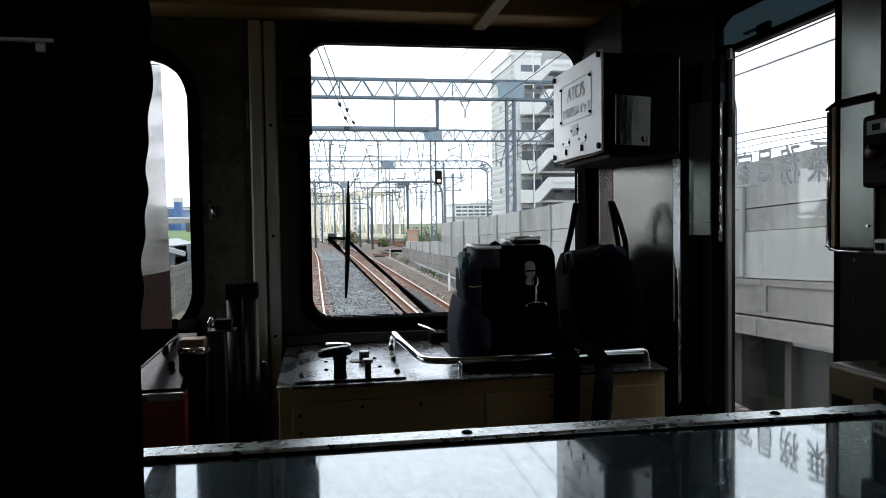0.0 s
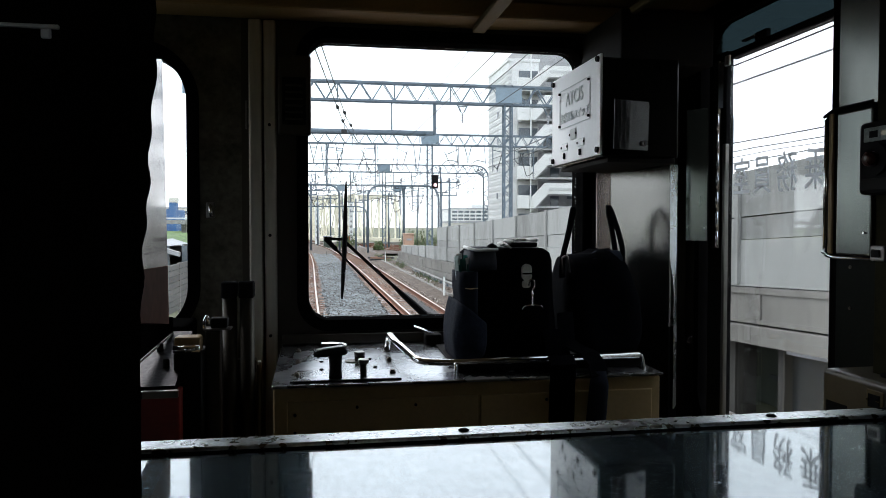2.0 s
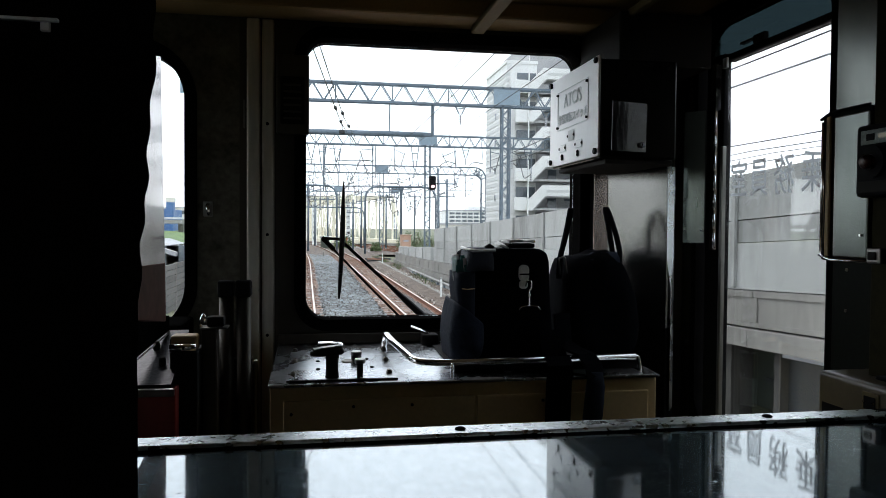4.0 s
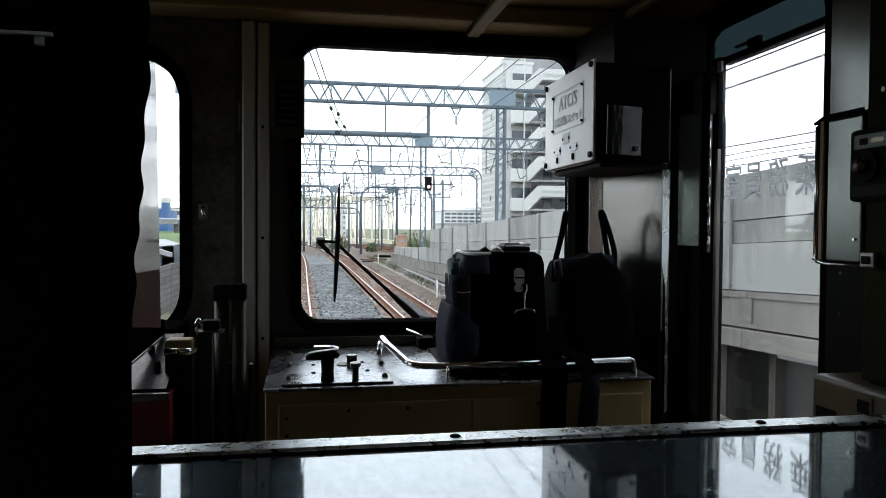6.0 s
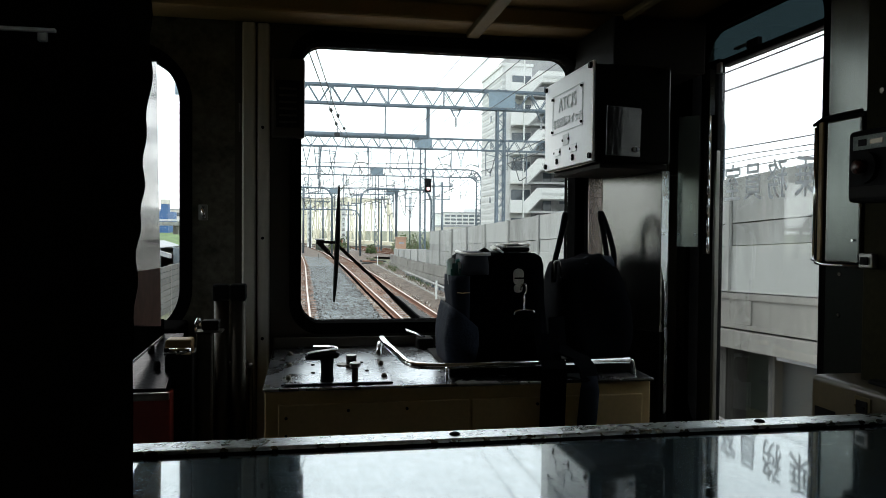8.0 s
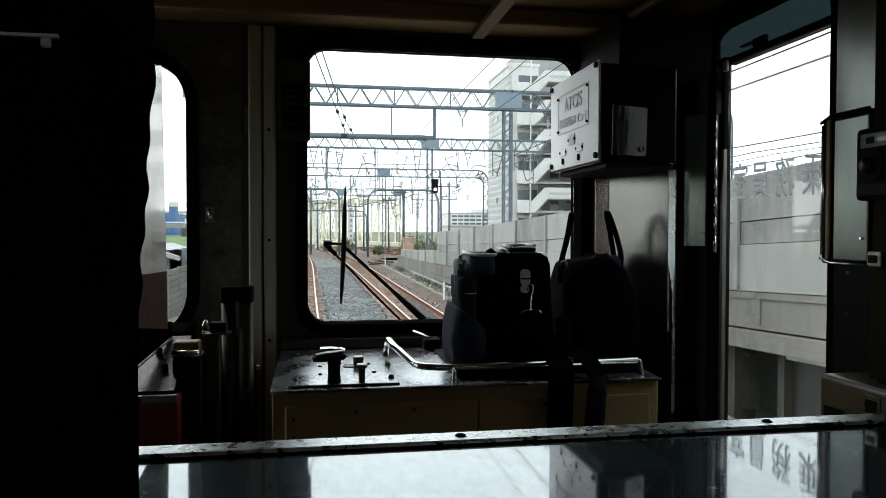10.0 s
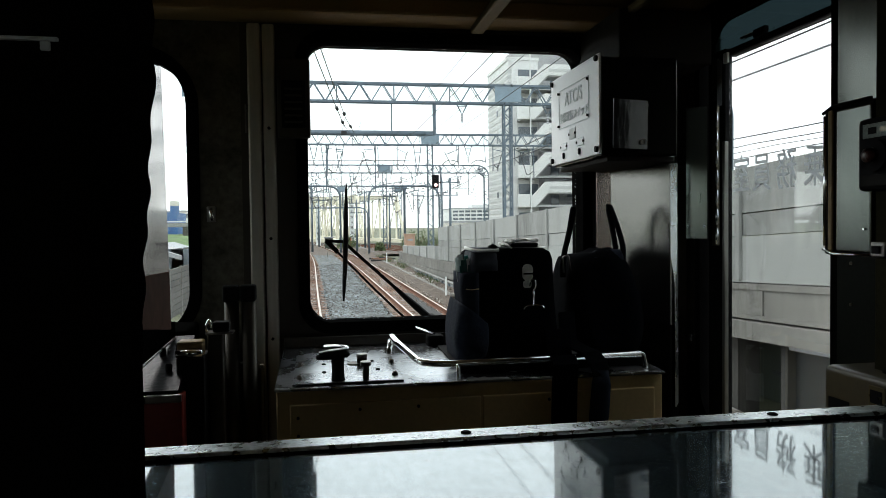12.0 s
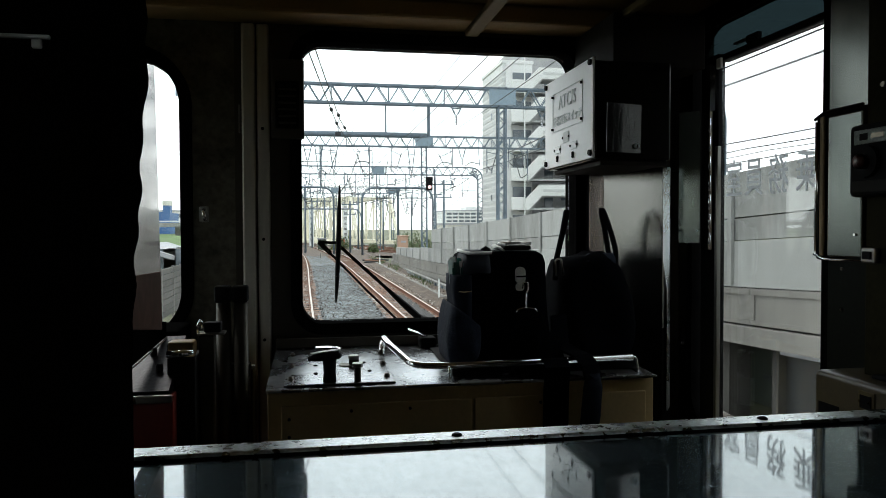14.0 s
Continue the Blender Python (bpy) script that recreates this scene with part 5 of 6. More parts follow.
def own_line(y):
    return -0.10 - 0.4 * (1 - math.exp(-max(0.0, y - 3) / 12)) - 0.006 * max(0.0, y) + bend(y, 45, 1100)


def next_line(y):
    return 3.42 - 0.0065 * y + bend(y, 45, 1100)


rust_strip(own_line, "rust-brown stained ballast within the track")
rust_strip(next_line, "rust-brown stained ballast within the second track")
track(0.0, -8, 150, own_line, "rusty railway track on gravel, running under the cab")
track(0.0, -8, 150, next_line, "rusty railway track on gravel beside the ramp wall")


def join_line(y):
    return 9.9 - 0.125 * (y - 79)


track(0.0, 60, 150, join_line, "rusty railway track joining from the ramp", 0)
track(3.9, 66, 150, join_line, "rusty railway track joining from the ramp", 0)
track(-4.2, 92, 150, next_line, "rusty railway track beyond the points", 0)

# a worn check rail beside the own track, near-black ballast in the second
cross = thing("check_rail", "rusty check rail laid beside the running rail", "rail", kind="structure")
part("rail", rail_profile(bmesh.new(), [(own_line(y) + 0.60 + 0.09, y) for y in [-8 + k for k in range(16)]]), [M_RUST, M_RAILTOP], cross)
part("rail", rail_profile(bmesh.new(), [(next_line(y) - 0.60 - 0.09, y) for y in [-8 + k for k in range(16)]]), [M_RUST, M_RUST], cross)


def bed_strip(name, mat, label, y0, y1, left, right, lift):
    """A strip of differently coloured bed, slightly proud, with an uneven edge."""
    bm = bmesh.new()
    rows = []
    n = int((y1 - y0) / 0.8)
    for i in range(n + 1):
        y = y0 + (y1 - y0) * i / n
        w = 0.14 * noise.noise(Vector((y * 1.3, 0, len(name))))
        l, r = left(y) + w, right(y) - w
        rows.append([bm.verts.new((l + (r - l) * t, y, ZG + lift(l + (r - l) * t, y) - (0.05 if t in (0, 1) else 0))) for t in (0, 0.12, 0.5, 0.88, 1)])
    for q, t in zip(rows, rows[1:]):
        for k in range(4):
            bm.faces.new((q[k], q[k + 1], t[k + 1], t[k]))
    return tagged(part(name, bm, mat), label, "ballast", kind="structure")


def bank(x, y):
    r = rise(y)
    if x < 4.75:
        return 0.10
    if x < 5.45:
        return 0.10 + ((-0.1 + 0.6 * r) - 0.07) * (x - 4.75) / 0.7 + 0.03
    return -0.1 + 0.6 * r + 0.06


bed_strip("grey_ballast", M_BLUEBED, "blue-grey fresh ballast between the tracks", 4, 76, lambda y: own_line(y) + 0.75, lambda y: next_line(y) - 0.95, lambda x, y: 0.11)
bed_strip("rusty_ballast", M_SOIL, "rust-brown ballast spread under the converging tracks", 74, 150, lambda y: own_line(y) - 3.0 * (y > 95), lambda y: join_line(y) + 1.0, lambda x, y: 0.115)
bed_strip("blackened_ballast", M_DARKBED, "near-black ballast strip within the track", 12, 30, lambda y: next_line(y) + 0.05, lambda y: next_line(y) + 0.5, lambda x, y: 0.105)
bed_strip("soil_bank", M_SOIL, "rust-brown bare soil beside the track", 8, 92, lambda y: next_line(y) + 0.95, lambda y: 5.9, bank)
heap = thing("scrap_heap", "dark heap of old sleepers and iron beside the track", "scrap")
for k in range(9):
    o = part("scrap_piece", boxed(-0.1, 0.1, -0.55 - 0.3 * rng.random(), 0.6, 0, 0.12, 0.01, 1), M_SLEEPER if k % 2 else M_WIRE, heap)
    cx, cy = 4.6 + 0.9 * rng.random(), 58 + 3.2 * rng.random()
    o.location = (cx, cy, ZG + bank(cx, cy) - 0.02 + 0.05 * (k % 3))
    o.rotation_euler = (rng.uniform(-0.1, 0.1), rng.uniform(-0.15, 0.15), rng.uniform(0.6, 2.4))

# cable trough along the line
trough = thing("cable_trough", "line of grey concrete cable trough lids", "trough", kind="structure")
LID = bpy.data.meshes.new("trough_lid")
bm = boxed(-0.17, 0.17, -0.49, 0.49, ZG + 0.04, ZG + 0.20, 0.015, 1)
bm.to_mesh(LID)
bm.free()
LID.materials.append(M_CONCDARK)
for i in range(60):
    o = new("trough_lid", LID)
    o.parent = trough
    o.location = (5.15 + rng.uniform(-0.01, 0.01), 2 + i, rng.uniform(-0.008, 0.008))

# ---- the ramp wall at the right of the line ----
RX = 6.0


def ramp(y):
    return 2.25 - 0.0387 * (y - 8.3) + 0.000537 * (y - 8.3) * (y - 22)


rampwall = thing("viaduct_ramp", "weathered concrete viaduct ramp wall with panelled parapet", "viaduct", kind="structure")


def slab(x0, x1, y0, y1, dz0, dz1, flat0=None):
    """A block between y0 and y1 that follows the ramp's slope; flat0 keeps its foot level."""
    bm = bmesh.new()
    vs = []
    for y in (y0, y1):
        top, foot = ramp(y) + dz1, (ramp(y) + dz0 if flat0 is None else flat0)
        foot = min(foot, top - 0.02)
        vs.append([bm.verts.new((x, y, z)) for x, z in ((x0, foot), (x1, foot), (x1, top), (x0, top))])
    a, b = vs
    bm.faces.new(a[::-1]), bm.faces.new(b)
    for k in range(4):
        bm.faces.new((a[k], a[(k + 1) % 4], b[(k + 1) % 4], b[k]))
    return bm


# parapet: three courses of panels between slim ribs, then a lower stretch
y = -11.25
while y < 36.5:
    part("parapet_panel", slab(RX, RX + 0.22, y + 0.012, y + 2.988, -0.64, 0), M_CONCRETE, rampwall)
    part("parapet_panel", slab(RX + 0.012, RX + 0.22, y + 0.012, y + 2.988, -0.965, -0.655), M_CONCRETE, rampwall)
    part("parapet_panel", slab(RX - 0.006, RX + 0.22, y + 0.012, y + 2.988, -1.62, -0.98), M_CONCRETE, rampwall)
    part("parapet_rib", slab(RX - 0.055, RX - 0.007, y - 0.05, y + 0.05, -1.60, 0.012), M_CONCRETE, rampwall)
    y += 3.0
for k in range(5):
    y = 37.6 + 3.0 * k
    part("low_panel", slab(RX, RX + 0.22, y + 0.012, y + 2.988, -1.62, -0.95 - 0.05 * k), M_CONCRETE, rampwall)
    part("parapet_rib", slab(RX - 0.055, RX - 0.001, y - 0.05, y + 0.05, -1.60, -0.96 - 0.05 * k), M_CONCRETE, rampwall)
# deck edge with shallow sunk fields, a lip below it
y = -13.5
while y < 52:
    part("deck_edge", slab(RX - 0.02, RX + 0.3, y + 0.004, y + 3.246, -2.15, -1.645), M_CONCDARK, rampwall)
    part("deck_band", slab(RX - 0.042, RX - 0.021, y + 0.004, y + 3.246, -1.73, -1.648), M_CONCDARK, rampwall)
    part("deck_band", slab(RX - 0.042, RX - 0.021, y + 0.004, y + 3.246, -2.14, -2.08), M_CONCDARK, rampwall)
    part("deck_stud", slab(RX - 0.042, RX - 0.021, y - 0.1, y + 0.1, -2.075, -1.735), M_CONCDARK, rampwall)
    part("deck_lip", slab(RX - 0.12, RX + 0.3, y + 0.004, y + 3.246, -2.42, -2.17), M_CONCDARK, rampwall)
    y += 3.25
for k in range(12):
    y = -14 + 5.5 * k
    part("deck_soffit", slab(RX + 0.3, RX + 9, y, y + 5.5, -2.3, -1.7), M_CONCDARK, rampwall)
# below the deck: dark bays with a steel frame and grey shutters
# posts, pillars and back wall have the bay's shade put into their colour
y = -10.6
while y < 30:
    if ramp(y + 2) - 2.45 > ZG:
        part("bay_post", slab(RX + 0.12, RX + 0.3, y - 0.07, y + 0.07, 0, -2.43, ZG - 0.15), M_BAYPOST, rampwall)
        part("bay_pillar", slab(RX + 0.15, RX + 0.5, y + 1.15, y + 1.5, 0, -2.43, ZG - 0.15), M_BAYPOST, rampwall)
        part("bay_shutter", slab(RX + 0.24, RX + 0.28, y - 1.6, y - 0.071, 0, -2.52, ZG - 0.15), M_BAYPANEL, rampwall)
        part("bay_header", slab(RX + 0.14, RX + 0.3, y - 1.6, y - 0.071, -2.515, -2.43), M_PALESTRIP, rampwall)
        part("bay_rail", boxed(RX + 0.7, RX + 0.74, y + 0.08, y + 1.14, ZG + 0.52, ZG + 0.58), M_BAYPANEL, rampwall)
    y += 3.9
part("back_wall", slab(RX + 1.3, RX + 1.5, -14, 30, 0, -2.3, ZG - 0.15), M_HUTGREEN, rampwall)
part("infill_wall", slab(RX + 0.12, RX + 0.29, 29.9, 52.5, 0, -2.43, ZG - 0.15), M_CONCDARK, rampwall)
part("end_wall", boxed(RX + 0.3, RX + 9, 52.1, 52.5, ZG - 0.15, ramp(52) - 1.9), M_CONCDARK, rampwall)

# low steel retaining panels along the foot of the ramp, sinking with it
fence = thing("retaining_panels", "blue-grey steel retaining panels with a pale top edge", "retaining wall", kind="structure")


def panel_top(y):
    return -1.0 + 0.03 * max(0.0, 29 - y)


for i in range(10):
    y = 26 + i * 1.7
    if panel_top(y) > ZG + 0.1:
        part("post", boxed(5.50, 5.62, y - 0.06, y + 0.06, ZG - 0.1, panel_top(y + 0.1)), M_MAST, fence)
        part("panel", boxed(5.56, 5.60, y + 0.065, y + 1.635, ZG - 0.1, panel_top(y + 1.7)), M_ROOF, fence)
bm = bmesh.new()
sweep(bm, [(5.53, 25.9, panel_top(25.9) + 0.03), (5.53, 29, panel_top(29) + 0.03), (5.53, 43.5, panel_top(43.5) + 0.02)], 0.07, 6)
part("top_edge", bm, M_CONCRETE, fence)

# ---- overhead line ----
def lattice_mast(name_parent, x, y, z0, z1, w=0.42):
    bm = bmesh.new()
    h = w / 2
    for sx in (-h, h):
        for sy in (-h, h):
            block(bm, x + sx - 0.04, x + sx + 0.04, y + sy - 0.04, y + sy + 0.04, z0, z1)
    z, s = z0, 1
    while z + w < z1:
        for sy in (-h, h):
            sweep(bm, [(x - s * h, y + sy, z), (x + s * h, y + sy, z + w)], 0.028, 4)
        for sx in (-h, h):
            sweep(bm, [(x + sx, y - s * h, z), (x + sx, y + s * h, z + w)], 0.028, 4)
        z, s = z + w, -s
    return part("lattice_mast", bm, M_MAST, name_parent)


def insulator(g, x, y, z, h, r=0.085):
    """A string of sheds hanging down from z."""
    n = 4
    rows = [(0.03, z - h)]
    for k in range(n):
        a = z - h + h * (k + 0.25) / n
        rows += [(r, a), (r * 0.45, a + h * 0.45 / n)]
    return part("insulator", lathe(bmesh.new(), x, y, rows + [(0.03, z)], 9), M_INSUL, g)


def truss_gantry(y, x0, x1, zt, depth, masts, drops=(), corner=False, label="blue-grey lattice gantry spanning the tracks"):
    """A lattice beam on lattice masts. drops: (x, height) of the hanging brackets. corner: its end bends down into a leg."""
    g = thing("gantry", label, "gantry", "overhead line gantries")
    w, zb = 0.2, zt - depth
    turn = x1 - 1.5 if corner else x1
    bm = bmesh.new()
    for sy in (-w, w):
        for z in (zt, zb):
            block(bm, x0, turn, y + sy - 0.05, y + sy + 0.05, z - 0.06, z + 0.06)
    part("chords", bm, M_MAST, g)
    bm = bmesh.new()
    n = max(2, int((turn - x0) / (depth * 0.62)))
    for i in range(n):
        a, b = x0 + (turn - x0) * i / n, x0 + (turn - x0) * (i + 1) / n
        za, zc = (zb, zt) if i % 2 else (zt, zb)
        sweep(bm, [(a, y - w, za), (b, y - w, zc)], 0.045, 4)
        sweep(bm, [(a, y + w, za), (b, y + w, zc)], 0.032, 4)
        if i % 5 == 2:
            sweep(bm, [(a, y - w, zb), (a, y - w, zt)], 0.05, 4)
        for z in (zt, zb):
            sweep(bm, [(a, y - w, z), (b, y + w, z)], 0.02, 4)
    part("lattice", bm, M_MAST, g)
    if corner:
        bm = bmesh.new()
        outer = [(turn + 1.5 * math.sin(k * math.pi / 16), zt - 1.5 + 1.5 * math.cos(k * math.pi / 16)) for k in range(9)] + [(x1, z) for z in (zt - 2.4, zt - 4.2, zt - 6.0, zt - 7.8, ZG - 0.2)]
        q = 0.62
        inner = [(turn + (1.5 - depth) * math.sin(k * math.pi / 16) + (depth - q) * (k / 8) ** 2, zt - 1.5 + (1.5 - depth) * math.cos(k * math.pi / 16)) for k in range(9)] + [(x1 - q, z) for z in (zt - 2.4, zt - 4.2, zt - 6.0, zt - 7.8, ZG - 0.2)]
        for sy in (-w, w):
            sweep(bm, [(x, y + sy, z) for x, z in outer], 0.06, 5)
            sweep(bm, [(x, y + sy, z) for x, z in inner], 0.06, 5)
            for k in range(9):
                p, r = (outer[k], inner[k]) if k % 2 else (inner[k], outer[k])
                sweep(bm, [(p[0], y + sy, p[1]), ((outer, inner)[k % 2][min(k + 1, 8)][0], y + sy, (outer, inner)[k % 2][min(k + 1, 8)][1])], 0.035, 4)
                sweep(bm, [(outer[k][0], y + sy, outer[k][1]), (inner[k][0], y + sy, inner[k][1])], 0.03, 4)
            z, s = zt - 1.6, 1
            while z - 0.6 > ZG:
                xa, xb = (x1, x1 - q) if s > 0 else (x1 - q, x1)
                sweep(bm, [(xa, y + sy, z), (xb, y + sy, z - 0.6)], 0.035, 4)
                z, s = z - 0.6, -s
        part("corner_leg", bm, M_MAST, g)
    for mx in masts:
        lattice_mast(g, mx, y, ZG - 0.2, zt + 0.1)
        part("gusset", boxed(mx - 0.75, mx + 0.75, y - w - 0.075, y - w - 0.056, zb + 0.07, zt - 0.07), M_PALEBLUE, g)
    for x, h in drops:
        bm = sweep(bmesh.new(), [(x - 0.32, y, zb), (x - 0.06, y, zb - h)], 0.04, 6)
        sweep(bm, [(x + 0.32, y, zb), (x + 0.06, y, zb - h)], 0.04, 6)
        sweep(bm, [(x - 0.24, y, zb - 0.3 * h), (x + 0.24, y, zb - 0.3 * h)], 0.03, 6)
        d = part("dropper", bm, M_MAST, g)
        insulator(d, x, y, zb - h, 0.55)
    return g


near = truss_gantry(40, -6.2, 24.0, 9.15, 0.98, (10.5, -6.0), ((7.95, 0.5), (12.85, 0.5)), True)
# feeder tube hung below the near gantry
feeder = thing("feeder_tube", "blue-grey feeder tube hung below the near gantry", "tube")
part("tube", sweep(bmesh.new(), [(-5.7, 40, 6.5), (5.9, 40, 6.5)], 0.15, 12), M_MAST, feeder, smooth=True)
for x, r in ((-3.0, 0.03), (4.05, 0.04), (6.4, 0.10)):
    part("hanger", sweep(bmesh.new(), [(x, 40, 6.42), (x, 40, 8.16)], r, 8), M_MAST, feeder)
part("end_plate", boxed(5.9, 6.3, 39.86, 40.14, 6.40, 6.62, 0.02), M_MAST, feeder)
truss_gantry(61, -9.2, 27.0, 9.1, 0.88, (9.35, -9.0), ((-0.2, 1.2), (0.7, 2.1), (1.9, 1.9), (8.3, 2.0), (12.6, 0.9), (18.0, 0.9)), True)
truss_gantry(90, -13.0, 21.2, 9.0, 0.95, (8.15, -12.8), ((-0.3, 1.6), (1.5, 2.6), (4.2, 1.5), (11.8, 1.6), (14.6, 2.4), (17.4, 1.4)), True)
truss_gantry(124, -16.0, 14.0, 8.3, 0.9, (4.1, -15.8, 13.6), ((-4.5, 1.4), (-1.5, 1.4), (2.0, 1.8), (7.0, 1.6), (10.5, 1.4)))


def pipe_portal(y, x0, x1, zt, r, label, stem=None):
    """A hoop of steel pipe over the line; stem: a leg within its span."""
    g = thing("pipe_portal", label, "portal", "pipe portals")
    part("hoop", sweep(bmesh.new(), arc([(x0, y, ZG - 0.2), (x0, y, zt), (x1, y, zt), (x1, y, ZG - 0.2)], 1.4, 10), r, 12), M_MAST, g, smooth=True)
    if stem:
        part("stem", sweep(bmesh.new(), [(stem, y, ZG - 0.2), (stem, y, zt - 1.1), (stem, y, zt - 0.4), (stem, y, zt - r)], [r * 1.2, r * 1.2, r * 1.6, r * 2.8], 12), M_MAST, g, smooth=True)
    return g


pipe_portal(75, 5.15, 12.4, 5.6, 0.11, "rounded blue-grey pipe portal over the line", 8.8)
pipe_portal(80, -7.0, 2.45, 5.9, 0.11, "rounded blue-grey pipe portal over the line", -2.4)
pipe_portal(110, -6.4, 7.4, 4.4, 0.10, "rounded blue-grey pipe portal over the line")

sig = thing("signal", "railway signal with a lit lens on a slim post", "signal")
part("post", sweep(bmesh.new(), [(9.75, 58, ZG - 0.15), (9.75, 58, 6.2)], 0.07, 10), M_MAST, sig)
part("head", boxed(9.02, 9.56, 57.75, 57.95, 4.45, 5.55, 0.1), M_BLACK, sig)
part("bracket", boxed(9.5, 9.75, 57.9, 58.0, 4.9, 5.0), M_BLACK, sig)
part("lens", sweep(bmesh.new(), [(9.30, 57.70, 4.72), (9.30, 57.76, 4.72)], 0.13, 14), M_SIGNAL, sig, "lit pink-white lens")
part("hood", sweep(bmesh.new(), [(9.30 + 0.19 * math.cos(a), 57.68, 4.72 + 0.19 * math.sin(a)) for a in [math.pi * k / 8 for k in range(9)]], 0.03, 6), M_BLACK, sig)


def wire(pts, r=0.014, sag=0.0, label="dark overhead wire above the tracks"):
    out = []
    for a, b in zip(pts, pts[1:]):
        for k in range(8):
            t = k / 8
            p = Vector(a).lerp(Vector(b), t)
            p.z -= sag * 4 * t * (1 - t)
            out.append(p)
    out.append(Vector(pts[-1]))
    return tagged(part("overhead_wire", sweep(bmesh.new(), out, r, 5), M_WIRE), label, "wire", "overhead wires")


SUP = [-20, 12, 40, 61, 90, 124, 155]
for line in (own_line, next_line):
    wire([(line(y) + 0.15 * (-1) ** i, y, 3.95) for i, y in enumerate(SUP) if y > 30], 0.016)
    wire([(line(y), y, 5.05) for y in SUP if y > 30], 0.02, 0.35)
# a pair running across from the own line to the next above the cab
for dx, dz in ((0.0, 0.0), (0.10, 0.16)):
    wire([(-3.0 + dx, -14, 5.0 + dz), (0.0 + dx, 15.4, 5.0 + dz), (0.92 + dx, 25.6, 5.0 + dz), (2.3 + dx, 36.5, 5.0 + dz), (3.0, 61, 5.0)], 0.014, 0.02)
for y, dx, dz in ((22.5, 0.0, 0.0), (24.6, 0.10, 0.16), (25.4, 0.0, 0.0), (27.6, 0.10, 0.16)):
    x = 0.0 + 0.92 * (y - 15.4) / 10.2 + dx if y < 25.6 else 0.92 + 1.38 * (y - 25.6) / 10.9 + dx
    ux = 0.09 if y < 25.6 else 0.127
    clamp = thing("wire_insulator", "dark ribbed insulator clamped in the overhead wire", "insulator", "wire insulators")
    part("sheds", sweep(bmesh.new(), [(x + ux * t, y + t, 5.0 + dz) for t in (-0.2, -0.14, -0.1, -0.04, 0.0, 0.06, 0.1, 0.16, 0.2)], [0.02, 0.05, 0.025, 0.055, 0.025, 0.055, 0.025, 0.05, 0.02], 8), M_WIRE, clamp)
hang = thing("wire_weight", "small dark counterweight below the overhead wires", "weight")
part("rod", sweep(bmesh.new(), [(0.97, 25.9, 5.0), (0.97, 25.9, 4.78)], 0.012, 6), M_WIRE, hang)
part("block", boxed(0.86, 1.06, 25.85, 25.95, 4.64, 4.78, 0.02), M_WIRE, hang)
# feeders beside the line
for x, z, r in ((4.2, 5.6, 0.014), (6.6, 6.05, 0.013), (5.4, 5.95, 0.012), (4.0, 6.15, 0.010), (13.0, 6.6, 0.016), (13.3, 6.7, 0.013), (14.0, 6.35, 0.017), (14.1, 6.42, 0.014), (24.0, 6.3, 0.03), (25.5, 6.1, 0.026), (27, 6.05, 0.02), (29, 6.0, 0.03)):
    wire([(x + bend(y, 60, 900), y, z) for y in SUP], r, 0.12)
for x, z in ((1.6, 7.6), (2.4, 7.1), (9.2, 6.8)):
    wire([(x + bend(y, 60, 900), y, z) for y in SUP[2:]], 0.014, 0.3)
drops = bmesh.new()
for y0, y1 in zip(SUP[2:], SUP[3:]):
    for k in range(1, 6):
        t = k / 6
        y = y0 + (y1 - y0) * t
        for line in (own_line, next_line):
            x = line(y)
            sweep(drops, [(x, y, 3.96), (x, y, 5.05 - 0.35 * 4 * t * (1 - t))], 0.008, 4)
tagged(part("wire_hangers", drops, M_WIRE), "thin hangers between the overhead wires", "wire", kind="stuff")
for y, tx in ((61, 3.1), (90, 2.4), (61, -0.9)):
    arm = thing("steady_arm", "steel steady arm with insulators holding the contact wire", "arm", "steady arms")
    part("bar", sweep(bmesh.new(), [(tx + 1.7, y, 4.6), (tx + 0.1, y, 4.05)], 0.025, 8), M_MAST, arm)
    part("stay", sweep(bmesh.new(), [(tx + 1.7, y, 5.6), (tx + 0.0, y, 5.1)], 0.02, 6), M_MAST, arm)
    part("upright", sweep(bmesh.new(), [(tx + 1.7, y, 4.4), (tx + 1.7, y, 8.2)], 0.05, 8), M_MAST, arm)
    part("insulator", sweep(bmesh.new(), [(tx + 1.6 - 0.09 * k, y, 4.565 - 0.031 * k) for k in range(5)], [0.03, 0.075, 0.035, 0.075, 0.03], 8), M_INSUL, arm)

# ---- apartment block beyond the wall ----
apt = thing("apartment_building", "white banded apartment block with an open outside stair", "building")
AX, AY, AZ, FL, N = 18.5, 70.0, ZG - 0.3, 2.78, 8
TOP = 17.5
part("wing", boxed(AX, AX + 3.0, AY, AY + 8.5, AZ, TOP), M_FACADE, apt)
# back wall, landings and soffits are greyed to carry the stair's shade
part("wall", boxed(AX + 3.001, AX + 24, AY + 3.0, AY + 13, AZ, TOP + 3.2), M_STAIRGREY, apt)
part("roof_slab", boxed(AX - 0.1, AX + 3.1, AY - 0.1, AY + 8.6, TOP + 0.001, TOP + 0.3), M_FACADE, apt)
part("roof_house", boxed(AX + 5.0, AX + 12, AY + 3.2, AY + 10, TOP + 3.201, TOP + 6.0), M_FACADE, apt)
for k in range(int((TOP - AZ) / 0.62)):
    z = AZ + 0.62 * k
    part("siding_course", boxed(AX - 0.05, AX - 0.002, AY + 0.05, AY + 8.45, z, z + 0.36), M_BANDTILE, apt)
    part("siding_course", boxed(AX - 0.04, AX + 0.25, AY - 0.05, AY - 0.002, z, z + 0.36), M_BANDTILE, apt)
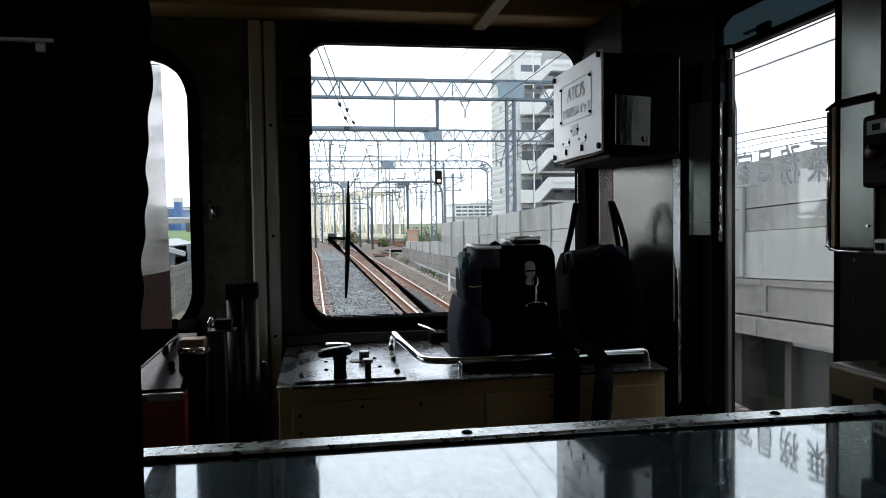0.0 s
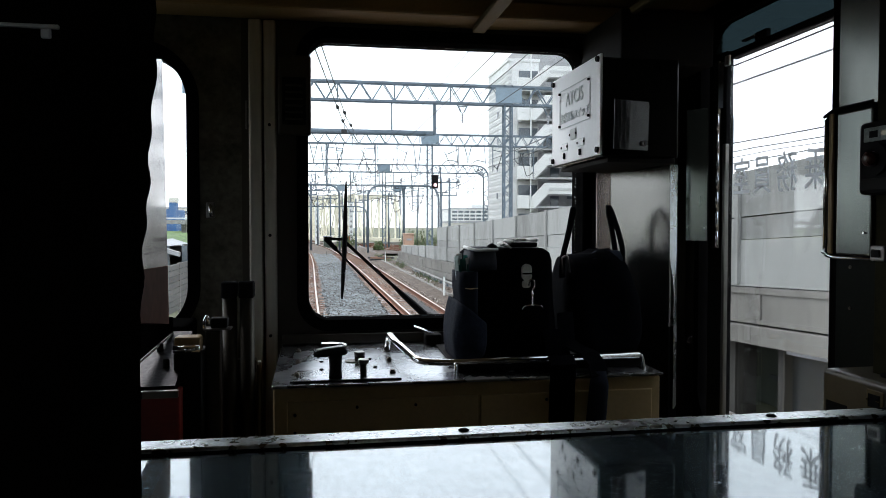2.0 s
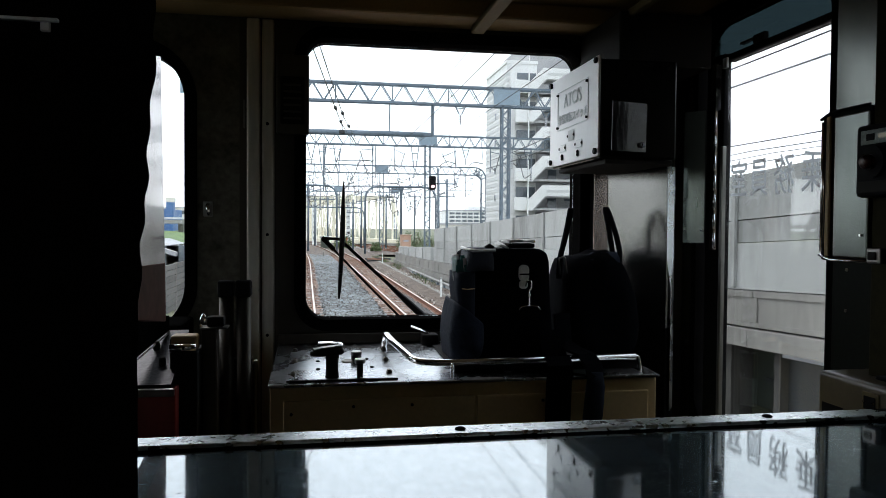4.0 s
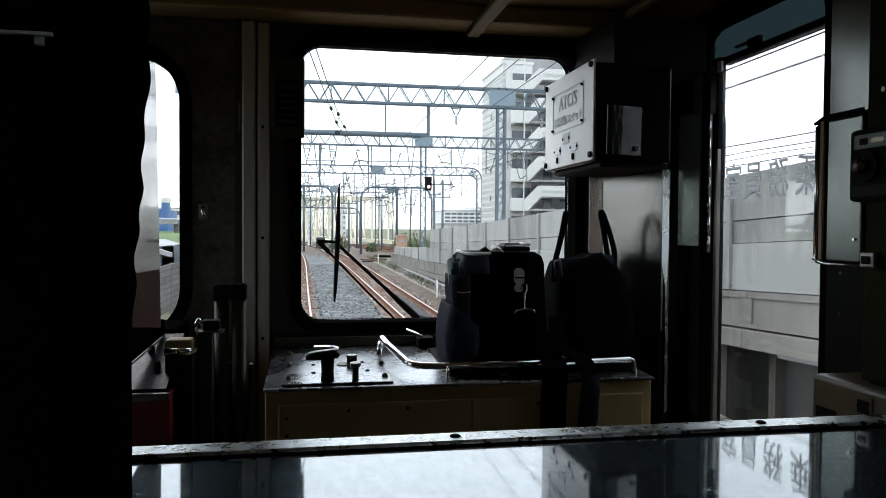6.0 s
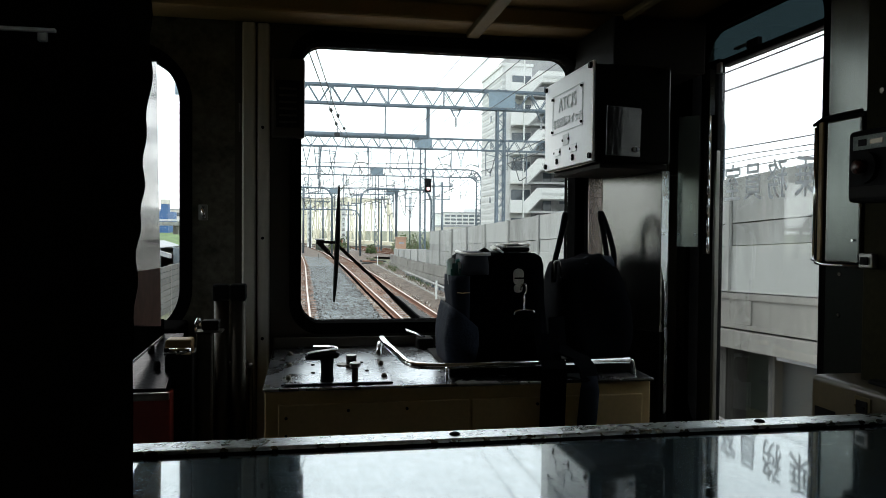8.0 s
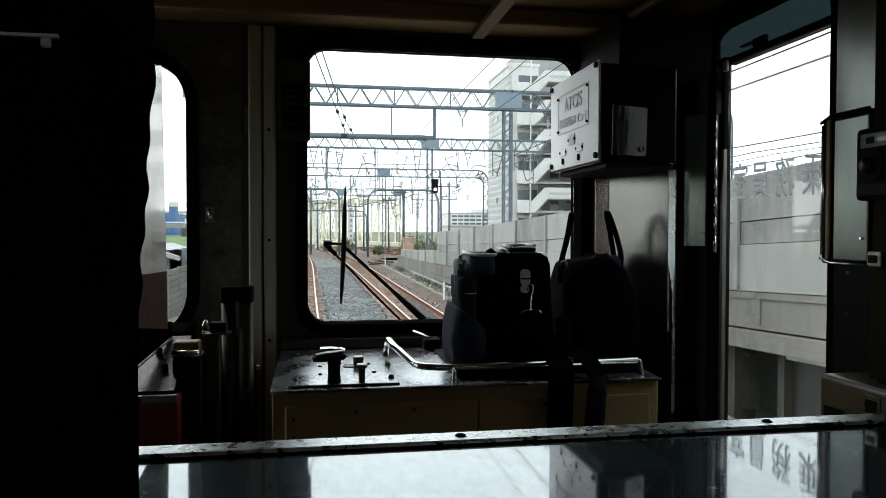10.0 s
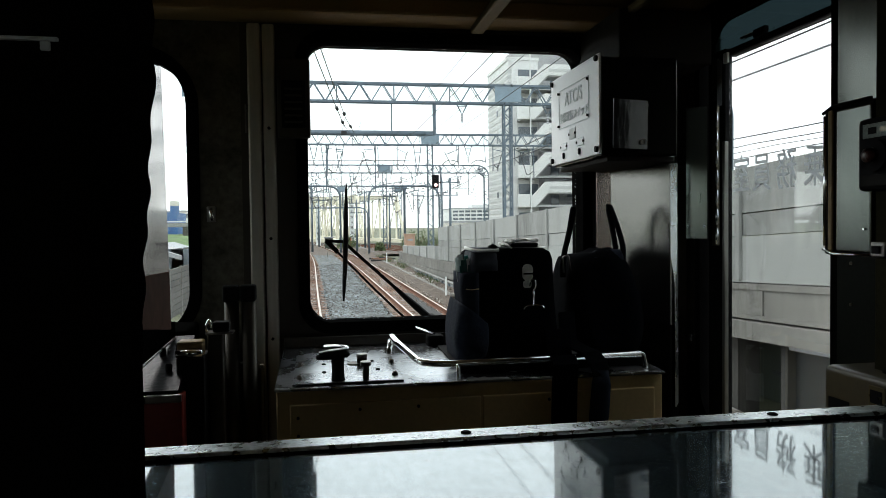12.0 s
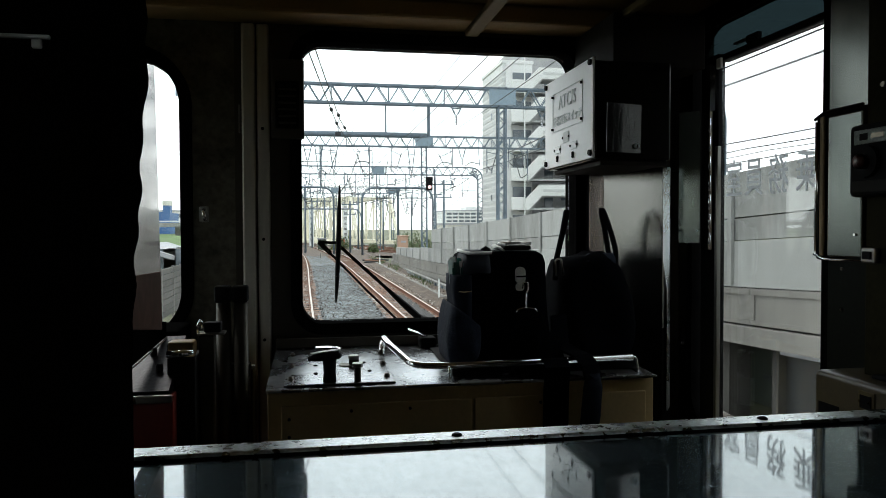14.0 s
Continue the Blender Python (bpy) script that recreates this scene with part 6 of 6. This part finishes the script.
part("corner_pier", boxed(AX + 0.3, AX + 0.85, AY - 0.12, AY - 0.002, AZ, TOP), M_FACADE, apt)
part("corner_pole", sweep(bmesh.new(), [(AX + 1.55, AY - 2.3, AZ), (AX + 1.55, AY - 2.3, TOP + 1.5)], 0.07, 8), M_FACADE, apt, "slim white downpipe")
part("stair_wall", boxed(AX + 9.2, AX + 9.5, AY - 2.2, AY + 2.99, AZ, TOP + 3.0), M_FACADE, apt)


def parapet(x0, x1, x2, x3, z0, z1, h, y0, y1):
    """A stair parapet: level, then rising with the flight, then level again."""
    bm = bmesh.new()
    pts = [(x0, z0), (x1, z0), (x2, z1), (x3, z1), (x3, z1 + h), (x2 - 0.3, z1 + h), (x1 - 0.3, z0 + h), (x0, z0 + h)]
    a, b = [[bm.verts.new((x, y, z)) for x, z in pts] for y in (y0, y1)]
    bm.faces.new(a[::-1]), bm.faces.new(b)
    for k in range(8):
        bm.faces.new((a[k], a[(k + 1) % 8], b[(k + 1) % 8], b[k]))
    return bm


for k in range(N):
    z = 16.1 - (k + 1) * FL + 1.2
    part("side_window", boxed(AX - 0.09, AX - 0.051, AY + 4.0, AY + 4.5, z + 0.9, z + 1.5), M_PANE, apt)
    part("landing", boxed(AX + 0.9, AX + 9.19, AY - 2.0, AY - 0.01, z - 0.2, z), M_STAIRGREY, apt)
    # dark plate standing for the shade inside the opening
    part("landing_opening", boxed(AX + 1.0, AX + 2.9, AY - 0.06, AY - 0.001, z + 0.1, z + 2.1), M_PANE, apt)
    part("landing_parapet", boxed(AX + 0.3, AX + 1.5, AY - 2.25, AY - 2.01, z - 0.25, z + 1.0, 0.06), M_FACADE, apt)
    part("stair_parapet", parapet(AX + 1.51, AX + 2.0, AX + 3.3, AX + 9.18, z - 0.2, z + 1.15, 1.05, AY - 2.25, AY - 2.05), M_FACADE, apt)
    part("stair_soffit", parapet(AX + 1.6, AX + 2.1, AX + 3.4, AX + 9.1, z - 0.32, z + 1.03, 0.1, AY - 2.04, AY - 0.3), M_STAIRGREY, apt)
    part("siding_course", boxed(AX + 3.4, AX + 9.1, AY - 2.29, AY - 2.251, z + 1.5, z + 1.75), M_BANDTILE, apt)
    part("flat_door", boxed(AX + 5.2, AX + 6.1, AY + 2.93, AY + 2.999, z + 0.05, z + 2.1), M_PANE, apt)
    part("flat_window", boxed(AX + 7.0, AX + 8.4, AY + 2.93, AY + 2.999, z + 0.9, z + 2.0), M_PANE, apt)
    for j in range(3):
        x = AX + 9.9 + j * 4.6
        part("balcony", boxed(x, x + 4.2, AY + 1.3, AY + 1.4, z - 0.1, z + 1.1), M_BALCONY, apt)
        part("balcony_floor", boxed(x, x + 4.3, AY + 1.41, AY + 2.99, z - 0.18, z), M_FACADE, apt)
        w = part("window", boxed(x + 0.6, x + 3.2, AY + 2.93, AY + 2.999, z + 0.2, z + 2.1), M_PANE, apt)
        part("window_frame", boxed(x + 1.86, x + 1.94, AY + 2.88, AY + 2.929, z + 0.2, z + 2.1), M_FACADE, w)

# far along the line: a long office block with ribbon windows, low houses
office = thing("office_building", "long white office block with rows of ribbon windows", "building", "far buildings")
part("wall", boxed(36.5, 52.0, 200, 214, ZG - 0.3, 6.3), M_FACADE, office)
part("roof", boxed(36.3, 52.2, 199.8, 214.2, 6.301, 6.6), M_ROOF, office)
part("roof_house", boxed(43.0, 49.0, 203, 210, 6.601, 7.6), M_FACADE, office)
for k in range(6):
    for j in range(9):
        part("window", boxed(36.9 + j * 1.7, 38.3 + j * 1.7, 199.9, 199.999, 0.2 + k * 1.02, 0.75 + k * 1.02), M_PANE, office)
for x, y, w, d, h, m, lab in ((27, 150, 8, 10, 3.6, M_HOUSE, "small pale building beyond the wall"), (-60, 260, 40, 20, 9, M_HOUSE, "low pale building far across the ground")):
    b = thing("far_building", lab, "building", "far buildings")
    part("wall", boxed(x, x + w, y, y + d, ZG - 0.3, ZG + h), m, b)
    part("roof", boxed(x - 0.2, x + w + 0.2, y - 0.2, y + d + 0.2, ZG + h + 0.001, ZG + h + 0.4), M_ROOF, b)
    for fx in range(int(w / 3)):
        for fz in range(int(h / 3)):
            part("window", boxed(x + 0.8 + fx * 3, x + 2.3 + fx * 3, y - 0.05, y - 0.002, ZG + 0.9 + fz * 3, ZG + 2.2 + fz * 3), M_PANE, b)


def bridge(x0, x1, y0, y1, zb, zt, label):
    br = thing("truss_bridge", label, "bridge", "truss bridges")
    n = int((y1 - y0) / 5.2)
    for x in (x0, x1):
        part("top_chord", boxed(x - 0.15, x + 0.15, y0 + 5, y1 - 5, zt - 0.3, zt), M_YELLOW, br)
        part("bottom_chord", boxed(x - 0.35, x + 0.35, y0, y1, zb - 0.6, zb), M_YELLOW, br)
        part("end_post", sweep(bmesh.new(), [(x, y0, zb - 0.4), (x, y0 + 5, zt - 0.3)], 0.28, 6), M_YELLOW, br)
        for i in range(n):
            y = y0 + 5 + i * (y1 - y0 - 10) / n
            part("upright", boxed(x - 0.13, x + 0.13, y - 0.13, y + 0.13, zb, zt - 0.301), M_YELLOW, br)
            part("diagonal", sweep(bmesh.new(), [(x, y, zb if i % 2 else zt - 0.3), (x, y + (y1 - y0 - 10) / n, zt - 0.3 if i % 2 else zb)], 0.10, 5), M_YELLOW, br)
    for i in range(n):
        y = y0 + 5 + i * (y1 - y0 - 10) / n
        part("cross_beam", boxed(x0 + 0.36, x1 - 0.36, y - 0.1, y + 0.1, zt - 0.5, zt - 0.2), M_YELLOW, br)
    for y in (y0 + 2, y1 - 2):
        part("bridge_pier", boxed(x0 - 0.6, x1 + 0.6, y - 1, y + 1, ZG - 0.3, zb - 0.601), M_CONCDARK, br)
    # the bridges swing away to the west with the line
    p = Vector(((x0 + x1) / 2, y0, 0))
    br.matrix_basis = Matrix.Translation(p) @ Matrix.Rotation(radians(12), 4, "Z") @ Matrix.Translation(-p)
    return br


bridge(-8.2, 4.5, 116, 226, -0.5, 6.7, "cream-yellow steel truss railway bridge")
bridge(7.4, 14.2, 118, 218, -0.5, 6.9, "cream-yellow steel truss railway bridge")

for x, y in ((0.12, 113.5), (5.3, 115.0)):
    board = thing("name_board", "tall white board with black characters at the bridge end", "sign", "bridge name boards")
    part("panel", boxed(x - 0.34, x + 0.34, y, y + 0.15, ZG - 0.3, 5.2), M_PAPERW, board)
    for k, c in enumerate("荒川放水路橋梁"):
        lettering("board_lettering", c, 0.46, Matrix(((1, 0, 0, x), (0, 0, -1, y - 0.03), (0, 1, 0, 4.7 - 0.82 * k), (0, 0, 0, 1))), M_BLACK, board)

hut = thing("trackside_cabinet", "small orange trackside cabinet", "cabinet", "trackside cabinets")
part("case", boxed(3.6, 4.6, 102, 103, ZG - 0.15, ZG + 1.5, 0.04), M_ORANGE, hut)
part("roof", boxed(3.5, 4.7, 101.9, 103.1, ZG + 1.501, ZG + 1.62), M_ROOF, hut)
part("door", boxed(3.8, 4.4, 101.95, 101.999, ZG + 0.1, ZG + 1.35), M_BLACK, hut)
tan = thing("trackside_cabinet", "tall salmon-coloured relay cabinet beside the low wall", "cabinet", "trackside cabinets")
part("case", boxed(6.25, 6.95, 53.0, 53.8, ZG - 0.15, 0.85, 0.03), M_SALMON, tan)
part("roof", boxed(6.2, 7.0, 52.95, 53.85, 0.851, 0.93, 0.02), M_SALMON, tan)
part("vent", boxed(6.42, 6.78, 52.98, 52.999, 0.42, 0.56), M_ROOF, tan)
dark_hut = thing("trackside_cabinet", "low dark green cabinet between the tracks", "cabinet", "trackside cabinets")
part("case", boxed(0.9, 2.0, 96, 97, ZG - 0.15, ZG + 1.5, 0.04), M_HUTGREEN, dark_hut)
part("lid", boxed(0.8, 2.1, 95.9, 97.1, ZG + 1.501, ZG + 1.65), M_ROOF, dark_hut)


def shrub(x, y, r, seed):
    s = thing("shrub", "dark green shrub beside the tracks", "shrub", "shrubs")
    q = random.Random(seed)
    bm = bmesh.new()
    for k in range(5):
        a = q.random() * 6.28
        sweep(bm, [(x, y, ZG - 0.15), (x + 0.3 * r * math.cos(a), y + 0.3 * r * math.sin(a), ZG + 0.4 * r), (x + 0.7 * r * math.cos(a), y + 0.7 * r * math.sin(a), ZG + r)], [0.05, 0.04, 0.015], 5)
    part("stems", bm, M_BARK, s)
    bm = bmesh.new()
    for k in range(420):
        a, b, c = q.random() * 6.28, q.random(), q.random() ** 0.4
        p = Vector((x + r * c * math.cos(a) * (1 - 0.4 * b), y + r * c * math.sin(a) * (1 - 0.4 * b), ZG + 0.2 + 1.3 * r * b * (0.8 + 0.3 * math.sin(3 * a))))
        u = Vector((q.gauss(0, 1), q.gauss(0, 1), q.gauss(0, 1))).normalized() * 0.11
        w = u.orthogonal().normalized() * 0.07
        bm.faces.new([bm.verts.new(p + d) for d in (u, w, -u, -w)])
    part("crown", bm, M_LEAF, s)


for x, y, r, seed in ((11.4, 92, 1.5, 3), (12.6, 94, 1.7, 4), (13.8, 92, 1.6, 5), (14.6, 88, 1.5, 9), (3.2, 94, 1.0, 6), (4.4, 99, 1.2, 7), (7.0, 84, 0.7, 8)):
    shrub(x, y, r, seed)

# ---- left of the line: fence, houses, a blue plant ----
lf = thing("boundary_fence", "grey slatted boundary fence along the line", "fence", kind="structure")
for i in range(34):
    y = 4 + i * 2.0
    part("post", boxed(-4.62, -4.54, y - 0.05, y + 0.05, ZG - 0.2, 0.20), M_CONCDARK, lf)
    for k in range(8):
        part("board", boxed(-4.60, -4.55, y + 0.055, y + 1.945, ZG + 0.02 + k * 0.195, ZG + 0.19 + k * 0.195), M_FENCE, lf)


def house(x, y, w, d, h, wall, lab):
    hs = thing("house", lab, "house", "houses along the line")
    part("wall", boxed(x, x + w, y, y + d, ZG - 0.2, ZG + h), wall, hs)
    bm = bmesh.new()
    pr = [(x - 0.4, ZG + h), (x + w / 2, ZG + h + w * 0.22), (x + w + 0.4, ZG + h), (x + w + 0.4, ZG + h + 0.15), (x + w / 2, ZG + h + 0.18 + w * 0.22), (x - 0.4, ZG + h + 0.15)]
    a = [bm.verts.new((px, y - 0.4, pz)) for px, pz in pr]
    b = [bm.verts.new((px, y + d + 0.4, pz)) for px, pz in pr]
    bm.faces.new(a[::-1]), bm.faces.new(b)
    for k in range(6):
        bm.faces.new((a[k], a[(k + 1) % 6], b[(k + 1) % 6], b[k]))
    part("roof", bm, M_ROOF, hs)
    for k in range(3):
        for f in range(max(1, int(h / 2.8))):
            part("window", boxed(x + w + 0.002, x + w + 0.05, y + 0.8 + k * d / 3, y + 2.0 + k * d / 3, ZG + 0.9 + f * 2.8, ZG + 2.1 + f * 2.8), M_PANE, hs)
            part("window", boxed(x + 0.6 + k * w / 3, x + 1.6 + k * w / 3, y - 0.05, y - 0.002, ZG + 0.9 + f * 2.8, ZG + 2.1 + f * 2.8), M_PANE, hs)
    return hs


house(-7.0, 28, 1.75, 5, 1.72, M_CONCDARK, "low shed with a pale pitched roof beyond the fence")
house(-20, 58, 5, 9, 2.2, M_HOUSE, "pale house with a grey pitched roof")
plant = thing("blue_plant", "blue clad industrial plant with a pale tower", "building")
part("hall", boxed(-25, -18.48, 100, 110, ZG - 0.2, 3.7), M_BLUE, plant)
part("tower", boxed(-18.47, -17.6, 98.5, 100, ZG - 0.2, 4.5), M_BLUE, plant)
part("tower_top", boxed(-18.5, -17.55, 98.4, 100.1, 4.501, 5.1), M_HOUSE, plant)
for k in range(4):
    part("rib", boxed(-22.8 + k * 1.1, -22.6 + k * 1.1, 99.9, 99.999, ZG, 3.6), M_PANE, plant)
road = thing("elevated_road", "pale elevated road deck on piers", "road bridge", kind="structure")
part("deck", boxed(-60, -13.1, 80, 86, 1.72, 2.12), M_CONCRETE, road)
part("guard_rail", boxed(-60, -13.1, 79.9, 79.999, 2.2, 2.35), M_PALESTRIP, road)
for x in (-50, -38, -26, -13.9):
    part("road_pier", boxed(x - 0.25, x + 0.25, 82, 84, ZG - 0.2, 1.719), M_CONCDARK, road)
bm = bmesh.new()
rows = [[bm.verts.new((x, y, z + 0.12 * noise.noise(Vector((x * 0.6, y * 0.3, 1))))) for x, z in ((-60, 1.2), (-30, 1.1), (-11, 0.7), (-7.5, -0.3), (-5.2, ZG + 0.02))] for y in range(36, 190, 3)]
for q, t in zip(rows, rows[1:]):
    for k in range(4):
        bm.faces.new((q[k], q[k + 1], t[k + 1], t[k]))
tagged(part("grass_bank", bm, M_GRASS), "green grass bank beside the line", "ground", kind="structure")

# =============== smaller things along the line ===============
def line_pole(x, y, h, arms, label="slim blue-grey pole with cross-arms and insulators"):
    p = thing("line_pole", label, "pole", "line poles")
    part("shaft", sweep(bmesh.new(), [(x, y, ZG - 0.2), (x, y, h)], [0.13, 0.09], 10), M_MAST, p, smooth=True)
    for z, w in arms:
        part("cross_arm", boxed(x - w, x + w, y - 0.05, y + 0.05, z - 0.05, z + 0.05), M_MAST, p)
        for sx in (-0.85 * w, 0.85 * w):
            part("insulator", lathe(bmesh.new(), x + sx, y, [(0.03, z + 0.05), (0.09, z + 0.1), (0.04, z + 0.17), (0.09, z + 0.23), (0.03, z + 0.32)], 8), M_INSUL, p)


for x, y, h in ((4.4, 84, 4.6), (6.2, 98, 6.4), (1.9, 101, 5.6), (-0.6, 86, 6.6), (9.6, 99, 6.0), (13.2, 78, 6.6), (14.4, 106, 6.4), (0.2, 108, 5.8), (11.2, 62, 5.6)):
    line_pole(x, y, h, ((h - 0.4, 0.9), (h - 1.5, 0.7)))


def top_fittings(y, x0, x1, z, n):
    """Lightning rods standing on a gantry's upper chord."""
    g = thing("gantry_fittings", "thin rods standing on the gantry", "fittings", "gantry fittings")
    for k in range(n):
        x = x0 + (x1 - x0) * (k + 0.5) / n
        part("rod", sweep(bmesh.new(), [(x, y, z + 0.04), (x, y, z + 0.75)], 0.016, 5), M_WIRE, g)


top_fittings(90, -6.5, 10.0, 9.05, 4)


def pull_off(x, y, z, w, lean):
    """A registration arm held off a hanging bracket, with its insulators."""
    g = thing("registration_arm", "thin steel registration arm with insulators", "arm", "registration arms")
    part("hanger", sweep(bmesh.new(), [(x, y, z), (x + lean, y, z - 1.5)], 0.03, 6), M_MAST, g)
    part("arm", sweep(bmesh.new(), arc([(x + lean, y, z - 1.35), (x + lean - w * 0.6, y, z - 1.15), (x + lean - w, y, z - 1.55)], 0.3), 0.036, 6), M_WIRE, g, smooth=True)
    part("insulator", sweep(bmesh.new(), [(x + lean - 0.08 - 0.07 * k, y, z - 1.33 + 0.024 * k) for k in range(5)], [0.03, 0.07, 0.035, 0.07, 0.03], 8), M_INSUL, g)


for x, y, z in ((4.7, 61, 8.2), (11.6, 61, 8.2), (14.0, 61, 8.2), (4.4, 90, 8.05), (10.2, 90, 8.05), (12.6, 90, 8.05), (0.2, 90, 8.05), (7.9, 75, 5.5), (6.6, 75, 5.5), (0.0, 80, 5.8), (2.8, 124, 7.4), (6.0, 124, 7.4)):
    pull_off(x, y, z, 1.3, 0.12)

# cross-span wires between the masts
for y, z, x0, x1 in ((61, 7.0, -8.9, 9.3), (90, 6.6, -12.5, 8.1), (90, 6.2, 8.2, 20.5), (75, 4.6, 5.2, 12.3), (80, 4.8, -6.9, 2.4)):
    wire([(x0, y, z), (x1, y, z)], 0.028, 0.1, "thin cross-span wire between the masts")

# insulator strings, brackets and short jumper wires under the far gantries
cl = random.Random(21)
for y, z, x0, x1, n in ((61, 8.2, 0.0, 9.0, 3), (61, 8.2, 11.0, 20.0, 4), (90, 8.0, -1.0, 20.0, 9), (75, 5.5, 6.8, 11.0, 4), (80, 5.8, -2.0, 1.0, 3), (124, 7.3, -4.0, 13.5, 9)):
    for k in range(n):
        x = x0 + (x1 - x0) * (k + 0.2 + 0.6 * cl.random()) / n
        drop = 0.9 + 1.5 * cl.random()
        g = thing("insulator_string", "hanging insulator string with a bracket and jumper wire", "insulator", "insulator strings")
        part("hanger", sweep(bmesh.new(), [(x, y, z + 0.1), (x, y, z - drop)], 0.04, 6), M_MAST, g)
        insulator(g, x, y, z - drop - 0.001, 0.6, 0.1)
        s = cl.choice((-1, 1)) * (0.8 + 0.9 * cl.random())
        part("bracket", sweep(bmesh.new(), [(x, y, z - 0.3), (x + s, y, z - 0.3 - 0.5 * cl.random())], 0.03, 6), M_MAST, g)
        part("jumper", sweep(bmesh.new(), arc([(x, y, z - drop), (x + 0.5 * s, y, z - drop - 0.45), (x + s, y, z - 0.5)], 0.3), 0.036, 5), M_WIRE, g)
for k in range(20):
    y0, y1 = cl.choice(((61, 90), (61, 90), (75, 104), (90, 124)))
    xa = cl.uniform(-3, 16)
    wire([(xa, y0, cl.uniform(5.0, 8.0)), (xa + cl.uniform(-3, 3), y1, cl.uniform(4.6, 7.4))], 0.030, 0.3, "dark jumper wire slanting between the gantries")


def marker(x, y, h, m, label):
    k = thing("track_marker", label, "marker", "track markers")
    part("post", boxed(x - 0.035, x + 0.035, y - 0.035, y + 0.035, ZG - 0.1, ZG + h, 0.01, 1), m, k)
    part("cap", boxed(x - 0.045, x + 0.045, y - 0.045, y + 0.045, ZG + h + 0.001, ZG + h + 0.05, 0.01, 1), M_CONCRETE, k)


marker(4.84, 27.9, 0.85, M_PAPERW, "short white marker post beside the track")
marker(5.04, 54.7, 0.9, M_PAPERW, "short white marker post beside the track")
marker(0.9, 70, 0.5, M_CONCDARK, "short grey concrete marker between the tracks")
# junk on the bank: lids, planks, a junction box
junk = thing("stacked_lids", "loose stack of grey concrete trough lids on the bank", "lids")
for k in range(7):
    cx, cy = 4.95 + rng.uniform(-0.25, 0.3), 24.5 + rng.uniform(-2.0, 3.5)
    bm = boxed(-0.2, 0.2, -0.45, 0.45, 0, 0.09, 0.012, 1)
    o = part("lid", bm, M_CONCDARK, junk)
    o.location = (cx, cy, ZG + 0.16 + 0.35 * max(0, cx - 4.75))
    o.rotation_euler = (rng.uniform(-0.1, 0.1), 0.3, rng.uniform(-0.9, 0.9))
# drift of weeds at the foot of the wall
verts, faces = [], []
for k in range(1500):
    y = 15 + 55 * rng.random()
    x = 5.35 + 0.5 * rng.random() ** 2 - 0.3 * rng.random()
    z = ZG + 0.5 * rise(y) * min(1.0, max(0.0, (x - 4.75) / 0.7))
    if noise.noise(Vector((x, y * 0.22, 2))) < 0.12:
        continue
    h, a = 0.1 + 0.22 * rng.random(), rng.random() * 6.28
    b = len(verts)
    if y < 30 and rng.random() < 0.6:
        continue
    verts += [(x, y, z - 0.03), (x + 0.03 * math.cos(a), y + 0.03 * math.sin(a), z - 0.03), (x + 0.12 * math.cos(a + 1), y + 0.12 * math.sin(a + 1), z + h)]
    faces.append((b, b + 1, b + 2))
me = bpy.data.meshes.new("trackside_weeds")
me.from_pydata(verts, [], faces)
me.materials.append(M_LEAF)
tagged(new("trackside_weeds", me), "tufts of green weeds at the foot of the wall", "weeds", kind="stuff")

# a few fixings inside the cab
fix = thing("panel_screws", "small steel screws along the stainless side panels", "screws")
for z in (1.30, 1.20, 1.75, 1.88):
    part("screw", sweep(bmesh.new(), [(XR - 0.003, 1.60, z), (XR + 0.001, 1.60, z)], 0.004, 10), M_DARKSTEEL, fix)
slots = thing("speaker_slots", "rows of dark slots in the wall speaker cover", "slots")
for k in range(6):
    part("slot", boxed(-0.095, -0.04, 2.3865, 2.3878, 1.735 + k * 0.021, 1.741 + k * 0.021), M_PAINT, slots)
